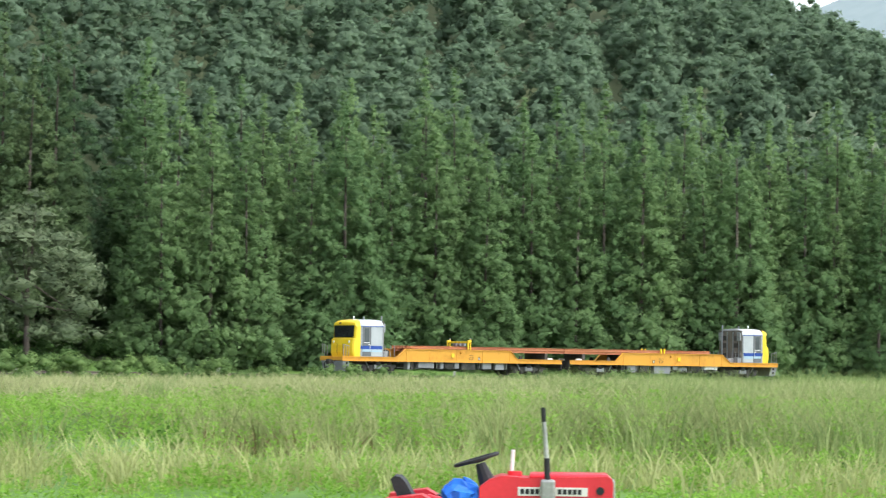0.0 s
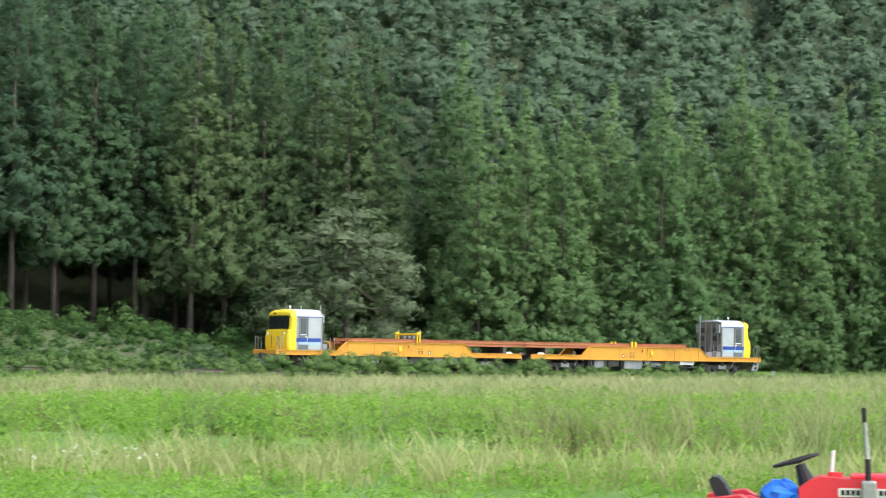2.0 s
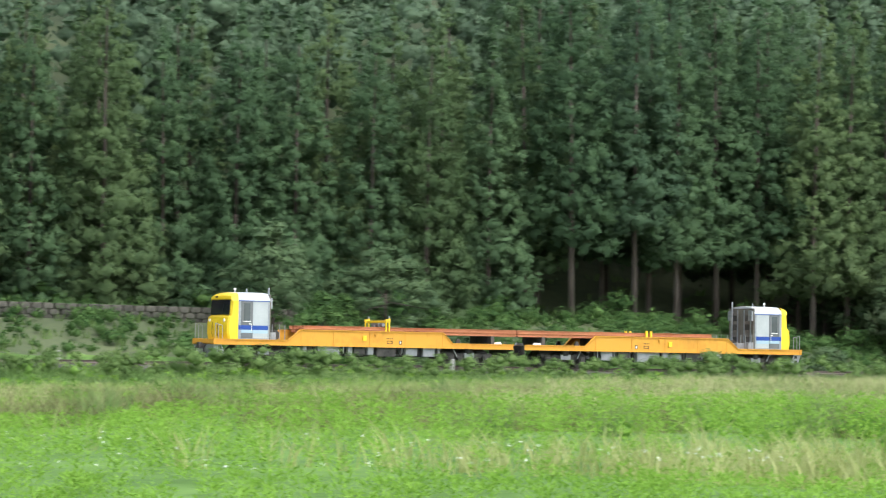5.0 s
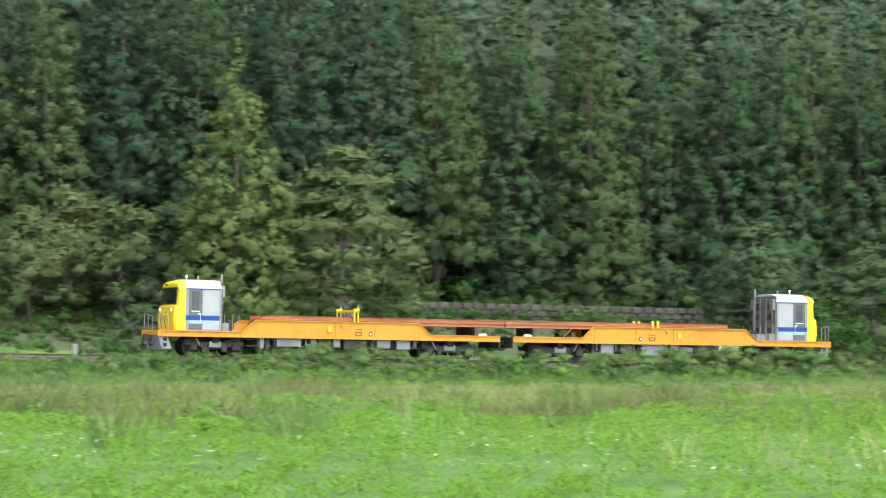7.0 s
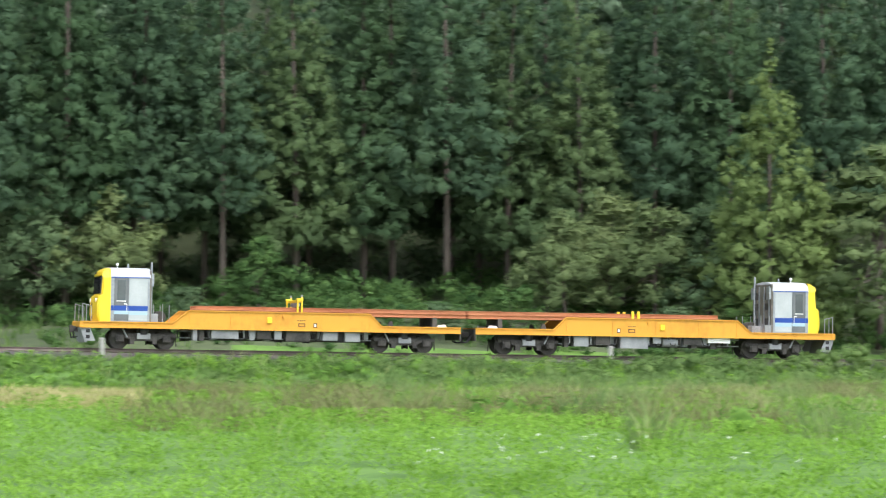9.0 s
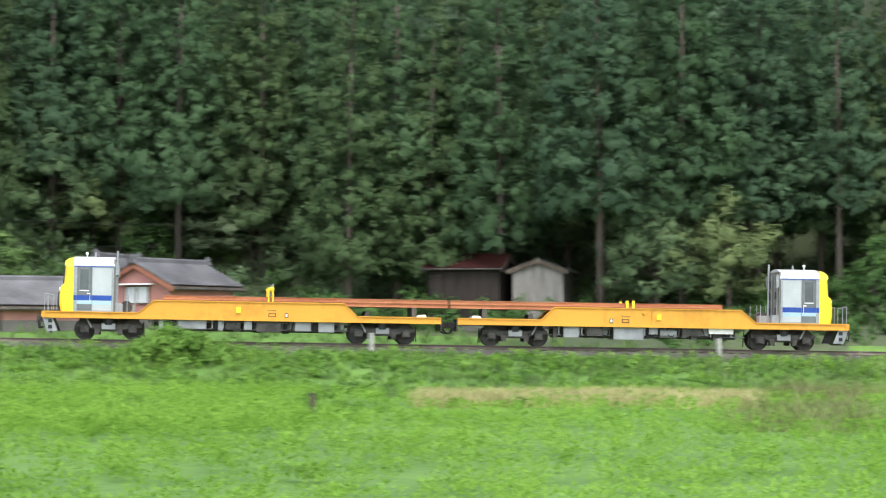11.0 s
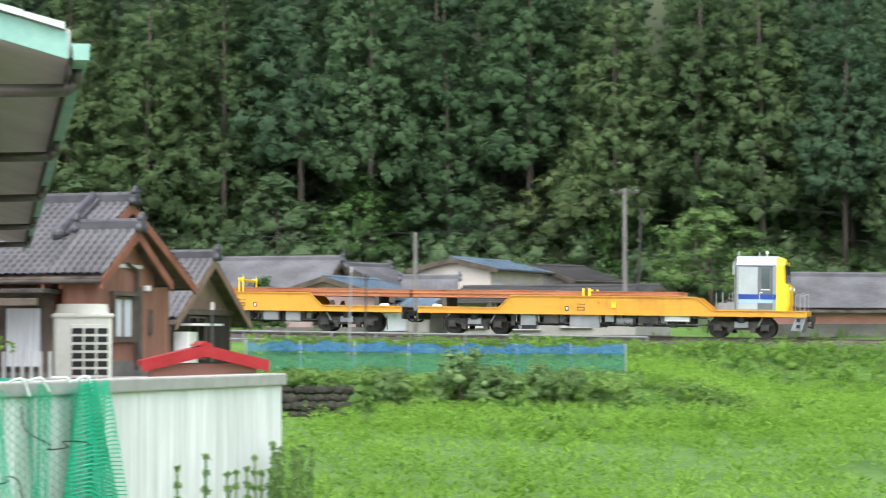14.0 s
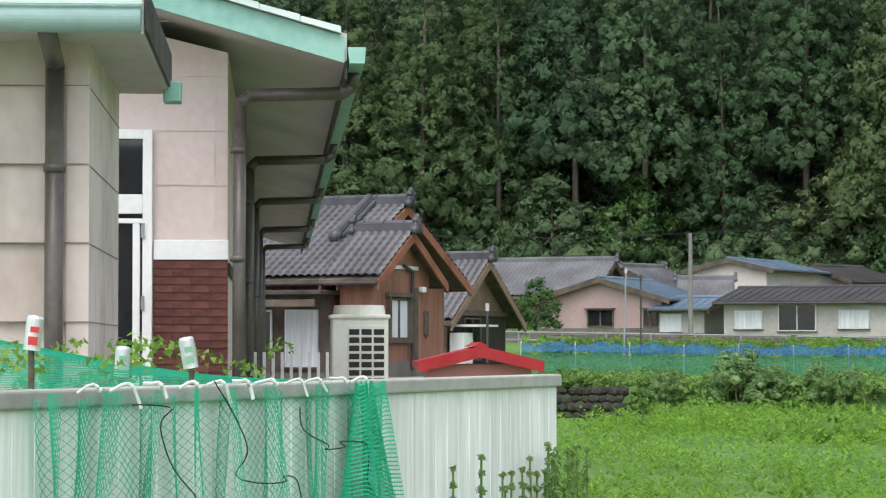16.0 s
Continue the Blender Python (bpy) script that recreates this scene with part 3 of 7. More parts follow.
def under_clutter(car, seed):
    """Tray, pipes, cables and small gear hung between the bogies."""
    g = random.Random(seed)
    part("gear_tray", box(B(), 4.7, 13.0, -0.5, 0.5, 0.42, 0.97, 0.03), DARKST, car, "dark underframe gear")
    for sgn in (-1, 1):
        for z in (0.52, 0.82):
            part("brake_pipe", tube(B(), (4.5, sgn * 0.72, z), (13.4, sgn * 0.72, z), 0.03, 6), GREYBOX, car)
        x = 4.7
        while x < 12.9:
            w = g.uniform(0.12, 0.4)
            part("small_gear", box(B(), x, x + w, sgn * 0.74, sgn * g.uniform(0.95, 1.2), g.uniform(0.36, 0.6), 0.96, 0.015), g.choice((DARKST, DARKST, BLACK, GREYBOX)), car)
            part("hanger", box(B(), x + w + 0.04, x + w + 0.09, sgn * 1.16, sgn * 1.22, 0.55, 0.97), g.choice((GREYBOX, DARKST)), car)
            x += w + g.uniform(0.15, 0.4)
        for k in range(5):
            a = 4.8 + k * 1.65 + g.uniform(0, 0.5)
            part("hose", pipe(B(), [(a, sgn * 1.1, 0.92), (a + 0.1, sgn * 1.2, 0.55), (a + 0.3, sgn * 1.2, 0.5), (a + 0.45, sgn * 1.1, 0.9)], 0.022, 6), BLACK, car)
    for c in (3.0, 15.1):
        part("bogie_beam", box(B(), c - 1.3, c + 1.3, -0.4, 0.4, 0.45, 0.95, 0.03), DARKST, car)


under_clutter(front, 3)
rear = build_car("yellow rail-carrier car with a driver's cab, trailing the train")
for a in ((7.4, 8.75, 0.36, GREYBOX), (11.7, 12.8, 0.66, WHITE), (5.15, 5.85, 0.42, GREYBOX), (6.2, 6.9, 0.5, DARKST), (9.0, 9.4, 0.6, GREYBOX), (10.5, 11.4, 0.55, DARKST)):
    underbox(rear, *a)
under_clutter(rear, 8)
for sgn in (-1, 1):
    part("air_tank", tube(B(), (9.5, sgn * 1.0, 0.65), (10.25, sgn * 1.0, 0.65), 0.2, 16), GREYBOX, rear, "grey air tank")
for x, y in ((8.0, 1.2), (8.0, -1.2), (8.28, 1.2), (8.28, -1.2)):
    part("rail_stanchion", box(B(), x - 0.06, x + 0.06, y - 0.06, y + 0.06, 1.7, 2.06, 0.015), CABYEL, rear)
part("stanchion_bar", box(B(), 7.98, 8.02, -1.2, 1.2, 1.78, 1.84), CABYEL, rear)
front_load = rail_load("rust-brown rails stacked along the leading car", 0.1, 12.75)
rear_load = rail_load("rust-brown steel rails stacked along the trailing car", 0.1, 12.45)


LONG = 0.98  # the cars' length against the drawing
for ob in (front, rear, front_load, rear_load):
    ob.scale = (LONG, 1, 1)


def run(t):
    """How far the coupling has gone along the line."""
    return 0.03958 * t * t + 13.65 * t - 88.546 - 15.55 + 0.6 + 0.65 * math.sin(math.pi * min(t, 12) / 12) + 0.36 - 0.53 * min(t, 7) / 7 - 0.02 * max(0, t - 12) ** 2


def car_pose(t, back):
    s = run(t)
    k = -LONG if back else LONG
    a, b = Vector(rail_at(s + k * 3.0)[:3]), Vector(rail_at(s + k * 15.1)[:3])
    d = (b - a).normalized()
    o = a - d * 3.0 * LONG
    return pose(o.x, o.y, o.z, 0, -math.degrees(math.asin(d.z)), math.degrees(math.atan2(d.y, d.x)))


def motions():
    steps = [i * 0.5 for i in range(33)]
    for car, load, back in ((front, front_load, False), (rear, rear_load, True)):
        rows = [(t, car_pose(t, back)) for t in steps]
        walk(car, rows)
        walk(load, rows)
        for w in [o for o in car.children if o.name.startswith("wheelset")]:
            x, y, z = w.location
            sgn = -1 if back else 1
            walk(w, [(i / 30, pose(x, y, z, 0, sgn * math.degrees(run(i / 30) / 0.43), 0)) for i in range(481)])


# ---- plants ----
rng = np.random.default_rng(7)


OCT = np.array([(1, 0, 0), (-1, 0, 0), (0, 1, 0), (0, -1, 0), (0, 0, 1), (0, 0, -1)], dtype=float)
OCTF = np.array([(0, 2, 4), (2, 1, 4), (1, 3, 4), (3, 0, 4), (2, 0, 5), (1, 2, 5), (3, 1, 5), (0, 3, 5)])


def leaf_cloud(c, r, per, size, up=0.35, flat=0.75, g=None, aspect=0.6, core=0.0, stray=1.12):
    """Rounded clumps: pointed leaf sprays on the skin of each, round a knobbly core if core > 0. c: n x 3, r: n. Returns verts, triangles."""
    g = g or rng
    n = len(c)
    d = g.normal(size=(n, per, 3))
    d[..., 2] += up * 1.5
    d /= np.linalg.norm(d, axis=2, keepdims=True)
    p = c[:, None] + d * r[:, None, None] * g.uniform(0.7, stray, (n, per, 1)) * np.array([1, 1, flat])
    nrm = d + g.normal(size=d.shape) * 0.45
    nrm /= np.linalg.norm(nrm, axis=2, keepdims=True)
    a = np.cross(nrm, g.normal(size=d.shape))
    a /= np.linalg.norm(a, axis=2, keepdims=True) + 1e-9
    b = np.cross(nrm, a)
    s = size * g.uniform(0.6, 1.35, (n, per, 1)) * (np.clip(r, 0.3, 2)[:, None, None] ** 0.5)
    a, b = a * s, b * s * aspect
    v = np.stack([p - a * 0.8 - b, p - a * 0.6 + b, p + a + nrm * s * 0.2], 2).reshape(-1, 3)
    f = np.arange(len(v)).reshape(-1, 3)
    if core:
        cv = c[:, None] + OCT[None] * (r * core * 1.15)[:, None, None] * g.uniform(0.75, 1.2, (n, 6, 1)) * np.array([1, 1, flat])
        cf = (np.arange(n)[:, None, None] * 6 + OCTF[None]).reshape(-1, 3) + len(v)
        v, f = np.concatenate([v, cv.reshape(-1, 3)]), np.concatenate([f, cf])
    return v, f


def puffs(c, r, per, size, out=None, flat=0.8, g=None, aspect=0.5, core=0.8, stray=1.25, up=0.35, lift=0.3):
    """Leaf clumps shaded as soft rounded tufts. out: each clump's direction out of its crown. Returns verts, triangles, normals."""
    v, f = leaf_cloud(c, r, per, size, up=up, flat=flat, g=g, aspect=aspect, core=core, stray=stray)
    n, lv = len(c), len(c) * per * 3
    own = np.concatenate([np.repeat(np.arange(n), per * 3), np.repeat(np.arange(n), 6) if core else np.zeros(0, int)])
    nr = v - c[own]
    nr /= np.linalg.norm(nr, axis=1, keepdims=True) + 1e-9
    if out is not None:
        nr = nr * 0.62 + out[own] * 0.45
    nr[:, 2] += lift
    nr[:lv] += np.repeat((g or rng).normal(size=(n * per, 3)) * 0.16, 3, axis=0)
    nr /= np.linalg.norm(nr, axis=1, keepdims=True) + 1e-9
    return v, f, nr


def cone_trunk(h, r, lean=(0, 0), n=7):
    bm = B()
    for a, b, ra, rb in ((0, 0.35, 1.15, 0.8), (0.35, 0.7, 0.8, 0.5), (0.7, 1.0, 0.5, 0.1)):
        tube(bm, (lean[0] * a * a, lean[1] * a * a, h * a - (0.4 if a == 0 else 0)), (lean[0] * b * b, lean[1] * b * b, h * b), r * ra, n, r * rb)
    return bm


BARK = ramp_mat("cedar_bark", (0.05, 0.04, 0.033), (0.15, 0.125, 0.105), rough=0.95, scale=1.5, fine=9, bump=0.4, stretch=(3, 3, 0.5), spread=0.6)
CEDAR = leaf_mat("cedar_foliage", (0.084, 0.15, 0.078), (0.14, 0.232, 0.112), ragged=7.5, gap=0.62, through=0.6, spread=0.45, each=0.16)
CEDAR_L = leaf_mat("light_cedar_foliage", (0.1, 0.16, 0.074), (0.164, 0.245, 0.108), ragged=7.5, gap=0.62, through=0.6, spread=0.45, each=0.16)
CEDAR_D = leaf_mat("dark_cypress_foliage", (0.078, 0.142, 0.084), (0.13, 0.214, 0.114), ragged=7.5, gap=0.62, through=0.6, spread=0.45, each=0.16)
BROAD = leaf_mat("broadleaf_foliage", (0.078, 0.132, 0.066), (0.15, 0.226, 0.108), ragged=6, gap=0.6, through=0.45, spread=0.6, each=0.15)
OLIVE = leaf_mat("dull_olive_foliage", (0.115, 0.158, 0.088), (0.21, 0.27, 0.15), ragged=6, gap=0.6, through=0.45, spread=0.6)
LONE = leaf_mat("light_cypress_foliage", (0.12, 0.178, 0.058), (0.205, 0.285, 0.1), ragged=6.5, gap=0.61, through=0.45, spread=0.5)
OLIVEY = leaf_mat("yellowish_olive_foliage", (0.12, 0.168, 0.072), (0.215, 0.285, 0.122), ragged=6, gap=0.6, through=0.45, spread=0.6, each=0.12)
SHRUBM = leaf_mat("dense_shrub_foliage", (0.101, 0.196, 0.061), (0.270, 0.392, 0.162), ragged=14)
# the stand's light green, brightened further to carry distance haze in the colour
STANDM = leaf_mat("hazed_stand_foliage", (0.136, 0.23, 0.098), (0.212, 0.335, 0.142), ragged=7.5, gap=0.62, through=0.6, spread=0.45, each=0.12)
LIGHTM = leaf_mat("fresh_green_foliage", (0.1, 0.18, 0.06), (0.22, 0.34, 0.12), ragged=6, through=0.45)
BUSHM = leaf_mat("bush_foliage", (0.045, 0.103, 0.033), (0.119, 0.213, 0.065), ragged=6, through=0.4)


def make_tree(kind, seed, h, rad, base, clumps, per, size, foliage, label, taper=0.8):
    g = np.random.default_rng(seed)
    t = thing("cedar_tree" if kind == "cone" else "broadleaf_tree", label, "tree", group="forest trees")
    lean = g.normal(size=2) * 0.3
    part("trunk", cone_trunk(h * (0.96 if kind == "cone" else 0.75), 0.0078 * h if kind == "cone" else 0.02 * h, lean), BARK, t, smooth=True)
    if kind == "cone":
        k = 1 - np.sqrt(1 - 0.985 * g.uniform(0, 1, clumps))
        z = base * h + (1 - base) * h * k
        prof = rad * (1 - k) ** taper * np.minimum(1, 0.72 + 2.2 * k)
        ang = g.uniform(0, 2 * np.pi, clumps)
        lob = 1 + 0.13 * np.sin(ang * 3 + g.uniform(0, 6) + z * 0.45) + 0.1 * np.sin(z * 1.7 + ang * 2)
        inner = g.random(clumps) < 0.16
        rr = prof * np.where(inner, 0.5, 1.0) * g.uniform(0.78, 1.06, clumps) * lob
        c = np.stack([rr * np.cos(ang) + lean[0] * (z / h) ** 2, rr * np.sin(ang) + lean[1] * (z / h) ** 2, z - 0.14 * rr], 1)
        out = np.stack([np.cos(ang), np.sin(ang), np.full(clumps, 0.25)], 1)
        r = g.uniform(0.32, 0.66, clumps) * (0.5 + 0.55 * (1 - k)) * rad / 3.5
        tip = np.array([[lean[0], lean[1], h * f] for f in (0.9, 0.93, 0.96, 0.985, 1.0)])
        c, out = np.concatenate([c, tip]), np.concatenate([out, np.tile([[0.3, -0.3, 0.8]], (5, 1))])
        r = np.concatenate([r, [0.5, 0.42, 0.34, 0.25, 0.18]])
        v, f, nr = puffs(c, r, per, size, out, g=g, flat=0.9, core=0.64, aspect=0.55, stray=1.35)
    else:
        flat = kind == "layer"
        d = g.normal(size=(clumps, 3))
        d /= np.linalg.norm(d, axis=1, keepdims=True)
        d[:, 2] = np.abs(d[:, 2]) * 1.2 - 0.45
        big = 1 + 0.25 * np.sin(d[:, 0] * 5 + g.uniform(0, 6)) * np.cos(d[:, 1] * 4)
        c = d * rad * big[:, None] * g.uniform(0.5, 1.0, (clumps, 1))
        c[:, 2] = base * h + (1 - base) * h * np.clip((d[:, 2] + 0.45) / 1.2 * g.uniform(0.6, 1.05, clumps), 0, 1)
        if flat:
            c[:, 2] = np.round(c[:, 2] / 1.3) * 1.3 + g.normal(size=clumps) * 0.24 - 0.05 * np.hypot(c[:, 0], c[:, 1]) ** 1.5
            c[:, :2] *= 0.62 + 0.6 * np.sin(np.pi * np.clip(c[:, 2:3] / h, 0.05, 1) ** 0.9)
        r = g.uniform(0.5, 1.05, clumps) * rad / 3.8
        out = c - np.array([0, 0, h * 0.45])
        out /= np.linalg.norm(out, axis=1, keepdims=True)
        v, f, nr = puffs(c, r, per, size, out, g=g, up=0.45, flat=0.5 if flat else 0.75, core=0.6, aspect=0.45, stray=1.3)
        for i in range(0, clumps, max(1, clumps // 7)):
            bm = B()
            z0 = h * (0.25 + 0.3 * g.random())
            tube(bm, (lean[0] * (z0 / h) ** 2, lean[1] * (z0 / h) ** 2, z0), tuple(c[i] * 0.92), 0.008 * h, 5, 0.002 * h)
            part("limb", bm, BARK, t)
    raw("crown", v, f, foliage, t, normals=nr)
    return t


TREES = {
    "full": [make_tree("cone", 10 + i, h, r, 0.02, 500, 14, 0.29, m, "tall cedar with foliage down to the ground") for i, (h, r, m) in enumerate(((20, 3.7, CEDAR), (21, 3.9, CEDAR_L), (18.5, 3.5, CEDAR), (22, 3.8, CEDAR_L)))],
    "stand": [make_tree("cone", 30 + i, h, r, 0.02, 500, 14, 0.29, STANDM, "young conical cedar in a dense planted stand", 0.74) for i, (h, r) in enumerate(((19, 3.5), (20.5, 3.8), (18, 3.3)))],
    "bare": [make_tree("cone", 20 + i, h, r, b, 480, 14, 0.29, m, "tall cedar with a bare lower trunk") for i, (h, r, b, m) in enumerate(((24, 3.5, 0.2, CEDAR), (25, 3.7, 0.26, CEDAR_D), (23, 3.4, 0.15, CEDAR_L), (26, 3.6, 0.22, CEDAR)))],
    "lone": [make_tree("cone", 71, 20, 5.3, 0.02, 520, 14, 0.29, LONE, "solitary light green cypress by the railway")],
    "light": [make_tree("layer", 81, 8.0, 3.9, 0.3, 80, 34, 0.22, LIGHTM, "light green broadleaf tree by the houses")],
    "broad": [make_tree("round", 40 + i, h, r, 0.22, 95, 34, 0.24, m, "leafy broadleaf tree at the forest's edge") for i, (h, r, m) in enumerate(((8.5, 3.6, BROAD), (7, 3.2, OLIVEY), (6, 2.6, BUSHM)))],
    "layer": [make_tree("layer", 50 + i, h, r, 0.18, 110, 34, 0.24, m, "spreading tree with layered grey-green boughs") for i, (h, r, m) in enumerate(((10.0, 5.0, OLIVE), (8.5, 4.6, BROAD), (11.0, 4.8, OLIVEY)))],
    "bush": [make_tree("round", 60 + i, h, r, 0.05, 40, 40, 0.16, m, "dense round green bush") for i, (h, r, m) in enumerate(((2.4, 1.6, BUSHM), (1.8, 1.5, BROAD)))] + [make_tree("round", 66, 1.2, 0.95, 0.02, 60, 60, 0.085, SHRUBM, "dense rounded shrub in pale flower at the plot's edge")],
}
_used = set()


def plant(kind, i, x, y, scale=1.0, turn=0.0, sink=0.1):
    src = TREES[kind][i % len(TREES[kind])]
    m = pose(x, y, gz(x, y) - sink, 0, 0, turn)
    if src.name in _used:
        ob = copy_thing(src, m)
    else:
        _used.add(src.name)
        ob = src
        ob.matrix_basis = m
    ob.scale = (scale, scale, scale)
    return ob


def at_line(s, q):
    x, y, _, h = rail_at(s)
    return x + math.sin(radians(h)) * q, y - math.cos(radians(h)) * q


def bearing(x, y):
    return math.degrees(math.atan2(-x, y))


# houses and clearings keep these bearings free of trees as far as the given distance behind the line
CLEAR = [(53.5, 59.5, 33), (59.5, 97, 45)]


def build_forest():
    g = random.Random(5)
    for ri, (q0, step) in enumerate([(27, 4.2), (31, 4.6), (36, 5.6), (42, 5.0)]):
        s = -190.0
        while s < 240:
            s += step * g.uniform(0.75, 1.25) * (1.0 if s > 60 else 0.66 if s < -55 else 1.0)
            q = q0 + g.uniform(-1.6, 1.6)
            az = bearing(*at_line(s, q))
            if not -12 < az < 96 or (ri == 3 and not 7.5 < az < 20):
                continue
            push = max([c[2] - 27 for c in CLEAR if c[0] < az < c[1]] or [0])
            if az < 8:
                push -= 8
            x, y = at_line(s, q + push)
            plant("stand" if az < 8.0 else "full" if 19.5 < az < 31 or (az > 59 and g.random() < 0.12) else "bare", g.randrange(4), x, y, g.uniform(0.88, 1.08) * ((0.95, 1.08, 1.16, 1.16)[ri] if az < 8 else 1.0), g.uniform(0, 360))


def build_hill_woods():
    """The woods higher on the hill: rounded crowns of leaf clumps, one mass."""
    g = np.random.default_rng(21)
    n = 7200
    s, q = g.uniform(-300, 250, n), 40 + 150 * g.random(n) ** 1.1
    P = np.array([at_line(a, b) for a, b in zip(s, q)])
    az = np.degrees(np.arctan2(-P[:, 0], P[:, 1]))
    ok = (az > -14) & (az < 97) & ((q < 84) | (az < 15)) & ((az < 58) | (q > 56))
    P, q = P[ok], q[ok]
    z = ground_z(P[:, 0], P[:, 1])
    top = np.degrees(np.arctan2(z + 16 - EYE, np.hypot(P[:, 0], P[:, 1])))
    az = np.degrees(np.arctan2(-P[:, 0], P[:, 1]))
    ok = top < 8.3 + 0.42 * (az + 8.0) + 40 * (az > -6.5)
    P, z = P[ok], z[ok]
    hh = g.uniform(14, 19, len(P))
    per = 24
    a, k = g.uniform(0, 2 * np.pi, (len(P), per)), g.random((len(P), per)) ** 0.8
    rad = g.uniform(2.8, 4.4, len(P))[:, None] * (1 - k) ** 0.6 * g.uniform(0.6, 1.05, (len(P), per))
    c = np.stack([P[:, :1] + rad * np.cos(a), P[:, 1:] + rad * np.sin(a), z[:, None] + hh[:, None] * (0.5 + 0.5 * k)], -1).reshape(-1, 3)
    out = np.stack([np.cos(a) * (1 - k), np.sin(a) * (1 - k), 0.3 + k], -1).reshape(-1, 3)
    r = (g.uniform(0.5, 0.9, (len(P), per)) * (1.25 - 0.45 * k)).ravel()
    v, f, nr = puffs(c, r, 10, 0.36, out, g=g, up=0.4, core=0.75, aspect=0.6, stray=1.3, lift=0.05)
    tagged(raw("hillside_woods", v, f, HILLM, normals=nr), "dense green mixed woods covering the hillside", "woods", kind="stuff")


# paler, greyer greens than the cedars below: distance haze mixed into the leaf colour
HILLM = leaf_mat("hazed_hill_foliage", (0.146, 0.222, 0.138), (0.19, 0.28, 0.17), ragged=4.0, gap=0.66, through=0.6, spread=0.4, patch=0.12)
build_hill_woods()
build_forest()
# the trees that stand out along the forest's edge: kind, variant, bearing, distance, scale
for k, i, az, d, sc in (("layer", 0, 9.1, 172, 1.1), ("broad", 0, 10.6, 179, 0.9), ("broad", 0, 11.5, 182, 0.95), ("broad", 0, 9.9, 185, 0.9), ("broad", 1, 10.9, 190, 1.0), ("broad", 0, 12.3, 186, 0.9), ("lone", 0, 36.1, 136, 0.8), ("layer", 2, 33.7, 137, 1.0), ("broad", 1, 38.6, 138, 0.95), ("broad", 1, 40.6, 137, 0.85),
                        ("broad", 0, 24.5, 150, 0.8), ("layer", 1, 22.0, 152, 0.7), ("broad", 0, 52.2, 142, 0.95), ("broad", 1, 50.6, 141, 1.0), ("layer", 0, 61.2, 158, 0.8), ("broad", 0, 65.6, 160, 1.25), ("broad", 2, 65.2, 152, 0.6), ("broad", 0, 69.6, 163, 1.15),
                        ("light", 0, 72.1, 150, 0.85), ("broad", 2, 70.6, 152, 0.6), ("broad", 0, 69.0, 162, 1.0), ("broad", 2, 63.4, 158, 0.7), ("lone", 0, 77.9, 166, 0.36), ("light", 0, 67.0, 152, 0.7), ("broad", 0, 81.8, 170, 0.75), ("broad", 2, 83.5, 168, 0.85), ("broad", 0, 80.2, 168, 0.7), ("broad", 1, 85.5, 170, 0.7), ("layer", 1, 66.9, 158, 0.5),
                        ("bush", 0, 14.6, 150, 1.0), ("bush", 0, 16.8, 152, 1.1), ("bush", 1, 18.4, 151, 1.2), ("bush", 0, 13.2, 152, 0.9), ("broad", 2, 20.0, 150, 0.5), ("broad", 2, 20.9, 149, 0.5), ("bush", 1, 12.2, 152, 1.1), ("broad", 2, 22.9, 150, 0.5), ("bush", 0, 19.2, 146, 1.3), ("bush", 1, 21.4, 143, 1.4), ("bush", 0, 22.6, 142, 1.2), ("bush", 0, 23.8, 142, 1.3), ("broad", 2, 23.4, 146, 0.6), ("bush", 1, 20.3, 144, 1.3), ("bush", 0, 18.0, 148, 1.2), ("broad", 0, 37.4, 138, 0.8), ("broad", 1, 39.6, 141, 0.95), ("bush", 0, 36.6, 133, 1.2), ("bush", 1, 38.2, 132, 1.3), ("bush", 0, 41.8, 131, 1.3), ("bush", 1, 43.4, 131, 1.1), ("bush", 0, 45.5, 131, 1.0), ("broad", 2, 47.4, 134, 0.7), ("bush", 1, 49.0, 132, 1.2)):
    p = spot(az, d)
    plant(k, i, p.x, p.y, sc, az * 37)
gf = random.Random(17)
for k in range(66):
    az = gf.uniform(74, 93) if k < 32 else gf.uniform(60.5, 76)
    p = spot(az, gf.uniform(160, 176))
    plant("broad", gf.randrange(3), p.x, p.y, gf.uniform(0.55, 1.1), gf.uniform(0, 360))
p = spot(82.05, 126)
plant("broad", 2, p.x, p.y, 0.5, 40)
for src in [t for v in TREES.values() for t in v if t.name not in _used]:
    p = spot(100, 170)
    src.matrix_basis = pose(p.x, p.y, gz(p.x, p.y), 0, 0, 0)


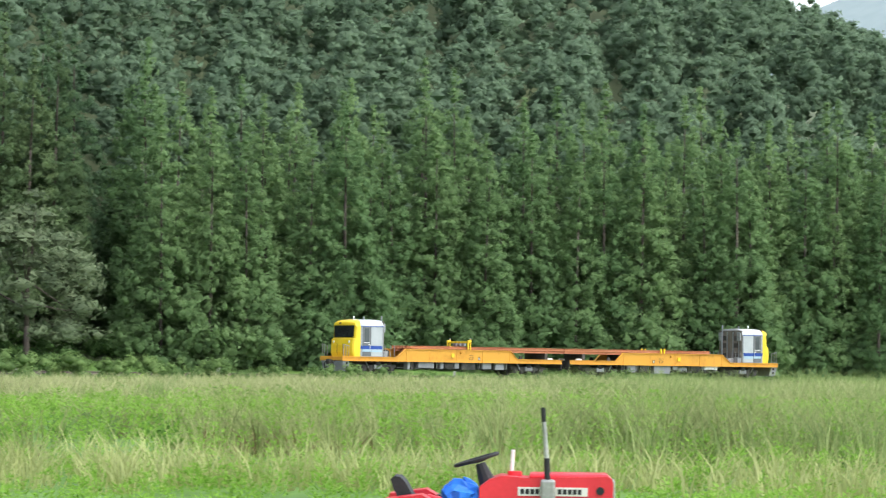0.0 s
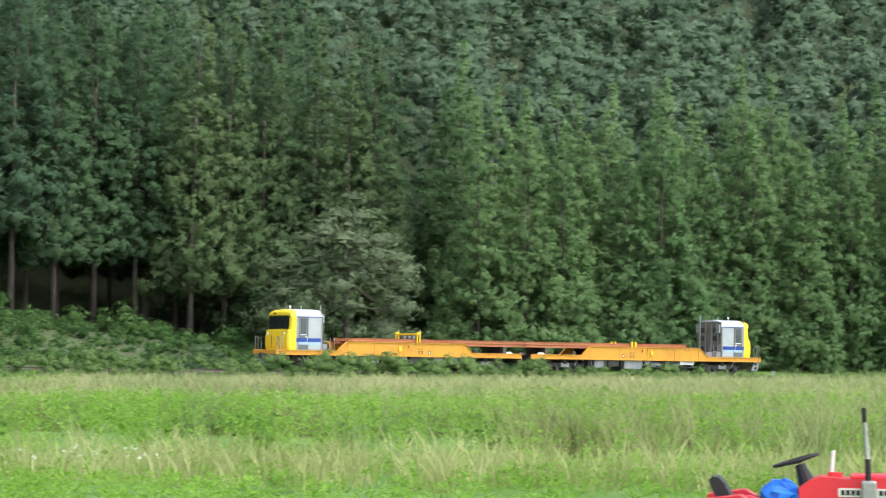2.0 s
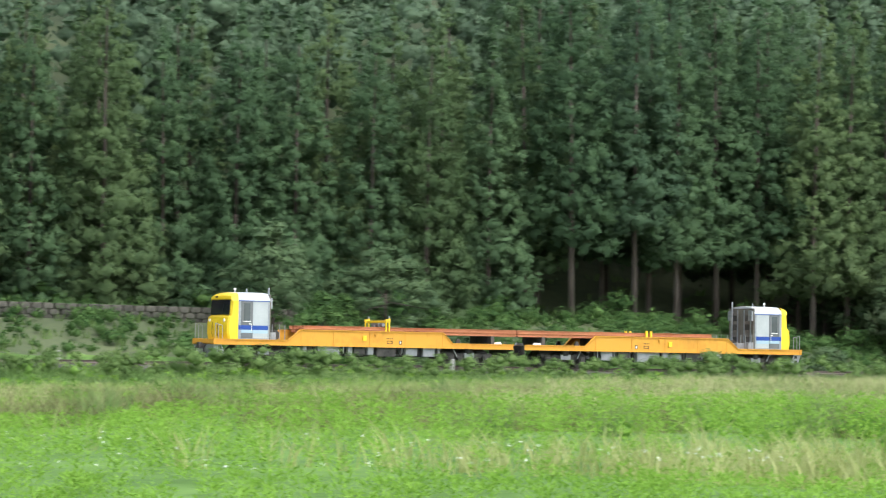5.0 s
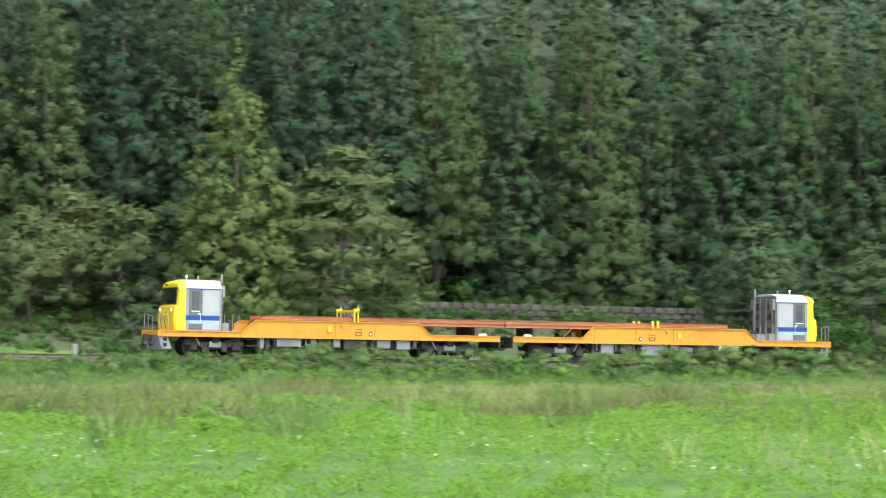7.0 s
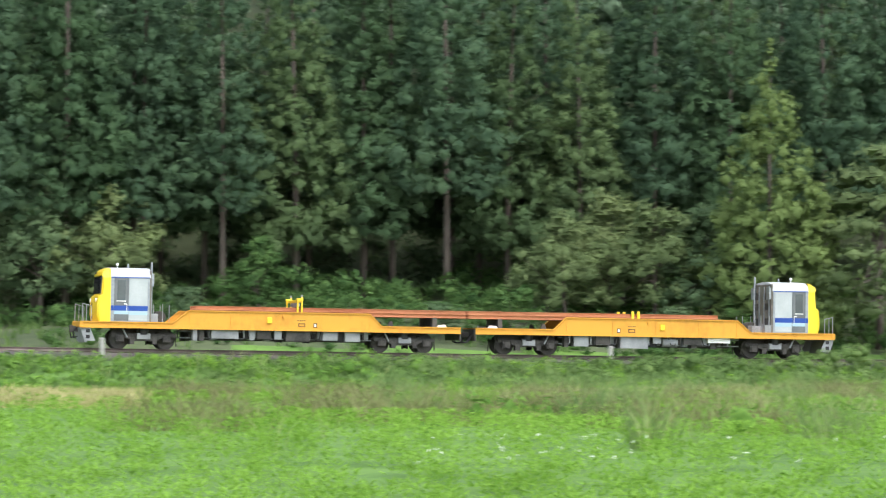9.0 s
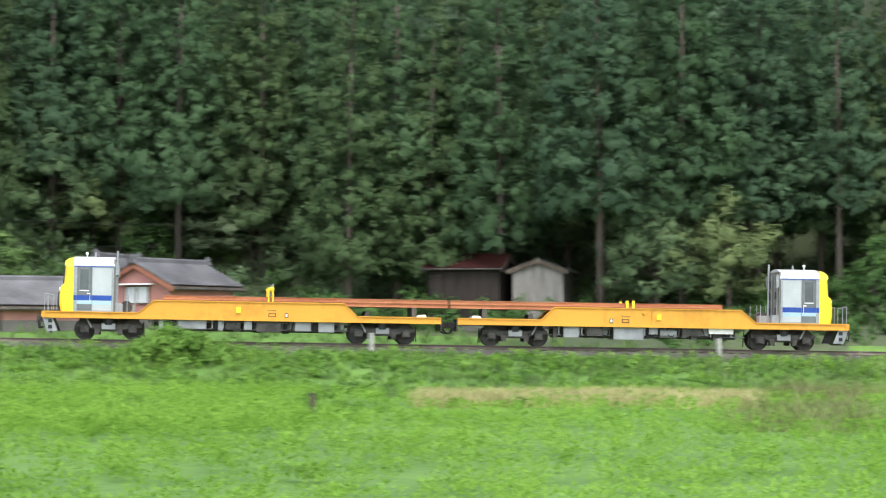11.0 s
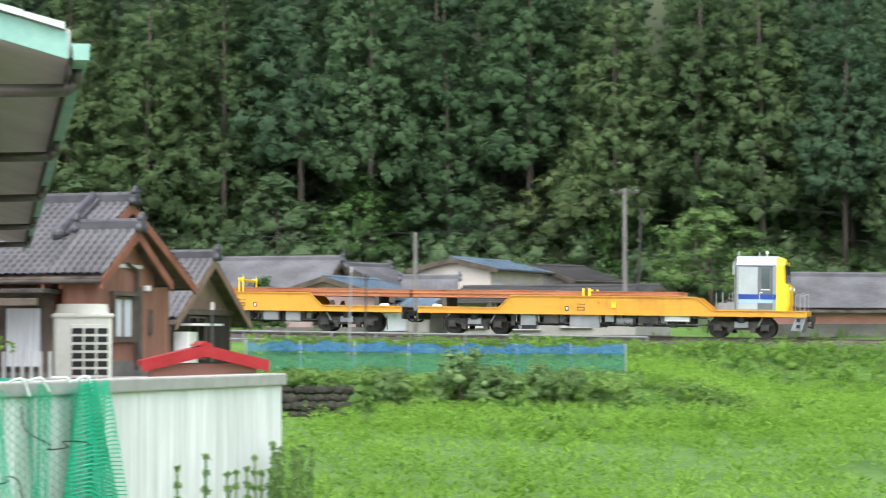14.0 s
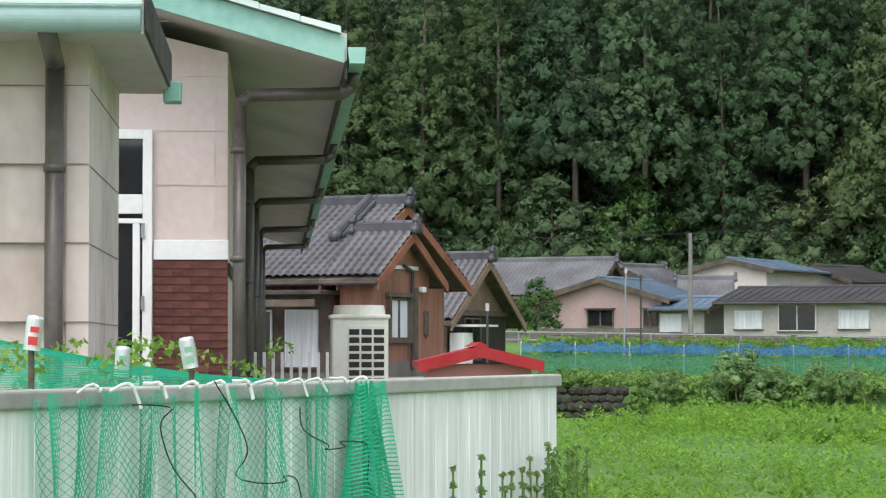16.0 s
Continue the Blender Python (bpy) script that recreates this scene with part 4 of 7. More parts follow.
# ---- the meadow ----
def blades(x, y, h, n, width, spreadr, g):
    """Tufts of bent blades, three triangles each."""
    m = len(x)
    z = ground_z(x, y)
    a = g.uniform(0, 2 * np.pi, (m, n))
    rr = g.uniform(0, spreadr, (m, n))
    bx, by = x[:, None] + rr * np.cos(a), y[:, None] + rr * np.sin(a)
    hh = h[:, None] * g.uniform(0.55, 1.15, (m, n))
    w = width * g.uniform(0.6, 1.3, (m, n))
    t = g.uniform(0, 2 * np.pi, (m, n))
    lx, ly = np.cos(a) * hh * g.uniform(0.2, 0.8, (m, n)), np.sin(a) * hh * g.uniform(0.2, 0.8, (m, n))
    wx, wy = np.cos(t) * w, np.sin(t) * w
    zb = z[:, None] - 0.03 + 0 * hh
    v = np.stack([np.stack([bx - wx, by - wy, zb], -1), np.stack([bx + wx, by + wy, zb], -1),
                  np.stack([bx + lx * 0.35 + wx * 0.8, by + ly * 0.35 + wy * 0.8, zb + hh * 0.6], -1), np.stack([bx + lx * 0.35 - wx * 0.8, by + ly * 0.35 - wy * 0.8, zb + hh * 0.6], -1),
                  np.stack([bx + lx, by + ly, zb + hh], -1)], 2).reshape(-1, 3)
    k = np.arange(m * n)[:, None] * 5
    f = np.concatenate([k + [0, 1, 2], k + [0, 2, 3], k + [3, 2, 4]])
    return v, f


def weeds(x, y, h, n, size, g):
    """Leafy plants: stems of small slanting leaves."""
    m = len(x)
    z = ground_z(x, y)
    k = g.uniform(0.15, 1.0, (m, n))
    a = g.uniform(0, 2 * np.pi, (m, n))
    rr = 0.16 * (1.1 - k) + 0.05
    p = np.stack([x[:, None] + rr * np.cos(a), y[:, None] + rr * np.sin(a), z[:, None] + h[:, None] * k], -1)
    out = np.stack([np.cos(a), np.sin(a), g.uniform(0.1, 0.9, (m, n))], -1)
    sd = np.stack([-np.sin(a), np.cos(a), g.normal(size=(m, n)) * 0.3], -1)
    s = np.broadcast_to(np.asarray(size, float).reshape(-1, 1, 1), (m, 1, 1)) * g.uniform(0.6, 1.3, (m, n, 1))
    v = np.stack([p - sd * s * 0.24, p + sd * s * 0.24, p + out * s], 2).reshape(-1, 3)
    return v, np.arange(len(v)).reshape(-1, 3)


WEED = leaf_mat("bright_weed_leaves", (0.146, 0.292, 0.036), (0.295, 0.492, 0.088), through=0.5, patch=0.16)
GRASS = leaf_mat("meadow_grass_blades", (0.15, 0.22, 0.07), (0.4, 0.47, 0.19), through=0.4, patch=0.35)
DRY = leaf_mat("seeding_grass_blades", (0.280, 0.314, 0.134), (0.538, 0.526, 0.280), through=0.35, patch=0.16)
TUSSOCK = leaf_mat("yellowing_tussock_blades", (0.3, 0.34, 0.12), (0.5, 0.52, 0.24), through=0.35, patch=0.3)
STRAW = leaf_mat("straw_blades", (0.3, 0.3, 0.12), (0.55, 0.5, 0.25), through=0.3)
PAMPAS = leaf_mat("pampas_blades", (0.13, 0.21, 0.075), (0.28, 0.38, 0.14), through=0.35)
BANK = leaf_mat("bank_creeper_leaves", (0.1, 0.175, 0.056), (0.21, 0.315, 0.105), through=0.45, spread=0.6)
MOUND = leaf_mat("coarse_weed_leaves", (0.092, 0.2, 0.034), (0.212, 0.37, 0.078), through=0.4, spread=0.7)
RANK = leaf_mat("rank_grass_blades", (0.16, 0.2, 0.07), (0.42, 0.45, 0.2), through=0.35, patch=0.5)
DEAD = leaf_mat("dead_stem_blades", (0.16, 0.12, 0.06), (0.3, 0.23, 0.13), through=0.2)
CLUMPM = leaf_mat("olive_brown_blades", (0.12, 0.14, 0.055), (0.3, 0.3, 0.14), through=0.3, patch=0.4)
FLOWER = ramp_mat("white_petals", (0.7, 0.72, 0.66), (0.85, 0.86, 0.8), rough=0.7, bump=0.0)


def scatter(n, d0, d1, g, a0=-11.5, a1=95):
    d = d0 * (d1 / d0) ** g.uniform(0, 1, n) ** 0.85
    az = g.uniform(a0, a1, n)
    x, y = -d * np.sin(np.radians(az)), d * np.cos(np.radians(az))
    s, q = off_line(x, y)
    ok = (q < -4) & ~((az > 81.7) & (d < 66)) & ~(az > 82.4) & ~((az > 73.5) & (d > 65) & (d < 74)) & ~((az > 79.6) & (d > 57) & (d < 66))
    return x[ok], y[ok], az[ok], d[ok], s[ok], q[ok]


def build_meadow():
    g = np.random.default_rng(3)
    x, y, az, d, s, q = scatter(16500, 27, 175, g)
    tall = (0.72 + 0.28 * wob(x, y, 0.2)) * (1 - ss(16, 30, az)) * ss(42, 47, d + 1.5 * wob(x, y, 0.15)) * (1 - ss(68, 80, d))
    h = 0.42 + 0.8 * tall + 0.1 * wob(x, y, 0.4)
    h = h * (0.5 + 0.5 * ss(33, 42, d))
    v, f = weeds(x, y, np.clip(h, 0.2, 2), 38, 0.055 + 0.0008 * d, g)
    x, y, az, d, s, q = scatter(4200, 52, 108, g, 60, 82.3)
    v2, f2 = weeds(x, y, 0.4 + 0.3 * g.random(len(x)), 32, 0.1, g)
    v, f = np.concatenate([v, v2]), np.concatenate([f, f2 + len(v)])
    tagged(raw("leafy_weeds", v, f, WEED), "bright green leafy weeds covering the fallow field", "weeds", kind="stuff")
    x, y, az, d, s, q = scatter(16000, 28, 175, g)
    patch = wob(x + 9, y, 0.1) + 0.7 * wob(x, y + 30, 0.035)
    keep = (patch + g.normal(size=len(x)) * 0.3 > 0.25 + 1.2 * ss(18, 42, az) - 0.6 * (1 - ss(-4, 3, az))) & (d > 44)
    x, y, az = x[keep], y[keep], az[keep]
    v, f = blades(x, y, (0.6 + 0.35 * g.random(len(x))) * (1 + 0.6 * (1 - ss(-4, 3, az))), 11, 0.014, 0.3, g)
    tagged(raw("tall_grass", v, f, GRASS), "tall green meadow grass in loose tufts", "grass", kind="stuff")
    x, y, az, d, s, q = scatter(32000, 60, 178, g)
    keep = (d > 74) & (q < -14 - 6 * ss(12, 22, az)) & (q > -75) & (wob(x, y, 0.08) + g.normal(size=len(x)) * 0.3 > -0.4 + 0.6 * ss(20, 30, az) + 1.4 * ss(36, 58, az))
    x, y = x[keep], y[keep]
    v, f = blades(x, y, (0.6 + 0.35 * g.random(len(x))) * (1 - 0.35 * ss(12, 24, az[keep])), 9, 0.024, 0.34, g)
    tagged(raw("seeding_grass", v, f, DRY), "pale straw-green seeding grass along the field's far side", "grass", kind="stuff")
    x, y, az, d, s, q = scatter(4600, 35, 62, g, -11, 27)
    band = np.exp(-((d - 41 - 3 * wob(x, y, 0.05)) / 3.5) ** 2)
    keep = band + 0.5 * wob(x + 3, y, 0.2) * (1 - band) + g.normal(size=len(x)) * 0.2 > 0.72 + 0.5 * ss(12, 26, az)
    x, y = x[keep], y[keep]
    v, f = blades(x, y, 0.45 + 0.35 * g.random(len(x)), 9, 0.016, 0.26, g)
    tagged(raw("pale_tussocks", v, f, TUSSOCK), "pale yellowing grass tussocks in the meadow", "grass", kind="stuff")
    # arching bunches of rank grass, brown at the foot
    x, y, az, d, s, q = scatter(520, 46, 80, g, -11.5, 9)
    keep = (wob(x, y, 0.22) + 0.6 * wob(x + 4, y, 0.6) + g.normal(size=len(x)) * 0.25 > 0.1 + 0.5 * ss(-2, 7, az))
    x, y = np.repeat(x[keep], 4) + g.normal(size=4 * keep.sum()) * 0.2, np.repeat(y[keep], 4) + g.normal(size=4 * keep.sum()) * 0.2
    v, f = blades(x, y, 0.9 + 0.5 * g.random(len(x)), 12, 0.013, 0.4, g)
    tagged(raw("rank_grass", v, f, RANK), "arching bunches of rank olive grass in the meadow", "grass", kind="stuff")
    v, f = blades(x[::3], y[::3], 0.35 + 0.35 * g.random(len(x[::3])), 8, 0.02, 0.35, g)
    tagged(raw("dead_stems", v, f, DEAD), "brown dead stems at the foot of the rank grass", "grass", kind="stuff")
    x, y, az, d, s, q = scatter(46, 58, 100, g, 6, 50)
    px, py = (np.repeat(c, 45) + g.normal(size=45 * len(x)) * w for c, w in ((x, 1.1), (y, 0.8)))
    v, f = blades(px, py, 0.5 + 0.45 * g.random(len(px)), 11, 0.016, 0.35, g)
    tagged(raw("field_clumps", v, f, CLUMPM), "dull olive-brown grass clumps scattered in the field", "grass", kind="stuff")
    # a dry patch of cut grass
    x, y, az, d, s, q = scatter(2600, 78, 92, g, 50, 57.5)
    v, f = blades(x, y, 0.3 + 0.3 * g.random(len(x)), 7, 0.03, 0.3, g)
    tagged(raw("dry_grass", v, f, STRAW), "straw-coloured dry grass patch in the field", "grass", kind="stuff")
    # scattered tall clumps of pampas-like grass
    x, y, az, d, s, q = scatter(34, 45, 110, g, -11, 45)
    for px, py in zip(x, y):
        k = g.normal(size=(2, 9)) * 0.25
        v, f = blades(px + k[0], py + k[1], 0.75 + 0.45 * g.random(9), 16, 0.013, 0.5, g)
        c = thing("pampas_clump", "tall arching clump of blue-green pampas grass", "grass clump", group="pampas clumps")
        raw("tussock", v, f, PAMPAS, c)["kind"] = "stuff"
    # the weedy bank below the railway
    n = 5200
    sb, qb = g.uniform(-170, 190, n), g.uniform(-15, -4.6, n)
    hedge = g.random(n) < 0.5
    qb = np.where(hedge, g.normal(size=n) * 1.0 - 7.6, qb)
    P = np.array([at_line(a, b) for a, b in zip(sb, qb)])
    z = ground_z(P[:, 0], P[:, 1])
    az = np.degrees(np.arctan2(-P[:, 0], P[:, 1]))
    lump = 0.5 + 0.5 * wob(P[:, 0], P[:, 1], 0.3)
    r = g.uniform(0.3, 0.7, n) * (0.55 + 0.6 * lump) * np.where(qb > -6.2, 0.75, 1.0)
    r = r * np.where((az > 44) & (qb > -9), 0.68, 0.82)
    target = 0.8 + 0.65 * ss(-1, 4, az) - 0.15 * ss(18, 26, az) - 0.9 * ss(33, 42, az)
    lift = np.where(hedge, np.clip(target - 0.3, 0.05, 2) * g.uniform(0.05, 1.0, n) * (0.72 + 0.45 * lump), 0.0)
    keep = (az > -12) & (az < 81.9)
    c = np.stack([P[:, 0], P[:, 1], z + r * 0.3 + lift], 1)[keep]
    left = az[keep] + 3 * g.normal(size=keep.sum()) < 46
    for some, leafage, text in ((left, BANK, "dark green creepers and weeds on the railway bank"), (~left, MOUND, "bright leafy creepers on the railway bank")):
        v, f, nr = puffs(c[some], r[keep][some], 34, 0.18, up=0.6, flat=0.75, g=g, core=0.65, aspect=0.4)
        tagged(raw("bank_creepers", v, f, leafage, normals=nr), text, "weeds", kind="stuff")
    # low mounds of coarser weeds in the field
    x, y, az, d, s, q = scatter(1500, 42, 120, g, -11, 81)
    keep = (wob(x, y, 0.16) + 0.5 * wob(x, y, 0.45) + g.normal(size=len(x)) * 0.3 > 0.6) & (d > 50)
    x, y, d = x[keep], y[keep], d[keep]
    r = g.uniform(0.25, 0.55, len(x))
    v, f, nr = puffs(np.stack([x, y, ground_z(x, y) + r * 0.6], 1), r, 34, 0.16, up=0.6, g=g, core=0.6, aspect=0.4)
    tagged(raw("weed_mounds", v, f, MOUND, normals=nr), "coarse darker green weeds in low mounds over the field", "weeds", kind="stuff")
    # one high mound of weeds at the bank's foot
    n = 190
    at = spot(62.9, 105.6)
    x, y = at.x + 0.7 * g.normal(size=n), at.y + 1.2 * g.normal(size=n)
    rise = np.exp(-((x - at.x) / 1.3) ** 2 - ((y - at.y) / 1.9) ** 2)
    r = g.uniform(0.22, 0.42, n)
    v, f, nr = puffs(np.stack([x, y, ground_z(x, y) + r * 0.4 + 1.25 * rise * g.random(n)], 1), r, 36, 0.15, up=0.6, g=g, core=0.55, aspect=0.4)
    tagged(raw("weed_heap", v, f, MOUND, normals=nr), "high leafy mound of weeds beside the railway", "weeds", kind="stuff")
    # grass between the creepers on the bank
    n = 9000
    sb, qb = g.uniform(-130, 190, n), g.uniform(-17, -4.4, n)
    P = np.array([at_line(a, b) for a, b in zip(sb, qb)])
    az = np.degrees(np.arctan2(-P[:, 0], P[:, 1]))
    keep = (az > -12) & (az < 81.5)
    v, f = blades(P[keep, 0], P[keep, 1], 0.25 + 0.3 * g.random(keep.sum()), 8, 0.035, 0.4, g)
    tagged(raw("bank_grass", v, f, BANK), "rough green grass on the railway bank", "grass", kind="stuff")
    # rough grass and undergrowth beyond the line
    n = 3600
    sb, qb = g.uniform(-150, 210, n), 3.6 + 36 * g.random(n)
    P = np.array([at_line(a, b) for a, b in zip(sb, qb)])
    v, f = blades(P[:, 0], P[:, 1], 0.35 + 0.4 * g.random(n), 8, 0.05, 0.35, g)
    tagged(raw("far_side_grass", v, f, BANK), "rough grass between the railway and the woods", "grass", kind="stuff")
    n = 2600
    sb, qb = g.uniform(-150, 215, n), 21 + 28 * g.random(n)
    P = np.array([at_line(a, b) for a, b in zip(sb, qb)])
    az = np.degrees(np.arctan2(-P[:, 0], P[:, 1]))
    qmin = np.where(az < 11, 15, np.where(az > 60, 37, 22))
    keep = (qb > qmin) & ((az > 60) | (qb < 36)) & ~((az > 10) & (az < 19) & (qb > 27))
    r = g.uniform(0.5, 1.15, n)
    c = np.stack([P[:, 0], P[:, 1], ground_z(P[:, 0], P[:, 1]) + r * g.uniform(0.2, 1.6, n)], 1)[keep]
    v, f = leaf_cloud(c, r[keep], 40, 0.24, g=g, up=0.5, core=0.6, aspect=0.4)
    tagged(raw("undergrowth", v, f, BUSHM), "shrubby undergrowth at the foot of the woods", "undergrowth", kind="stuff")
    n = 2600
    sb, qb = g.uniform(-110, 60, n), 7 + 18 * g.random(n) ** 0.8
    P = np.array([at_line(a, b) for a, b in zip(sb, qb)])
    az = np.degrees(np.arctan2(-P[:, 0], P[:, 1]))
    keep = (az > 8) & (az < 52) & (qb + 2.5 * wob(P[:, 0], P[:, 1], 0.2) > 9)
    r = g.uniform(0.35, 0.8, n) * (0.8 + 0.4 * wob(P[:, 0], P[:, 1], 0.27))
    c = np.stack([P[:, 0], P[:, 1], ground_z(P[:, 0], P[:, 1]) + r * g.uniform(0.2, 1.1, n)], 1)[keep]
    v, f = leaf_cloud(c, r[keep], 34, 0.2, g=g, up=0.5, core=0.65, aspect=0.4)
    tagged(raw("low_brush", v, f, BUSHM), "dark low brush between the railway and the woods", "brush", kind="stuff")
    n = 4300
    sb, qb = g.uniform(-12, 225, n), 31 + 26 * g.random(n)
    P = np.array([at_line(a, b) for a, b in zip(sb, qb)])
    az = np.degrees(np.arctan2(-P[:, 0], P[:, 1]))
    lump = 0.5 + 0.5 * wob(P[:, 0], P[:, 1], 0.33)
    keep = (az > 43) & (qb > np.where(az > 59.5, 36, 33) - 3 * ((az > 61) & (az < 66)))
    r = g.uniform(0.6, 1.4, n) * (0.7 + 0.5 * lump)
    c = np.stack([P[:, 0], P[:, 1], ground_z(P[:, 0], P[:, 1]) + r * 0.3 + (0.4 + 2.6 * lump * (az > 60)) * g.random(n)], 1)[keep]
    v, f, nr = puffs(c, r[keep], 36, 0.2, g=g, up=0.5, core=0.5, aspect=0.45)
    tagged(raw("slope_shrubs", v, f, BROAD, normals=nr), "leafy shrubs on the slope below the woods", "shrubs", kind="stuff")
    # white clover-like flowers near the tripod
    x, y, az, d, s, q = scatter(420, 31, 40, g, 13, 44)
    keep = wob(x, y, 0.5) + g.normal(size=len(x)) * 0.8 > 0.5
    x, y = x[keep], y[keep]
    z = ground_z(x, y) + 0.55
    v, f = leaf_cloud(np.stack([x, y, z], 1), np.full(len(x), 0.03), 4, 0.03, g=g)
    tagged(raw("white_flowers", v, f, FLOWER), "small white flowers among the weeds", "flowers", kind="stuff")


build_meadow()


# ---- the village ----
TILE = ramp_mat("grey_clay_roof_tile", (0.032, 0.031, 0.035), (0.095, 0.092, 0.102), rough=0.38, scale=0.7, fine=5, bump=0.1, spec=0.5)
TILE_L = ramp_mat("pale_grey_clay_tile", (0.075, 0.075, 0.08), (0.165, 0.165, 0.175), rough=0.5, scale=0.6, fine=6, bump=0.15)
BLUEROOF = ramp_mat("blue_sheet_roof", (0.08, 0.12, 0.16), (0.14, 0.2, 0.26), rough=0.5, scale=0.5, fine=5)
REDROOF = ramp_mat("rusty_red_sheet_roof", (0.03, 0.01, 0.009), (0.065, 0.022, 0.019), spec=0.1, rough=0.95, scale=0.5, fine=6)
SLATE = ramp_mat("dark_grey_sheet_roof", (0.036, 0.035, 0.035), (0.07, 0.068, 0.067), rough=0.75, scale=0.5, fine=6)
PINK = ramp_mat("pink_plaster", (0.4, 0.18, 0.155), (0.52, 0.265, 0.23), rough=0.9, scale=0.5, fine=5)
MAUVE = ramp_mat("mauve_pink_plaster", (0.34, 0.235, 0.225), (0.44, 0.32, 0.305), rough=0.9, scale=0.5, fine=5)
CREAM = ramp_mat("cream_plaster", (0.56, 0.49, 0.44), (0.72, 0.65, 0.59), rough=0.9, scale=0.5, fine=5)
GREYW = ramp_mat("grey_plaster", (0.34, 0.32, 0.3), (0.48, 0.45, 0.42), rough=0.9, scale=0.5, fine=5)
BROWNW = ramp_mat("reddish_brown_board_wall", (0.21, 0.095, 0.065), (0.35, 0.175, 0.122), rough=0.8, scale=1.0, fine=8, stretch=(4, 4, 0.5))
BARGE = ramp_mat("red_brown_barge_board", (0.2, 0.075, 0.045), (0.34, 0.14, 0.09), rough=0.7, scale=1.2, fine=9)
TAN = ramp_mat("weathered_tan_board", (0.17, 0.11, 0.08), (0.29, 0.2, 0.15), rough=0.9, scale=1.0, fine=9)
BOARD_SHADE = ramp_mat("dark_board_and_shade", (0.018, 0.014, 0.012), (0.05, 0.04, 0.033), rough=0.9, scale=1.0, fine=9, stretch=(4, 4, 0.5))
PALEBOARD = ramp_mat("bleached_board", (0.15, 0.14, 0.125), (0.34, 0.32, 0.29), rough=0.95, scale=1.2, fine=9, stretch=(4, 4, 0.5))
PLINTH = ramp_mat("dark_grey_concrete", (0.1, 0.095, 0.085), (0.2, 0.19, 0.17), rough=0.9, scale=0.8, fine=9)
CURTAIN = ramp_mat("pale_curtain", (0.5, 0.52, 0.53), (0.72, 0.74, 0.75), rough=0.9, scale=2, fine=12, stretch=(6, 6, 0.3))
ALU = ramp_mat("aluminium_frame", (0.5, 0.52, 0.54), (0.68, 0.7, 0.72), rough=0.4, metal=0.3, scale=2, fine=20)


def tile_slope(length, run_, rise, pitch=0.24, course=0.24, wave=0.055):
    """One roof slope as rows of rounded tiles: x along the eave, from the ridge (y 0, z 0) down to y -run_."""
    nx, ny = max(2, int(length / pitch)), max(2, int(run_ / course))
    us = np.linspace(0, length, nx * 4 + 1)
    zs = wave * np.abs(np.sin(np.pi * us / (length / nx)))
    rows = []
    for j in range(ny):
        for e in (0, 1):
            t = (j + e) / ny
            rows.append(np.stack([us, np.full_like(us, -run_ * t), -rise * t + zs + (0.085 if e else 0.0)], 1))
    v = np.concatenate(rows)
    k = len(us)
    i = np.arange((len(rows) - 1) * k).reshape(-1, k)[:, :-1].ravel()
    return v, np.stack([i, i + 1, i + k + 1, i + k], 1)


def add_window(house, x0, x1, y, z0, z1, side, curtain=False, name="window"):
    """A framed window on a wall in the plane y, in front of it to the given side (-1 or 1)."""
    y0, y1 = sorted((y, y + side * 0.07))
    w = part(name, box(B(), x0, x1, *sorted((y + side * 0.004, y + side * 0.05)), z0, z1), CURTAIN if curtain else GLASS, house, "window with a pale curtain" if curtain else "dark window")
    bm = B()
    for a in ((x0 - 0.05, x1 + 0.05, z0 - 0.05, z0), (x0 - 0.05, x1 + 0.05, z1, z1 + 0.05), (x0 - 0.05, x0, z0, z1), (x1, x1 + 0.05, z0, z1), ((x0 + x1) / 2 - 0.025, (x0 + x1) / 2 + 0.025, z0, z1)):
        box(bm, a[0], a[1], *sorted((y + side * 0.003, y + side * 0.075)), a[2], a[3])
    part("window_frame", bm, ALU, w)
    part("window_sill", box(B(), x0 - 0.1, x1 + 0.1, *sorted((y + side * 0.002, y + side * 0.12)), z0 - 0.1, z0 - 0.05), TIMBER, w)


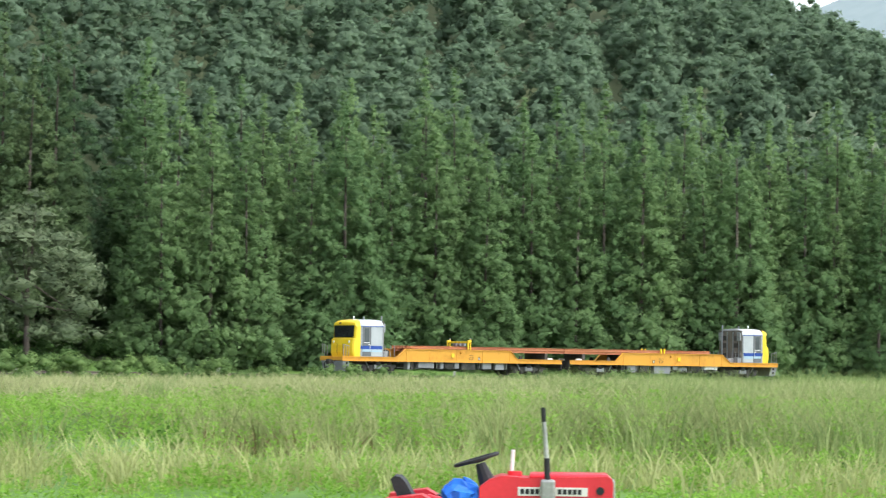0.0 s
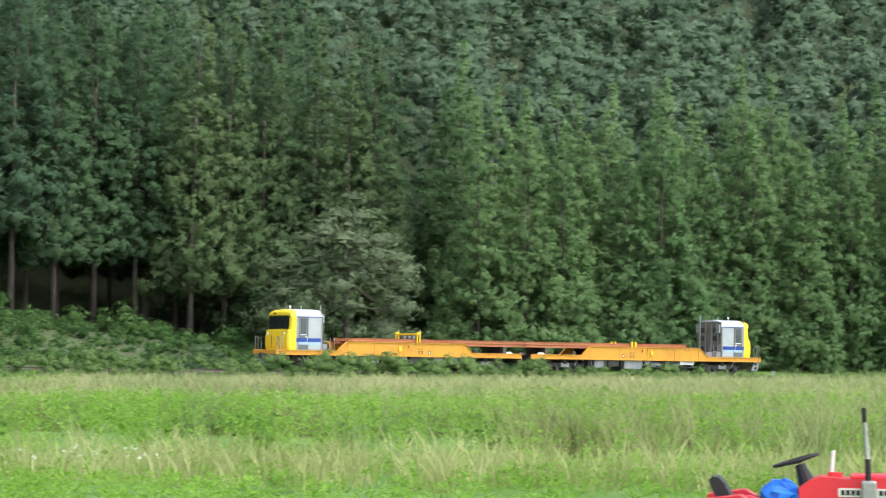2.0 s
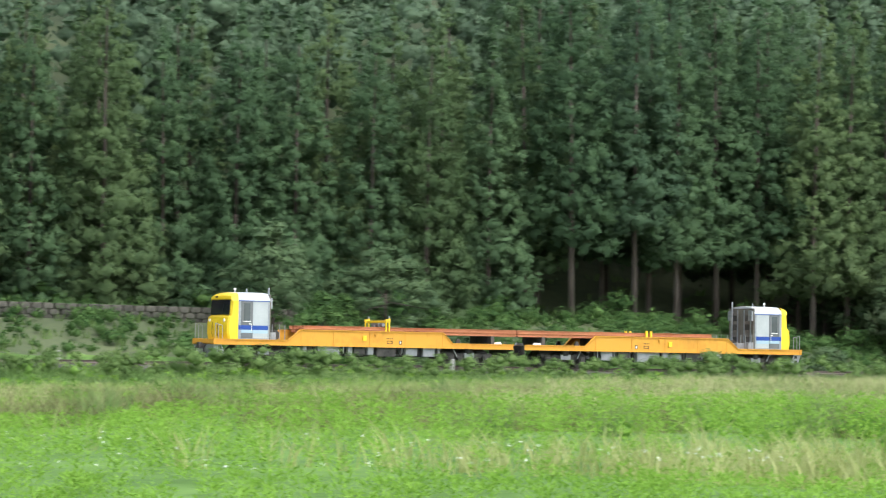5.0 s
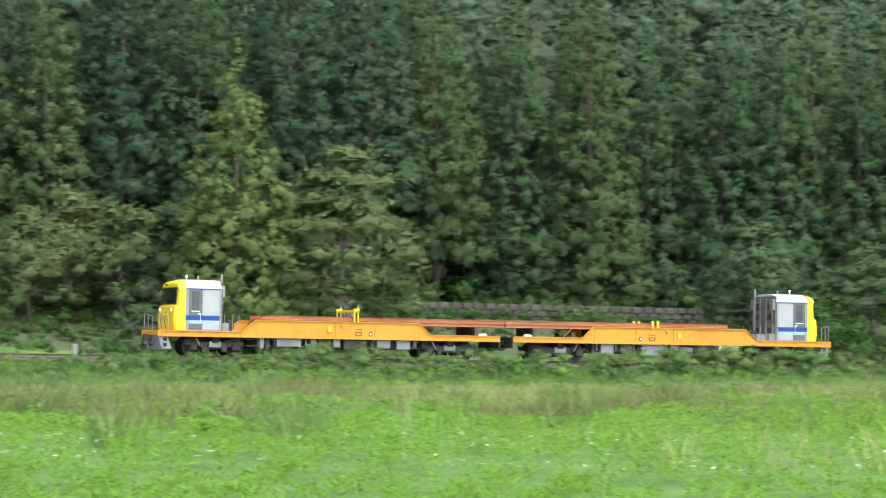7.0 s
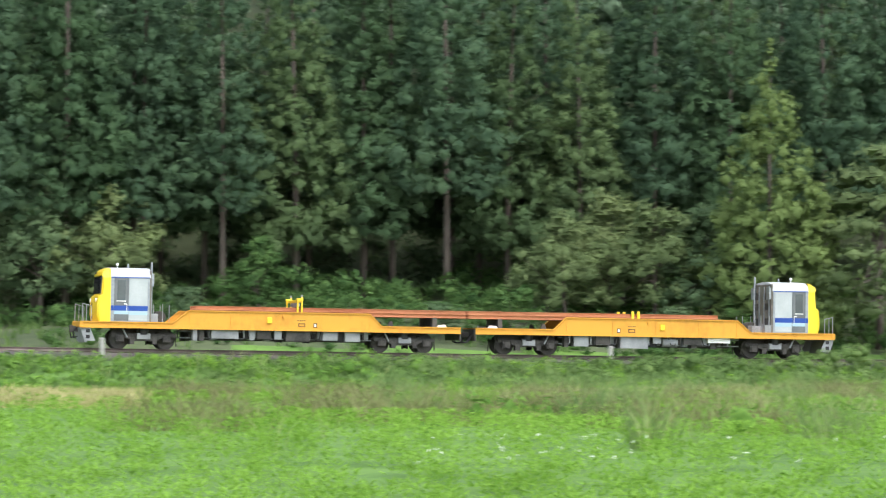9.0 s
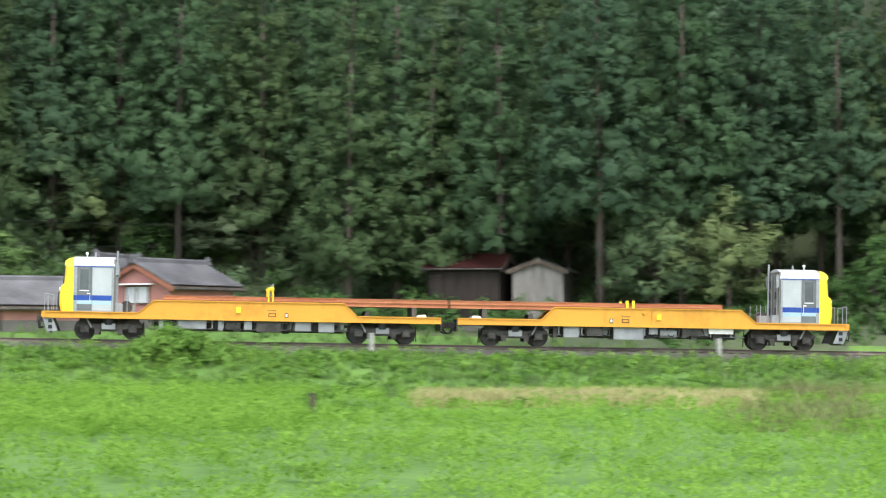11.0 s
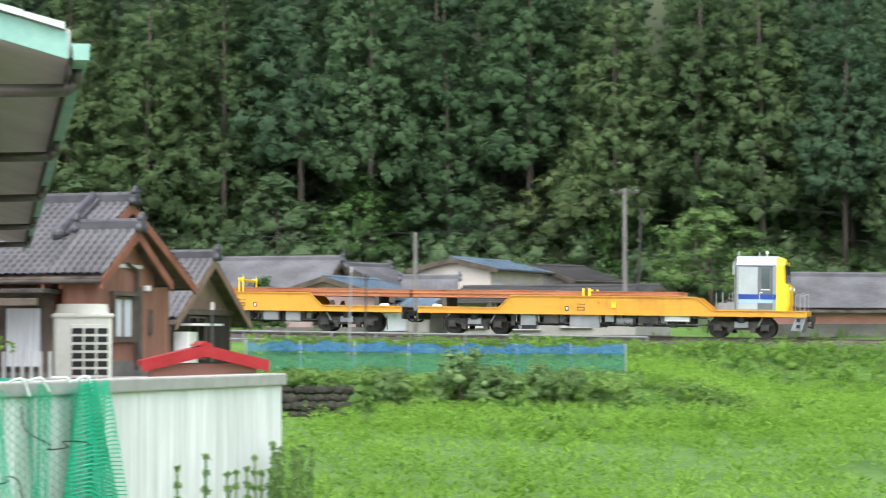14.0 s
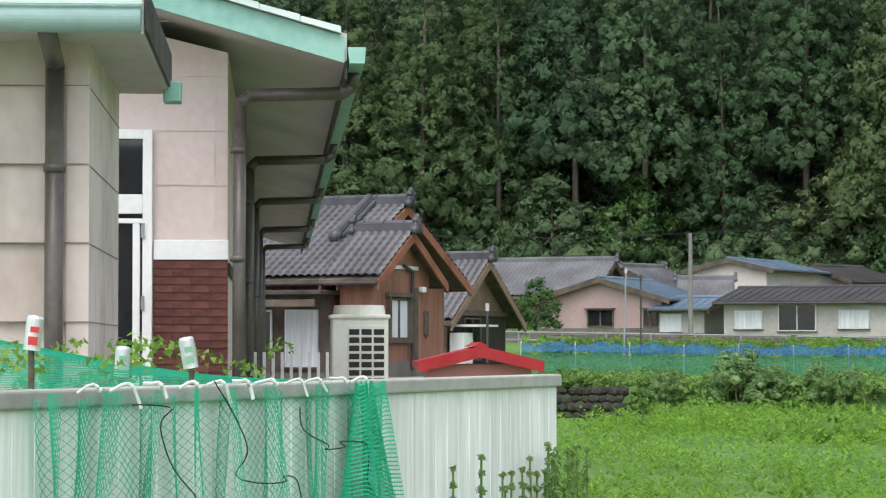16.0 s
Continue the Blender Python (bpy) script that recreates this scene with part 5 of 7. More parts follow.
def gable_house(label, p1, p2, ridge, half, rise, wall, roof, trim=TIMBER, over=0.55, tiled=True, windows=(), name="house", low=None):
    """A house under a ridge from p1 to p2 (plan places); local x runs along the ridge, the -y side looks at the meadow."""
    d = Vector((p2[0] - p1[0], p2[1] - p1[1]))
    length = d.length
    ang = math.degrees(math.atan2(d.y, d.x))
    m = pose(p1[0], p1[1], ridge, 0, 0, ang)
    if (m.inverted() @ Vector((0, 0, ridge))).y > 0:
        m = pose(p2[0], p2[1], ridge, 0, 0, ang + 180)
    mid = m @ Vector((length / 2, 0, 0))
    base = (gz(mid.x, mid.y) if low is None else low) - ridge
    h = thing(name, label, "house" if name == "house" else name.replace("_", " "), m)
    wy = half - over
    zt = -rise * wy / half - 0.12
    bm = B()
    prof = [(-wy, base - 0.3), (wy, base - 0.3), (wy, zt), (0, -0.16), (-wy, zt)]
    mm = Matrix(((0, 1, 0, 0), (1, 0, 0, 0), (0, 0, 1, 0), (0, 0, 0, 1)))
    prism(bm, prof, over * 0.7, length - over * 0.7, mm)
    part("wall", bm, wall, h)
    part("plinth", box(B(), over * 0.7 - 0.04, length - over * 0.7 + 0.04, -wy - 0.04, wy + 0.04, base - 0.35, base + 0.3), PLINTH, h)
    for sgn in (-1, 1):
        rm = Matrix.Identity(4) if sgn < 0 else pose(length, 0, 0, 0, 0, 180)
        bm = prism(B(), [(0, -0.12), (-half, -rise - 0.12), (-half, -rise - 0.02), (0, -0.02)], 0, length, Matrix(((0, 1, 0, 0), (1, 0, 0, 0), (0, 0, 1, 0), (0, 0, 0, 1))))
        bmesh.ops.transform(bm, matrix=rm, verts=bm.verts)
        slope = part("roof_slope", bm, TIMBER if tiled else roof, h)
        if tiled:
            v, f = tile_slope(length, half, rise)
            v = v @ np.array(rm.to_3x3()).T + np.array(rm.translation)
            raw("roof_tiles", v, f, roof, slope, "rows of rounded clay tiles")
        else:
            bm = B()
            for x in np.arange(0.2, length, 0.45):
                prism(bm, [(-half, -rise), (0, 0.0), (0, 0.014), (-half, -rise + 0.014)], x - 0.02, x + 0.02, rm @ mm)
            part("roof_seam", bm, roof, slope)["kind"] = "stuff"
        # barge boards and eave gutter
        for x in (0.0, length):
            bm = prism(B(), [(0, -0.3), (-half, -rise - 0.3), (-half, -rise - 0.03), (0, -0.03)], x - 0.03, x + 0.03, rm @ mm if sgn < 0 else pose(length, 0, 0, 0, 0, 180) @ mm)
            part("barge_board", bm, trim, h)
        bm = tube(B(), (0, sgn * (half + 0.04), -rise - 0.12), (length, sgn * (half + 0.04), -rise - 0.12), 0.055, 8)
        part("gutter", bm, DARKST, h)
    if tiled:
        bm = box(B(), -0.05, length + 0.05, -0.16, 0.16, -0.02, 0.16)
        tube(bm, (-0.08, 0, 0.18), (length + 0.08, 0, 0.18), 0.11, 10)
        for x in np.arange(0.2, length, 0.6):
            tube(bm, (x, 0, 0.2), (x + 0.03, 0, 0.2), 0.118, 10)
        part("ridge_tiles", bm, roof, h)
        for x in (-0.1, length + 0.1):
            bm = B()
            bmesh.ops.create_uvsphere(bm, u_segments=12, v_segments=8, radius=0.2, matrix=Matrix.Translation((x, 0, 0.12)) @ Matrix.Diagonal((0.5, 1, 1, 1)))
            for oy, oz, orr in ((-0.17, 0.02, 0.12), (0.17, 0.02, 0.12), (-0.1, 0.28, 0.1), (0.1, 0.28, 0.1), (0, 0.38, 0.09)):
                bmesh.ops.create_uvsphere(bm, u_segments=8, v_segments=6, radius=orr, matrix=Matrix.Translation((x, oy, oz)))
            part("ridge_end_tile", bm, roof, h)
    else:
        part("ridge_cap", prism(B(), [(-0.18, -0.03), (0.18, -0.03), (0, 0.07)], 0, length, mm), roof, h)
    for x0, x1, z0, z1, cur in windows:
        add_window(h, x0, x1, -wy, base + z0, base + z1, -1, cur)
    return h, m, length, base, wy


def gable_window(h, m_len, wy, base, over, x_end, y0, y1, z0, z1, cur=False):
    """A window on the gable wall at the ridge's end."""
    x = over * 0.7 if x_end == 0 else m_len - over * 0.7
    s = -1 if x_end == 0 else 1
    w = part("window", box(B(), *sorted((x + s * 0.004, x + s * 0.05)), y0, y1, base + z0, base + z1), CURTAIN if cur else GLASS, h, "gable window")
    bm = B()
    for a in ((y0 - 0.06, y1 + 0.06, z0 - 0.06, z0), (y0 - 0.06, y1 + 0.06, z1, z1 + 0.06), (y0 - 0.06, y0, z0, z1), (y1, y1 + 0.06, z0, z1), ((y0 + y1) / 2 - 0.03, (y0 + y1) / 2 + 0.03, z0, z1)):
        box(bm, *sorted((x + s * 0.003, x + s * 0.09)), a[0], a[1], base + a[2], base + a[3])
    part("window_frame", bm, TIMBER, w)


# beyond the line
gable_house("pink house with a long grey tiled roof beside the railway", spot(71.1, 133), spot(67.3, 138), 5.5, 4.6, 1.75, PINK, TILE_L)
gable_house("low wing with grey tiles joining the pink house", spot(67.2, 136), spot(64.9, 138), 5.2, 3.6, 1.4, PINK, TILE_L)
gable_house("pink house with a grey tiled gable roof", spot(64.6, 145), spot(63.7, 150), 6.75, 2.9, 1.4, PINK, TILE_L, windows=((1.0, 2.0, 1.0, 2.0, True),))
porch, pmx, plen, pbase, pwy = gable_house("pink porch wing under a small tiled roof", spot(63.8, 138), spot(62.2, 143), 6.25, 2.7, 1.3, PINK, TILE_L, BARGE)
pend = 0 if (pmx @ Vector((0, 0, 0))).length < (pmx @ Vector((plen, 0, 0))).length else 1
gable_window(porch, plen, pwy, pbase, 0.55, pend, -0.75, 0.75, 4.1 - 6.25 - pbase, 4.95 - 6.25 - pbase, True)
part("window_hood", box(B(), *sorted(((0.385 if pend == 0 else plen - 0.385), (0.0 if pend == 0 else plen))), -1.1, 1.1, 5.05 - 6.25, 5.13 - 6.25), WHITE, porch)
gable_house("dark timber shed with a rusty red sheet roof", spot(57.2, 147), spot(55.45, 146), 7.0, 2.2, 0.75, BOARD_SHADE, REDROOF, tiled=False, name="shed", over=0.4)
gable_house("small pale shed with a tiled roof", spot(54.85, 144), spot(54.6, 150), 6.75, 1.7, 0.62, PALEBOARD, SLATE, tiled=False, name="shed", over=0.3)
mauve, mmx, mlen, mbase, mwy = gable_house("pink house with a faded blue sheet roof", spot(80.7, 129), spot(79.5, 136), 5.5, 3.8, 1.1, MAUVE, BLUEROOF, tiled=False, windows=((1.3, 2.4, 0.75, 1.75, False), (3.9, 5.0, 0.75, 1.75, False)))
mend = 0 if (mmx @ Vector((0, 0, 0))).length < (mmx @ Vector((mlen, 0, 0))).length else 1
mside = 1 if bearing(*(mmx @ Vector((mend * mlen, 1, 0)))[:2]) < bearing(*(mmx @ Vector((mend * mlen, -1, 0)))[:2]) else -1
for my0, my1 in ((-0.65, 0.65), (2.35, 3.0)):
    ya, yb = sorted((my0 * mside, my1 * mside))
    gable_window(mauve, mlen, mwy, mbase, 0.55, mend, ya, yb, 3.05 - (5.5 + mbase), 3.8 - (5.5 + mbase), False)
    part("window_hood", box(B(), *sorted(((0.385 if mend == 0 else mlen - 0.385), (0.1 if mend == 0 else mlen - 0.1))), ya - 0.15, yb + 0.15, 3.86 - 5.5, 3.93 - 5.5), TIMBER, mauve)
gable_house("old house with a wide grey tiled roof", spot(83.2, 143), spot(80.3, 141), 6.65, 4.8, 2.0, TAN, TILE_L)
gable_house("old tiled house behind the pink one", spot(80.2, 144), spot(79.25, 147), 6.4, 4.4, 1.7, TAN, TILE_L)
gable_house("cream house with a blue sheet roof", spot(77.85, 141), spot(76.55, 149), 6.85, 2.7, 0.62, CREAM, BLUEROOF, tiled=False, windows=((1.0, 2.0, 0.9, 1.6, True), (4.0, 5.2, 0.9, 1.6, True)))
gable_house("outbuilding with a dark sheet roof", spot(76.0, 150), spot(74.9, 153), 6.7, 3.2, 0.9, GREYW, SLATE, tiled=False)
gable_house("long grey house with a dark sheet roof", spot(77.6, 129), spot(73.2, 126), 4.95, 3.8, 0.75, GREYW, SLATE, tiled=False, windows=((1.0, 2.3, 0.7, 1.5, True), (3.2, 5.0, 0.6, 1.8, False), (6.2, 7.6, 0.7, 1.5, True)))
gable_house("low annexe with a blue sheet roof", spot(79.2, 130), spot(77.9, 129), 4.5, 2.6, 0.6, GREYW, BLUEROOF, tiled=False, windows=((0.5, 1.5, 0.4, 1.2, True),))
gable_house("tiled outbuilding behind the line", spot(78.95, 137), spot(77.7, 137), 5.5, 3.2, 1.2, TAN, TILE_L)
# the brown houses this side of the line
brown, bmx, blen, bbase, bwy = gable_house("brown timber house with a dark tiled roof", (-76.6, -1.3), (-72.0, 6.4), 6.0, 4.3, 2.2, BROWNW, TILE, BARGE, over=0.75, low=1.3)
for dr_x, dr_l in ((blen - 1.15, 0.5), (blen - 5.0, 0.95)):
    dr_a, dr_b = Vector((dr_x, -0.1, 0.02)), Vector((dr_x, -4.3 * dr_l, -2.2 * dr_l + 0.02))
    bm = prism(B(), [(dr_a.y, dr_a.z), (dr_b.y, dr_b.z), (dr_b.y, dr_b.z + 0.2), (dr_a.y, dr_a.z + 0.2)], dr_x - 0.13, dr_x + 0.13, Matrix(((0, 1, 0, 0), (1, 0, 0, 0), (0, 0, 1, 0), (0, 0, 0, 1))))
    for off in (-0.17, 0.17):
        tube(bm, dr_a + Vector((off, 0, 0.08)), dr_b + Vector((off, 0, 0.08)), 0.07, 8)
    tube(bm, dr_a + Vector((0, 0, 0.22)), dr_b + Vector((0, 0, 0.22)), 0.09, 10)
    bmesh.ops.create_uvsphere(bm, u_segments=12, v_segments=8, radius=0.22, matrix=Matrix.Translation(dr_b + Vector((0, 0, 0.1))))
    part("descending_ridge", bm, TILE, brown, "capped ridge running down the roof slope")
gable_window(brown, blen, bwy, bbase, 0.75, 1, 1.1, 1.9, 0.6, 2.2)
wing, wmx, wlen, wbase, wwy = gable_house("projecting wing of brown boards under dark tiles", (-70.5, 4.88), (-69.68, 6.36), 5.15, 2.35, 1.35, BROWNW, TILE, BARGE, over=0.5, low=1.3)
gable_window(wing, wlen, wwy, wbase, 0.5, 1, -0.95, 0.25, 0.95, 1.95, True)
bay = part("bay_box", box(B(), wlen - 0.35, wlen - 0.2, -1.06, -0.98, wbase + 0.88, wbase + 2.08), TIMBER, wing, "dark projecting window box")
for ba in ((-1.06, 0.38, 0.8, 0.9), (-1.12, 0.44, 2.04, 2.16), (0.3, 0.38, 0.88, 2.06)):
    part("bay_board", box(B(), wlen - 0.35, wlen - 0.2, ba[0], ba[1], wbase + ba[2], wbase + ba[3]), TIMBER, bay)
part("slatted_vent", box(B(), wlen - 0.33, wlen - 0.29, 1.45, 1.7, wbase + 1.0, wbase + 1.7), TIMBER, wing)
part("narrow_shutter", box(B(), wlen - 0.33, wlen - 0.3, 0.75, 1.0, wbase + 0.2, wbase + 2.3), TIMBER, wing)
part("gable_board", box(B(), wlen - 0.34, wlen - 0.3, -1.0, 1.0, -1.05, -0.95), WHITE, wing)
part("gutter_pipe", pipe(B(), [(wlen - 0.25, -0.1, -0.95), (wlen - 0.25, 0.5, -1.1), (wlen - 0.25, 0.5, wbase + 0.1)], 0.05), DARKST, wing)
part("vent_hood", box(B(), wlen - 0.35, wlen - 0.18, 1.1, 1.32, -1.66, -1.5, 0.04), WHITE, wing)
part("eave_shelter", box(B(), 0.0, blen - 0.2, -4.9, -3.6, -2.62, -2.5, 0.02), DARKST, brown, "dark lean-to eave")
part("eave_beam", box(B(), 0.0, blen - 0.4, -4.85, -4.75, -2.95, -2.75, 0.02), TIMBER, brown)
part("dark_board_wall", box(B(), 0.6, blen - 0.55, -3.6, -3.56, bbase, -2.5), TIMBER, brown, "dark recessed board wall")
add_window(brown, 7.1, 8.0, -3.6, bbase + 0.2, bbase + 1.65, -1, True)
add_window(brown, 5.9, 6.6, -3.6, bbase + 0.7, bbase + 1.65, -1, False)
for xx in (0.4, 3.4, 6.9):
    part("veranda_post", box(B(), xx, xx + 0.12, -4.8, -4.68, bbase, -2.6), TIMBER, brown)
grey_h, gmx, glen, gbase, gwy = gable_house("small weathered house with grey tiles", (-88.2, 4.0), (-85.0, 10.3), 4.9, 3.6, 2.1, TAN, TILE, TAN, over=0.7, low=1.3)
gable_window(grey_h, glen, gwy, gbase, 0.7, 1, -1.2, 0.2, 0.3, 1.6)
# flat dark sheet paints the shade inside the open front
part("dark_lower_wall", box(B(), glen - 0.5, glen - 0.44, -2.7, 2.7, gbase, gbase + 1.75), BOARD_SHADE, grey_h, "dark sheet standing in for the shade inside the open shed front")
part("gable_beam", box(B(), glen - 0.5, glen - 0.36, -2.8, 2.8, gbase + 1.72, gbase + 1.9), TIMBER, grey_h)
part("white_cabin", box(B(), glen - 0.4, glen + 0.1, -2.75, -1.9, gbase, gbase + 1.15, 0.02), WHITE, grey_h, "white storage cabin under the awning")
part("shade_awning", box(B(), glen - 0.3, glen + 0.5, -2.4, -0.6, gbase + 1.35, gbase + 1.42), WHITE, grey_h, "white awning")

# ---- long hall with a green roof, close to the tripod: x runs away along its wall, y to its far side ----
GUTTERM = ramp_mat("grey_green_gutter_paint", (0.24, 0.37, 0.35), (0.36, 0.5, 0.475), rough=0.4, scale=1.5, fine=12, bump=0.03)
GREEN = ramp_mat("weathered_green_copper_paint", (0.19, 0.4, 0.34), (0.31, 0.54, 0.46), rough=0.6, scale=1.5, fine=12, bump=0.05)
HALLPINK = ramp_mat("pale_pink_siding", (0.56, 0.46, 0.42), (0.7, 0.6, 0.56), rough=0.85, scale=0.7, fine=14, bump=0.08)
HALLGREY = ramp_mat("stained_beige_siding", (0.36, 0.28, 0.225), (0.68, 0.6, 0.55), rough=0.9, scale=1.3, fine=7, bump=0.1, stretch=(1, 1, 0.6), mid=0.36)
SOFFIT = ramp_mat("grey_soffit_board", (0.42, 0.41, 0.38), (0.55, 0.53, 0.5), rough=0.9, scale=0.8, fine=8)
BRONZE = ramp_mat("bronze_rain_pipe", (0.06, 0.052, 0.045), (0.12, 0.105, 0.09), rough=0.35, scale=3, fine=20, spec=0.5)
BRICK = ramp_mat("dark_red_brick_siding", (0.075, 0.025, 0.02), (0.16, 0.06, 0.048), rough=0.75, scale=3, fine=30, bump=0.25, spread=0.5)
MORTAR = ramp_mat("dark_joint", (0.05, 0.03, 0.027), (0.09, 0.06, 0.05), rough=0.9)
HALLJ = ramp_mat("siding_joint", (0.26, 0.22, 0.19), (0.38, 0.33, 0.29), rough=0.9)
HALL = pose(0, 0, 0, 0, 0, 177.8)


def build_hall():
    hall = thing("village_hall", "long pale hall with a weathered green roof edge", "building", HALL)
    m = Matrix(((0, 1, 0, 0), (1, 0, 0, 0), (0, 0, 1, 0), (0, 0, 0, 1)))
    # body: gable end faces the tripod at x 21.5
    prof = [(0.42, 0.8), (8.0, 0.8), (8.0, 6.3), (0.42, 4.45)]
    part("wall", prism(B(), prof, 21.5, 60, m), HALLPINK, hall)
    for i, z in enumerate((2.89 + 0.455 * k for k in range(5))):
        part("panel_joint", box(B(), 21.492, 21.502, 0.43, 1.02, z - 0.006, z + 0.006), HALLGREY, hall)
    part("corner_joint", box(B(), 21.492, 21.502, 0.52, 0.532, 2.9, 4.4), HALLGREY, hall)
    part("white_band", box(B(), 21.46, 21.5, 0.41, 1.03, 2.72, 2.885, 0.005), WHITE, hall)
    base = part("brick_base", box(B(), 21.485, 21.5, 0.415, 1.03, 0.8, 2.715), MORTAR, hall, "dark red brick siding")
    full = part("brick", box(B(), 0, 0.022, -0.151, 0.151, 0, 0.06), BRICK, base)
    half = part("brick", box(B(), 0, 0.022, -0.074, 0.074, 0, 0.06), BRICK, base)
    fresh = {full, half}
    for r in range(28):
        for src, y in (((full, 0.568), (full, 0.876)) if r % 2 else ((half, 0.491), (full, 0.72), (half, 0.95))):
            ob = src if src in fresh else new("brick", src.data)
            fresh.discard(src)
            ob.parent = base
            ob.location = (21.464, y, 0.86 + r * 0.0662)
    # door on the gable wall
    door = part("glazed_door", box(B(), 21.47, 21.5, 1.06, 1.9, 0.9, 3.79), GLASS, hall, "tall glazed door in a white frame")
    for a in ((1.04, 1.12, 0.9, 3.8), (1.12, 1.95, 3.72, 3.8), (1.12, 1.95, 3.1, 3.26), (1.12, 1.95, 3.02, 3.06), (1.14, 1.2, 0.9, 3.02)):
        part("door_frame", box(B(), 21.42, 21.48, *a, 0.006), WHITE, door)
    for z in (1.6, 2.3, 2.9):
        part("hinge", box(B(), 21.4, 21.43, 1.1, 1.13, z, z + 0.12), STEEL, door)
    # roof, soffit, fascia
    y0, z0, sl = -0.55, 4.30, 0.285
    up = lambda y: z0 + (y - y0) * sl
    part("roof", prism(B(), [(y0, z0), (9.0, up(9.0)), (9.0, up(9.0) + 0.22), (y0, z0 + 0.22)], 20.7, 60.6, m), SOFFIT, hall, "roof slab with grey soffit")
    part("fascia", prism(B(), [(y0 + 0.02, z0 - 0.02), (9.0, up(9.0) - 0.02), (9.0, up(9.0) + 0.2), (y0 + 0.02, z0 + 0.19)], 20.66, 20.72, m), GREEN, hall, "green barge board")
    for k in range(16):
        a = y0 + 0.05 + k * 0.33
        part("edge_tile", prism(B(), [(a, up(a) + 0.2), (a + 0.325, up(a + 0.325) + 0.2), (a + 0.325, up(a + 0.325) + 0.245), (a, up(a) + 0.255)], 20.6, 20.95, m), ROOF_EDGE, hall)
    part("roof_sheet", prism(B(), [(y0, z0 + 0.2), (9.0, up(9.0) + 0.2), (9.0, up(9.0) + 0.24), (y0, z0 + 0.24)], 20.95, 60.7, m), GREEN, hall)
    part("eave_gutter", prism(B(), [(-0.69, 4.27), (-0.57, 4.27), (-0.555, 4.4), (-0.7, 4.4)], 20.6, 60.6, m), GREEN, hall, "green eave gutter")
    part("eave_board", box(B(), 20.75, 60.5, -0.555, -0.535, 4.16, 4.3), DARKST, hall)
    for x in (21.35, 28.9, 37.0, 46.0, 54.0):
        bm = pipe(B(), [(x, -0.62, 4.28), (x, -0.6, 4.15), (x, -0.52, 4.1), (x, 0.24, 4.08), (x, 0.32, 4.0), (x, 0.32, 0.9)], 0.055, 12)
        for z in (1.7, 2.7, 3.6):
            tube(bm, (x, 0.33, z), (x, 0.33, z + 0.05), 0.065, 12)
        part("rain_pipe", bm, BRONZE, hall, "bronze rain pipe", smooth=True)
    part("side_trim", box(B(), 21.6, 59, 0.40, 0.425, 2.6, 2.7), DARKST, hall)
    # nearer porch block with its own flat eave
    porch = part("porch_block", box(B(), 15.0, 17.9, 1.1, 7.0, 0.5, 3.95), HALLGREY, hall, "stained beige porch block")
    part("corner_post", box(B(), 14.97, 15.02, 1.09, 1.22, 0.5, 3.95), HALLPINK, porch)
    for k in range(6):
        z = 1.69 + 0.455 * k
        part("panel_joint", box(B(), 14.955, 15.005, 1.09, 6.9, z - 0.002, z + 0.002), HALLJ, porch)
        part("side_joint", box(B(), 15.0, 17.9, 1.094, 1.104, z - 0.002, z + 0.002), HALLJ, porch)
    part("porch_roof", box(B(), 14.35, 18.0, 0.78, 7.2, 3.76, 3.9), SOFFIT, hall)
    part("porch_gutter", tube(B(), (14.3, 0.76, 3.82), (14.3, 7.2, 3.82), 0.085, 28), GUTTERM, hall, "grey-green half-round gutter")
    part("gutter_lip", box(B(), 14.2, 14.23, 0.75, 7.2, 3.885, 3.9), ROOF_EDGE, hall)
    part("porch_fascia", box(B(), 14.33, 14.38, 0.76, 7.2, 3.88, 4.0), ROOF_EDGE, hall)
    part("porch_edge", box(B(), 14.38, 17.7, 0.75, 0.78, 3.74, 3.98), SOFFIT, hall)
    part("porch_drip", box(B(), 14.38, 17.7, 0.73, 0.746, 3.76, 4.0), DARKST, hall)
    part("porch_corner_cap", box(B(), 17.5, 17.72, 0.66, 0.78, 3.66, 3.8, 0.01), GREEN, hall)
    bm = pipe(B(), [(14.32, 1.28, 3.75), (14.86, 1.28, 3.62), (14.86, 1.28, 0.6)], 0.055, 12)
    tube(bm, (14.86, 1.28, 3.0), (14.86, 1.28, 3.05), 0.065, 12)
    part("rain_pipe", bm, BRONZE, hall, "bronze rain pipe", smooth=True)


ROOF_EDGE = ramp_mat("pale_green_roof_edge", (0.5, 0.62, 0.58), (0.66, 0.76, 0.72), rough=0.6, scale=2, fine=12)
build_hall()

# ---- boundary wall with garden net ----
WALLW = ramp_mat("streaked_white_wall_paint", (0.6, 0.61, 0.58), (0.93, 0.93, 0.91), rough=0.85, scale=1.4, fine=7, bump=0.1, stretch=(5, 5, 0.35), mid=0.42)
NET = ramp_mat("green_plastic_net", (0.01, 0.4, 0.21), (0.05, 0.58, 0.36), rough=0.5, scale=2, fine=20, bump=0.0)
WA, WB = Vector((-7.0, -1.92, 0)), Vector((-14.85, 2.13, 0))
WANG = math.degrees(math.atan2(WB.y - WA.y, WB.x - WA.x))
WLEN = (WB - WA).length
WM = pose(WA.x, WA.y, 0, 0, 0, WANG)


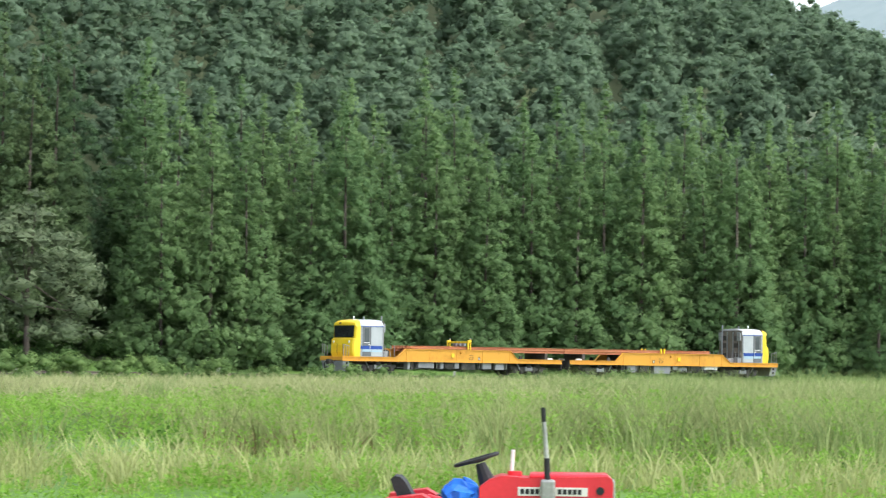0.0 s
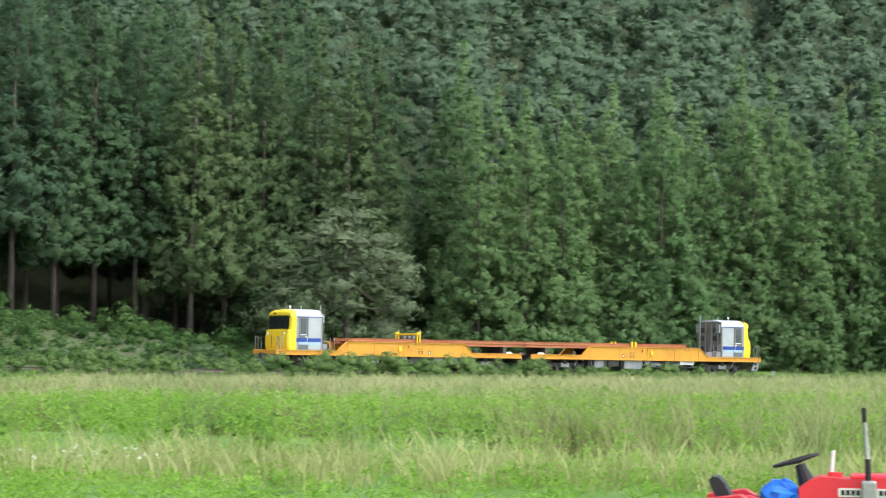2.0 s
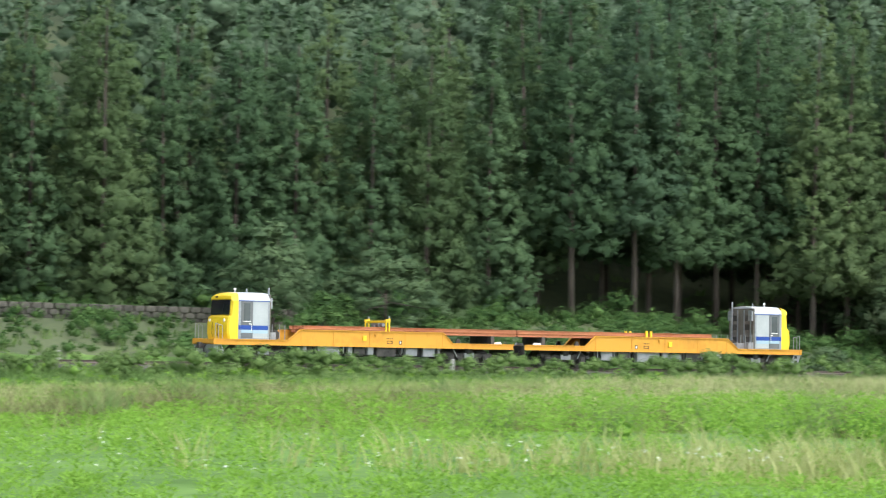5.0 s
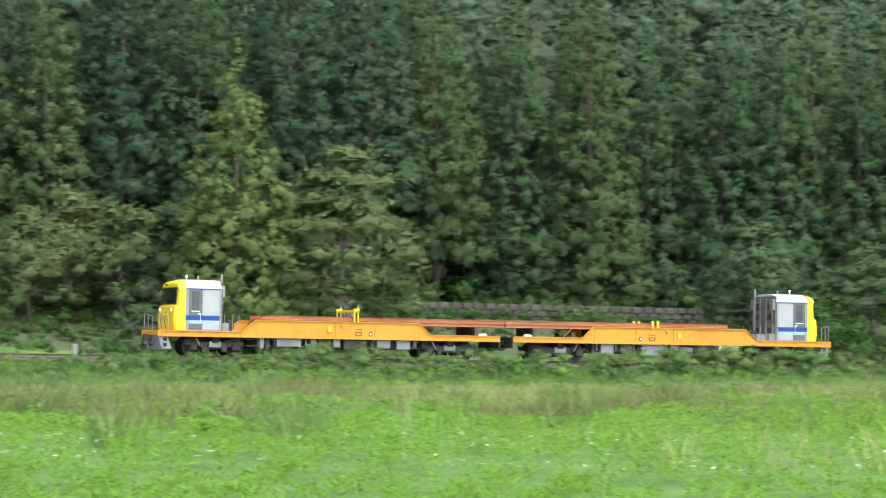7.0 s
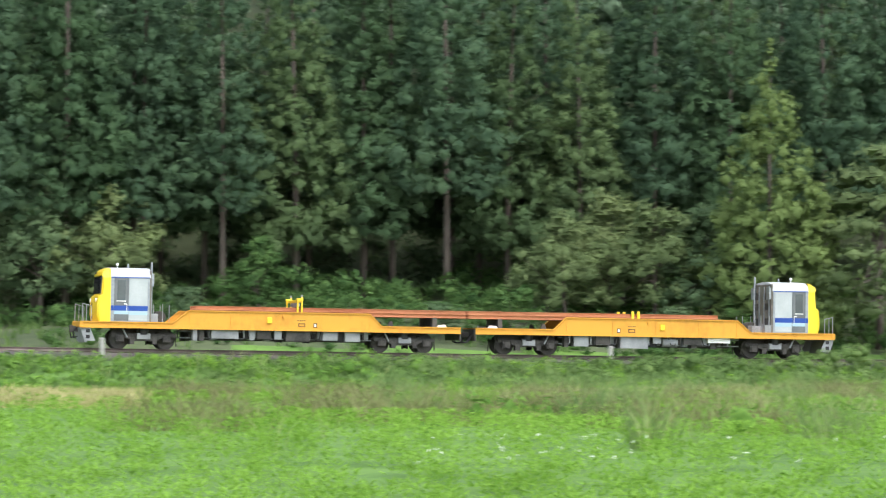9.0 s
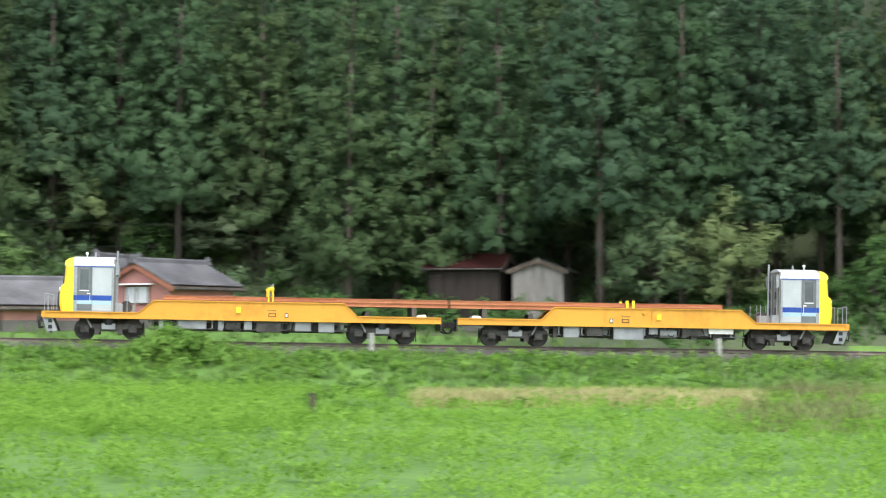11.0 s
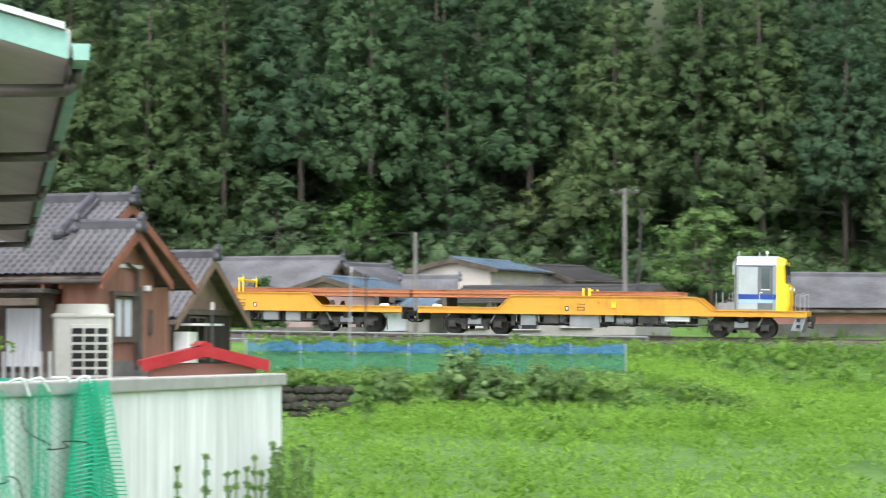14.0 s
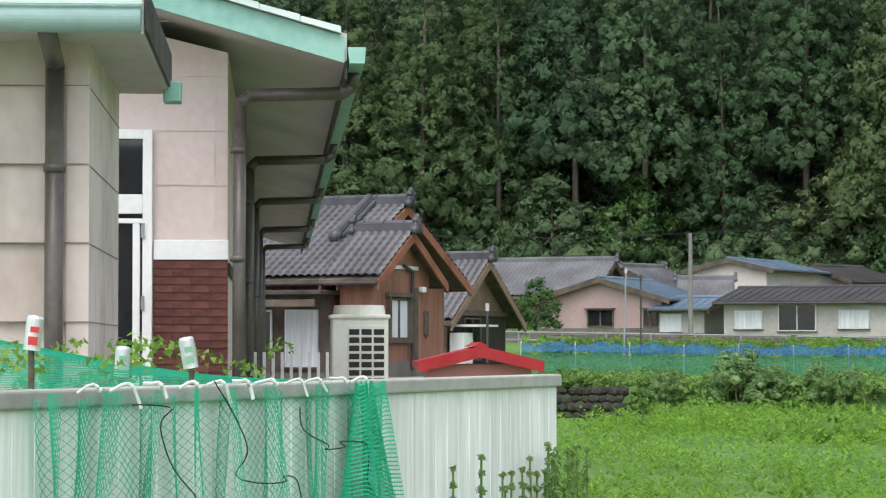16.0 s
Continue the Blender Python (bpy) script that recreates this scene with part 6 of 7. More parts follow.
def build_wall():
    w = thing("boundary_wall", "white streaked board-marked concrete garden wall", "wall", WM)
    part("wall_body", box(B(), 0, WLEN, -0.06, 0.06, -0.3, 1.77), WALLW, w)
    for x in np.arange(0.05, WLEN, 0.16):
        part("board_rib", box(B(), x, x + 0.12, -0.063, -0.06, -0.2, 1.76), WALLW, w)
    part("coping", box(B(), -0.05, WLEN + 0.03, -0.085, 0.085, 1.77, 1.84, 0.01), CONC, w, "grey concrete coping")


build_wall()


def strands(surface, us, vs, width):
    """A net: thin ribbons along two families of lines on a surface (u, v) -> place."""
    vsl, fsl = [], []
    def ribbon(pts, along):
        b = len(vsl)
        for p in pts:
            o = Vector((0, 0, width)) if along else Vector((width, 0, 0))
            vsl.append(p - o)
            vsl.append(p + o)
        for i in range(len(pts) - 1):
            fsl.append((b + 2 * i, b + 2 * i + 2, b + 2 * i + 3, b + 2 * i + 1))
    fine_u = np.linspace(us[0], us[-1], max(2, int((us[-1] - us[0]) / 0.03)))
    fine_v = np.linspace(vs[0], vs[-1], max(2, int(abs(vs[-1] - vs[0]) / 0.06)))
    for v in vs:
        ribbon([surface(u, v) for u in fine_u], True)
    for u in us:
        ribbon([surface(u, v) for v in fine_v], False)
    return [tuple(v) for v in vsl], fsl


def diamonds(surface, us, vs, swing, width):
    """A knotted net: zigzag strands that meet their neighbours at every second knot."""
    vsl, fsl = [], []
    for i, u in enumerate(us):
        b = len(vsl)
        for j, v in enumerate(vs):
            p = surface(u + (swing if (i + j) % 2 else -swing), v)
            vsl += [(p.x - width, p.y, p.z), (p.x + width, p.y, p.z)]
        fsl += [(b + 2 * j, b + 2 * j + 1, b + 2 * j + 3, b + 2 * j + 2) for j in range(len(vs) - 1)]
    return vsl, fsl


def build_net():
    net = thing("garden_net", "green plastic garden net draped over the white wall", "net", WM)
    x0, x1 = 2.85, 6.0
    def hang(u, v):
        k = (1.83 - v)
        return Vector((u + 0.05 * math.sin(2 * math.pi * u / 0.42 + 1.2 * math.sin(3 * u) + 1.6 * k) + 0.045 * math.sin(2 * math.pi * (u - 3.25) / 0.255) * max(0.0, 1 - k) + 0.05 * math.sin(v * 3 + u) * k + 0.25 * k * max(0, (u - 5.4)), -0.13 - 0.035 * math.sin(u * 11 + 1.5 * math.sin(v * 2)) * (0.3 + k) + 0.02 * math.sin(u * 29), v - 0.03 * abs(math.sin(u * 4.6))))
    v, f = diamonds(hang, np.arange(x0, x1, 0.021), np.arange(1.83, 0.62, -0.02), 0.0105, 0.0036)
    raw("net_front", v, f, NET, net)
    def fold(u, v):
        k = 1.83 - v
        return Vector((u + 0.2 * k * math.sin(u * 2.9 + 0.6), -0.17 - 0.05 * math.sin(u * 16 + v) * (0.4 + k), v))
    v, f = diamonds(fold, np.array([u for u in np.arange(x0, x1, 0.008) if u > 5.75 or u < 2.97 or math.sin(u * 16.0 + 2.2 * math.sin(u * 3.1)) > 0.72]), np.arange(1.83, 0.62, -0.02), 0.004, 0.0026)
    raw("net_fold", v, f, NET, net, "gathered second layer of net")
    def bunch(u, v):
        k = 1.83 - v
        return Vector((5.72 + (u - 5.72) * (0.5 + 0.75 * min(1.0, k * 1.4)) + 0.1 * k + 0.03 * math.sin(v * 5 + u * 9), -0.2 - 0.07 * math.sin(u * 30 + v * 2) * (0.3 + k), v + 0.012 * math.sin(u * 60)))
    v, f = strands(bunch, np.arange(5.45, 6.02, 0.0075), np.arange(1.83, 0.62, -0.02), 0.0032)
    raw("gathered_net", v, f, NET, net, "dense bunched end of the net")
    def over(u, v):
        return Vector((u, 0.1 + v * 1.1, 1.84 + v * 0.30 * (1 - 0.75 * ss(3.0, 5.6, u)) - 0.06 * math.sin((u - x0) * 2.4) * v))
    v, f = strands(over, np.arange(2.2, 5.9, 0.026), np.arange(0.0, 1.0, 0.03), 0.0022)
    raw("net_top", v, f, NET, net)
    g = random.Random(4)
    for i in range(11):
        u = 3.25 + i * 0.255 + g.uniform(-0.05, 0.05)
        end = (u + g.uniform(0.03, 0.07), -0.165, 1.8 - g.uniform(0, 0.05)) if i % 3 else (u + g.uniform(0.06, 0.11), -0.14, 1.84)
        bm = hose(B(), [(u - g.uniform(0.05, 0.1), -0.11, 1.845 + g.uniform(-0.025, 0.012)), (u - 0.035, -0.135, 1.853), (u - 0.012, -0.15, 1.858), (u, -0.162, 1.848), (u + 0.016, -0.15, 1.838), (u + 0.03, -0.155, 1.832), end], 0.006 + 0.004 * g.random(), 6, 0.6)
        part("cloth_tie", bm, WHITE, net, "knotted white cloth tie")
    for k, s in enumerate((0.4, 1.1, 2.0)):
        pts = [hang(3.0 + s + 0.1 * i + 0.07 * math.sin(i * 0.9 + k * 2), 1.78 - 0.055 * i + 0.09 * math.sin(i * 0.75 + k * 1.7)) + Vector((0, -0.09, 0)) for i in np.arange(0, 13, 0.3)]
        bm = hose(B(), pts, 0.003, 5)
        part("cord", bm, BLACK, net)
    return net


build_net()
CANM = ramp_mat("printed_aluminium_can", (0.55, 0.57, 0.56), (0.75, 0.77, 0.76), rough=0.35, metal=0.5, scale=6, fine=30)
CANR = ramp_mat("red_can_print", (0.45, 0.03, 0.03), (0.6, 0.06, 0.05), rough=0.4)
CANG = ramp_mat("green_can_print", (0.15, 0.32, 0.22), (0.25, 0.45, 0.33), rough=0.4)


def can(az, d, z, tilt, print_mat, label):
    p = spot(az, d)
    m = pose(p.x, p.y, z, 0, 0, az) @ pose(0, 0, 0, 0, tilt, 0)
    c = thing("drink_can", label, "can", m, group="cans on the net stakes")
    bm = tube(B(), (0, 0, 0.01), (0, 0, 0.13), 0.033, 18)
    tube(bm, (0, 0, 0.13), (0, 0, 0.142), 0.033, 18, 0.026)
    part("can_body", bm, CANM, c)
    bm = B()
    box(bm, -0.018, 0.018, -0.0345, -0.02, 0.03, 0.062)
    part("printed_band", bm, print_mat, c)
    bm = B()
    box(bm, -0.014, 0.02, -0.0345, -0.02, 0.078, 0.1)
    part("printed_patch", bm, print_mat, c)
    st = thing("net_stake", "thin wooden stake that holds up the net", "stake", pose(p.x, p.y, 0, 0, 0, 0), group="net stakes")
    part("stake", tube(B(), (0, 0, 0.9), (0, 0, z + 0.02), 0.012, 8), TIMBER, st)


can(93.2, 9.9, 1.976, 6, CANR, "empty silver and red drink can upturned on a stake")
can(89.7, 10.8, 1.90, -10, CANG, "empty silver and green drink can upturned on a stake")
can(91.25, 11.2, 1.86, 4, CANG, "small drink can upturned on a stake behind the net")

# ---- yard things behind the wall ----
REDP = ramp_mat("faded_red_paint", (0.28, 0.012, 0.016), (0.42, 0.03, 0.034), rough=0.55, scale=3, fine=20)
BEIGE = ramp_mat("yellowed_enamel", (0.64, 0.63, 0.56), (0.8, 0.79, 0.73), rough=0.5, scale=2, fine=14)


def build_yard():
    p = spot(86.0, 30)
    ac = thing("heat_pump", "yellowed square outdoor heat pump with round slots", "heat pump", pose(p.x, p.y, 1.15, 0, 0, 86.0 + 2))
    part("casing", box(B(), -0.33, 0.33, -0.28, 0.28, 0.12, 1.2, 0.03), BEIGE, ac)
    part("top_ring", tube(B(), (0, 0, 1.2), (0, 0, 1.33), 0.31, 32, 0.29), BEIGE, ac)
    part("top_plate", box(B(), -0.35, 0.35, -0.3, 0.3, 1.17, 1.22, 0.015), BEIGE, ac)
    part("grille_panel", box(B(), -0.14, 0.3, -0.286, -0.27, 0.2, 1.1, 0.01), BEIGE, ac)
    for i in range(3):
        for j in range(9):
            part("slot", box(B(), -0.125 + i * 0.142, -0.005 + i * 0.142, -0.294, -0.28, 0.235 + j * 0.094, 0.3 + j * 0.094, 0.006), BLACK, ac)
    for x in (-0.25, 0.25):
        part("foot", box(B(), x - 0.05, x + 0.05, -0.25, 0.25, -0.1, 0.12), CONC, ac)
    p = spot(83.4, 19.5)
    d = thing("red_roofed_kennel", "small kennel with a bright red gabled roof", "kennel", pose(p.x, p.y, 0.9, 0, 0, 83.4 + 4))
    part("box", box(B(), -0.38, 0.38, -0.4, 0.4, 0, 0.97), PINK, d)
    for s in (-1, 1):
        part("roof_board", prism(B(), [(0, 1.05), (s * 0.46, 0.95), (s * 0.46, 0.99), (0, 1.1)], -0.5, 0.5), REDP, d)
        part("roof_edge", prism(B(), [(0, 1.02), (s * 0.465, 0.91), (s * 0.465, 0.995), (0, 1.105)], -0.53, -0.5), REDP, d)
    part("ridge_cap", prism(B(), [(-0.06, 1.1), (0.06, 1.1), (0, 1.135)], -0.52, 0.5), REDP, d)
    # white garden fence
    for i in range(9):
        q = spot(88.3 - i * 0.2, 33)
        f = thing("picket", "thin white garden picket", "fence", pose(q.x, q.y, 0, 0, 0, 87), group="pickets")
        part("picket_bar", box(B(), -0.02, 0.02, -0.012, 0.012, 1.0, 1.93), WHITE, f)


build_yard()
GARDENM = leaf_mat("garden_leaves", (0.1, 0.2, 0.035), (0.26, 0.4, 0.08), through=0.4)
# vegetable leaves above the wall and weeds at its foot
g4 = np.random.default_rng(11)
vx = np.array([WM @ Vector((u, 0.35 + 0.8 * g4.random(), 1.78 + 0.22 * g4.random())) for u in g4.uniform(3.0, 6.4, 46)])
vv, vf = leaf_cloud(vx, np.full(len(vx), 0.085), 22, 0.034, g=g4, aspect=0.8)
tagged(raw("garden_leaves", vv, vf, GARDENM), "leafy garden vegetables growing behind the wall", "plants", kind="stuff")


def build_foot_weeds():
    us = np.concatenate([g4.uniform(6.9, 8.85, 34), g4.uniform(8.0, 9.0, 34)])
    pts, ra, stems = [], [], B()
    for u in us:
        h = 0.7 + 0.75 * g4.random()
        ln, lo = 0.25 * g4.normal(), 0.12 + 0.2 * g4.random()
        for k in np.linspace(0.1, 1, 16):
            pts.append(WM @ Vector((u + ln * k * 0.4, -lo, h * k)))
            ra.append(0.075 * (1.2 - k))
        hose(stems, [WM @ Vector((u + ln * k * 0.4, -lo, h * k)) for k in np.linspace(0, 1, 6)], 0.006, 4)
    tagged(part("weed_stems", stems, WEEDDARK), "thin upright stems of the weeds against the wall", "weeds", kind="stuff")
    v, f = leaf_cloud(np.array(pts), np.array(ra), 22, 0.036, g=g4, aspect=0.3)
    tagged(raw("foot_weeds", v, f, WEEDDARK), "tall thin weeds growing against the wall", "weeds", kind="stuff")


WEEDDARK = leaf_mat("mugwort_leaves", (0.09, 0.18, 0.05), (0.24, 0.36, 0.12))
build_foot_weeds()

# ---- poles, wires, fences ----
POLE = ramp_mat("concrete_pole", (0.15, 0.145, 0.135), (0.25, 0.24, 0.22), rough=0.9, scale=1, fine=8)


def utility_pole(az, d, top, arms):
    p = spot(az, d)
    z = gz(p.x, p.y)
    t = thing("utility_pole", "grey concrete utility pole with cross-arms", "utility pole", pose(p.x, p.y, 0, 0, 0, az), group="utility poles")
    part("pole", tube(B(), (0, 0, z - 0.3), (0, 0, top), 0.13, 14, 0.09), POLE, t)
    for k in range(arms):
        arm = part("cross_arm", box(B(), -0.7, 0.7, -0.05, 0.05, top - 0.25 - k * 0.7, top - 0.15 - k * 0.7), DARKST, t)
        for x in (-0.6, -0.2, 0.25, 0.6):
            part("insulator", tube(B(), (x, 0, top - 0.15 - k * 0.7), (x, 0, top - 0.05 - k * 0.7), 0.035, 8), GREYBOX, arm)
    return p, top


pa, ta = utility_pole(74.0, 124, 9.55, 1)
pb, tb = utility_pole(78.65, 122, 7.35, 0)
pc, tc_ = utility_pole(61.0, 160, 9.5, 1)
p = spot(73.75, 124.5)
st = thing("pole_stay", "dark raking prop beside the utility pole", "pole", pose(p.x, p.y, 0, 0, 0, 74))
part("prop", tube(B(), (0, 0, gz(p.x, p.y) - 0.2), (0.25, 0, 8.6), 0.06, 10), DARKST, st)


def wire(a, b, sag, r=0.009):
    a, b = Vector(a), Vector(b)
    bm = B()
    pts = [a.lerp(b, i / 12) - Vector((0, 0, sag * 4 * (i / 12) * (1 - i / 12))) for i in range(13)]
    ring = []
    for p in pts:
        ring.append([bm.verts.new((p.x, p.y + r * math.cos(k * 2.1), p.z + r * math.sin(k * 2.1))) for k in range(3)])
    for i, j in zip(ring, ring[1:]):
        for k in range(3):
            bm.faces.new((i[k], i[(k + 1) % 3], j[(k + 1) % 3], j[k]))
    w = thing("overhead_wire", "thin dark overhead wire between poles", "wire", group="overhead wires")
    part("wire", bm, BLACK, w)


for dz, dx in ((0, -0.6), (0, 0.6), (-1.3, 0.0)):
    wire((pa.x, pa.y + dx, ta + dz), (pb.x, pb.y + dx, tb + dz * 0.6), 0.5)
    e = spot(90, 128)
    wire((pb.x, pb.y + dx, tb + dz * 0.6), (e.x, e.y + dx, 8.3 + dz), 0.5)
    wire((pa.x, pa.y + dx, ta + dz), (pc.x, pc.y + dx, tc_ + dz), 0.9)
for az, d, top, lean, name in ((80.15, 104, 5.0, 1.5, "grey railway marker pole leaning slightly"), (79.75, 104.5, 4.75, 0, "dark crossing post with a striped head"), (83.15, 69, 3.0, 0, "thin white-topped garden stake")):
    p = spot(az, d)
    t = thing("marker_post", name, "post", pose(p.x, p.y, 0, 0, lean, az))
    part("post", tube(B(), (0, 0, gz(p.x, p.y) - 0.2), (0, 0, top), 0.036, 8), GREYBOX if lean else DARKST, t)
    part("post_head", box(B(), -0.05, 0.05, -0.04, 0.04, top - 0.05, top + 0.16, 0.01), DARKST if not lean and d > 100 else CONC, t)


def build_guard_fence():
    fence = thing("trackside_fence", "low grey pipe fence along the railway", "fence")
    sx = list(np.arange(84, 200, 2.0))
    for lift in (0.15, 0.5):
        pts = []
        for s in sx:
            x, y = at_line(s, -4.3)
            pts.append((x, y, rail_at(s)[2] - 0.55 + lift))
        bm = B()
        for a, b in zip(pts, pts[1:]):
            tube(bm, a, b, 0.035, 6)
        part("fence_pipe", bm, GREYBOX, fence)
    for s in sx[::1]:
        x, y = at_line(s, -4.3)
        z = rail_at(s)[2]
        part("fence_post", tube(B(), (x, y, z - 1.2), (x, y, z), 0.035, 6), GREYBOX, fence)


build_guard_fence()
for s, q, h in ((17, -4.5, 1.0), (55, -4.4, 1.0), (104, -4.4, 1.1), (-60, -4.5, 0.9), (-28, -4.5, 0.9), (-10, 4.5, 1.0), (-74, -4.5, 0.9), (-92, -4.4, 0.9), (40, -4.5, 1.0)):
    x, y = at_line(s, q)
    t = thing("trackside_post", "short white concrete post beside the railway", "post", pose(x, y, rail_at(s)[2] - 0.9, 4, 3, 0), group="trackside posts")
    part("post", box(B(), -0.08, 0.08, -0.08, 0.08, 0, h + 0.35, 0.015), CONC, t)
for az, d in ((59.8, 68),):
    p = spot(az, d)
    t = thing("field_stake", "weathered wooden stake in the field", "stake", pose(p.x, p.y, gz(p.x, p.y), 3, -4, 0), group="field stakes")
    part("stake", box(B(), -0.05, 0.05, -0.05, 0.05, -0.2, 0.72, 0.01), TIMBER, t)


# ---- blue and green net round the vegetable plot ----
def sheer(name, colour, hole):
    m = ramp_mat(name, tuple(c * 0.7 for c in colour), colour, rough=0.6, scale=0.8, fine=6, bump=0.0)
    n, l = m.node_tree.nodes, m.node_tree.links
    tr, mx = n.new("ShaderNodeBsdfTransparent"), n.new("ShaderNodeMixShader")
    mx.inputs[0].default_value = hole
    l.new(n["Principled BSDF"].outputs[0], mx.inputs[1])
    l.new(tr.outputs[0], mx.inputs[2])
    l.new(mx.outputs[0], n["Material Output"].inputs["Surface"])
    return m


BLUENET = sheer("sheer_blue_net", (0.03, 0.19, 0.56), 0.45)
TEALNET = sheer("sheer_teal_net", (0.02, 0.22, 0.19), 0.4)


def build_retaining_wall():
    """A low dark stone wall along the path at the forest's foot."""
    w = tagged(new("retaining_wall"), "low dark stone retaining wall below the woods", "wall")
    g = random.Random(12)
    s = -32.0
    while s < 14:
        x, y, _, h = rail_at(s)
        for r in range(3):
            px, py = at_line(s + (0.3 if r % 2 else 0), 21 - 0.05 * r)
            bm = box(B(), -0.31, 0.31, -0.2, 0.2, -0.17, 0.17, 0.04)
            for v in bm.verts:
                v.co *= g.uniform(0.93, 1.05)
            ob = part("stone", bm, GREYSTONE, w)
            ob.matrix_basis = pose(px, py, gz(*at_line(s, 20)) + 0.1 + r * 0.34, 0, 0, h)
        s += 0.66


def build_plot_net():
    net = thing("plot_net", "blue and green netting fence round a vegetable plot", "net fence")
    azs = np.arange(74.0, 82.5, 0.15)
    def strip(z0, z1, mat, name, push):
        v = []
        for i, a in enumerate(azs):
            p = spot(a, 71 - push + 0.12 * math.sin(i * 1.7))
            b = gz(*spot(a, 71)[:2])
            sg = 0.05 * math.sin(i * 0.9) + 0.04 * math.sin(i * 2.3)
            v += [(p.x, p.y, b + z0), (p.x, p.y, b + z1 + sg)]
        f = [(2 * i, 2 * i + 2, 2 * i + 3, 2 * i + 1) for i in range(len(azs) - 1)]
        raw(name, v, f, mat, net)
    strip(-0.05, 0.85, TEALNET, "green_net", 0)
    strip(0.86, 1.1, BLUENET, "blue_net", 0.1)
    for a in azs[::8]:
        p = spot(a, 71.15)
        b = gz(p.x, p.y)
        part("net_post", tube(B(), (p.x, p.y, b - 0.1), (p.x, p.y, b + 1.15), 0.02, 6), ALU, net)


build_plot_net()
GREYSTONE = ramp_mat("dull_grey_stone", (0.06, 0.06, 0.048), (0.15, 0.142, 0.118), rough=0.95, scale=2, fine=8, bump=0.5, spread=0.6)
VINEM = leaf_mat("vine_leaves", (0.09, 0.17, 0.04), (0.22, 0.36, 0.09), ragged=9)
STONE = ramp_mat("mossy_field_stone", (0.016, 0.018, 0.012), (0.06, 0.058, 0.045), rough=0.95, scale=2, fine=8, bump=0.5, spread=0.6)


build_retaining_wall()


def build_stone_wall():
    w = tagged(new("stone_wall"), "low mossy dry-stone terrace wall", "wall")
    g = random.Random(9)
    for r in range(5):
        for c in range(12):
            a = 80.15 + c * 0.19 + g.uniform(-0.03, 0.03) + (0.09 if r % 2 else 0)
            p = spot(a, 64.9 + 0.06 * r)
            bm = B()
            bmesh.ops.create_icosphere(bm, subdivisions=1, radius=g.uniform(0.12, 0.19))
            for v in bm.verts:
                v.co = Vector((v.co.x * 1.15, v.co.y, v.co.z * 0.9)) * g.uniform(0.85, 1.12)
            ob = part("stone", bm, STONE, w)
            ob.matrix_basis = pose(p.x, p.y, 0.08 + r * 0.2, g.uniform(-20, 20), g.uniform(-20, 20), a + g.uniform(-20, 20))


build_stone_wall()
ga = np.random.default_rng(31)
vaz, vd = ga.uniform(70.5, 82.2, 1500), 63.0 + 7.6 * ga.random(1500) ** 1.5
vkeep = ~((vaz > 80.0) & (vaz < 82.3) & (vd < 65.4))
vxx, vyy = -vd * np.sin(np.radians(vaz)), vd * np.cos(np.radians(vaz))
vr = ga.uniform(0.14, 0.34, 1500) * (1 + 0.45 * wob(vxx, vyy, 0.9))
vc = np.stack([vxx, vyy, ground_z(vxx, vyy) + vr * 0.4], 1)[vkeep]
vv, vf = leaf_cloud(vc, vr[vkeep], 40, 0.12, up=0.5, g=ga, core=0.6, aspect=0.45)
tagged(raw("terrace_vines", vv, vf, VINEM), "dark green vines over the terrace edge", "vines", kind="stuff")
for az, d, sc in ((77.65, 65.4, 1.05), (76.9, 65.5, 0.7), (75.9, 65.5, 0.75), (75.2, 65.6, 0.6), (79.2, 65.4, 0.6)):
    p = spot(az, d)
    plant("bush", 2, p.x, p.y, sc, az * 31)


# ---- tractor ----
TRED = ramp_mat("bright_tractor_red", (0.62, 0.015, 0.03), (0.78, 0.03, 0.05), rough=0.35, scale=3, fine=25, bump=0.02, spec=0.5, coat=0.3)
TARP = ramp_mat("blue_tarpaulin", (0.01, 0.12, 0.55), (0.03, 0.22, 0.75), rough=0.45, scale=6, fine=18, bump=0.5)
CHROME = ramp_mat("heat_stained_steel", (0.25, 0.25, 0.24), (0.5, 0.49, 0.46), rough=0.4, metal=0.7, scale=6, fine=30)


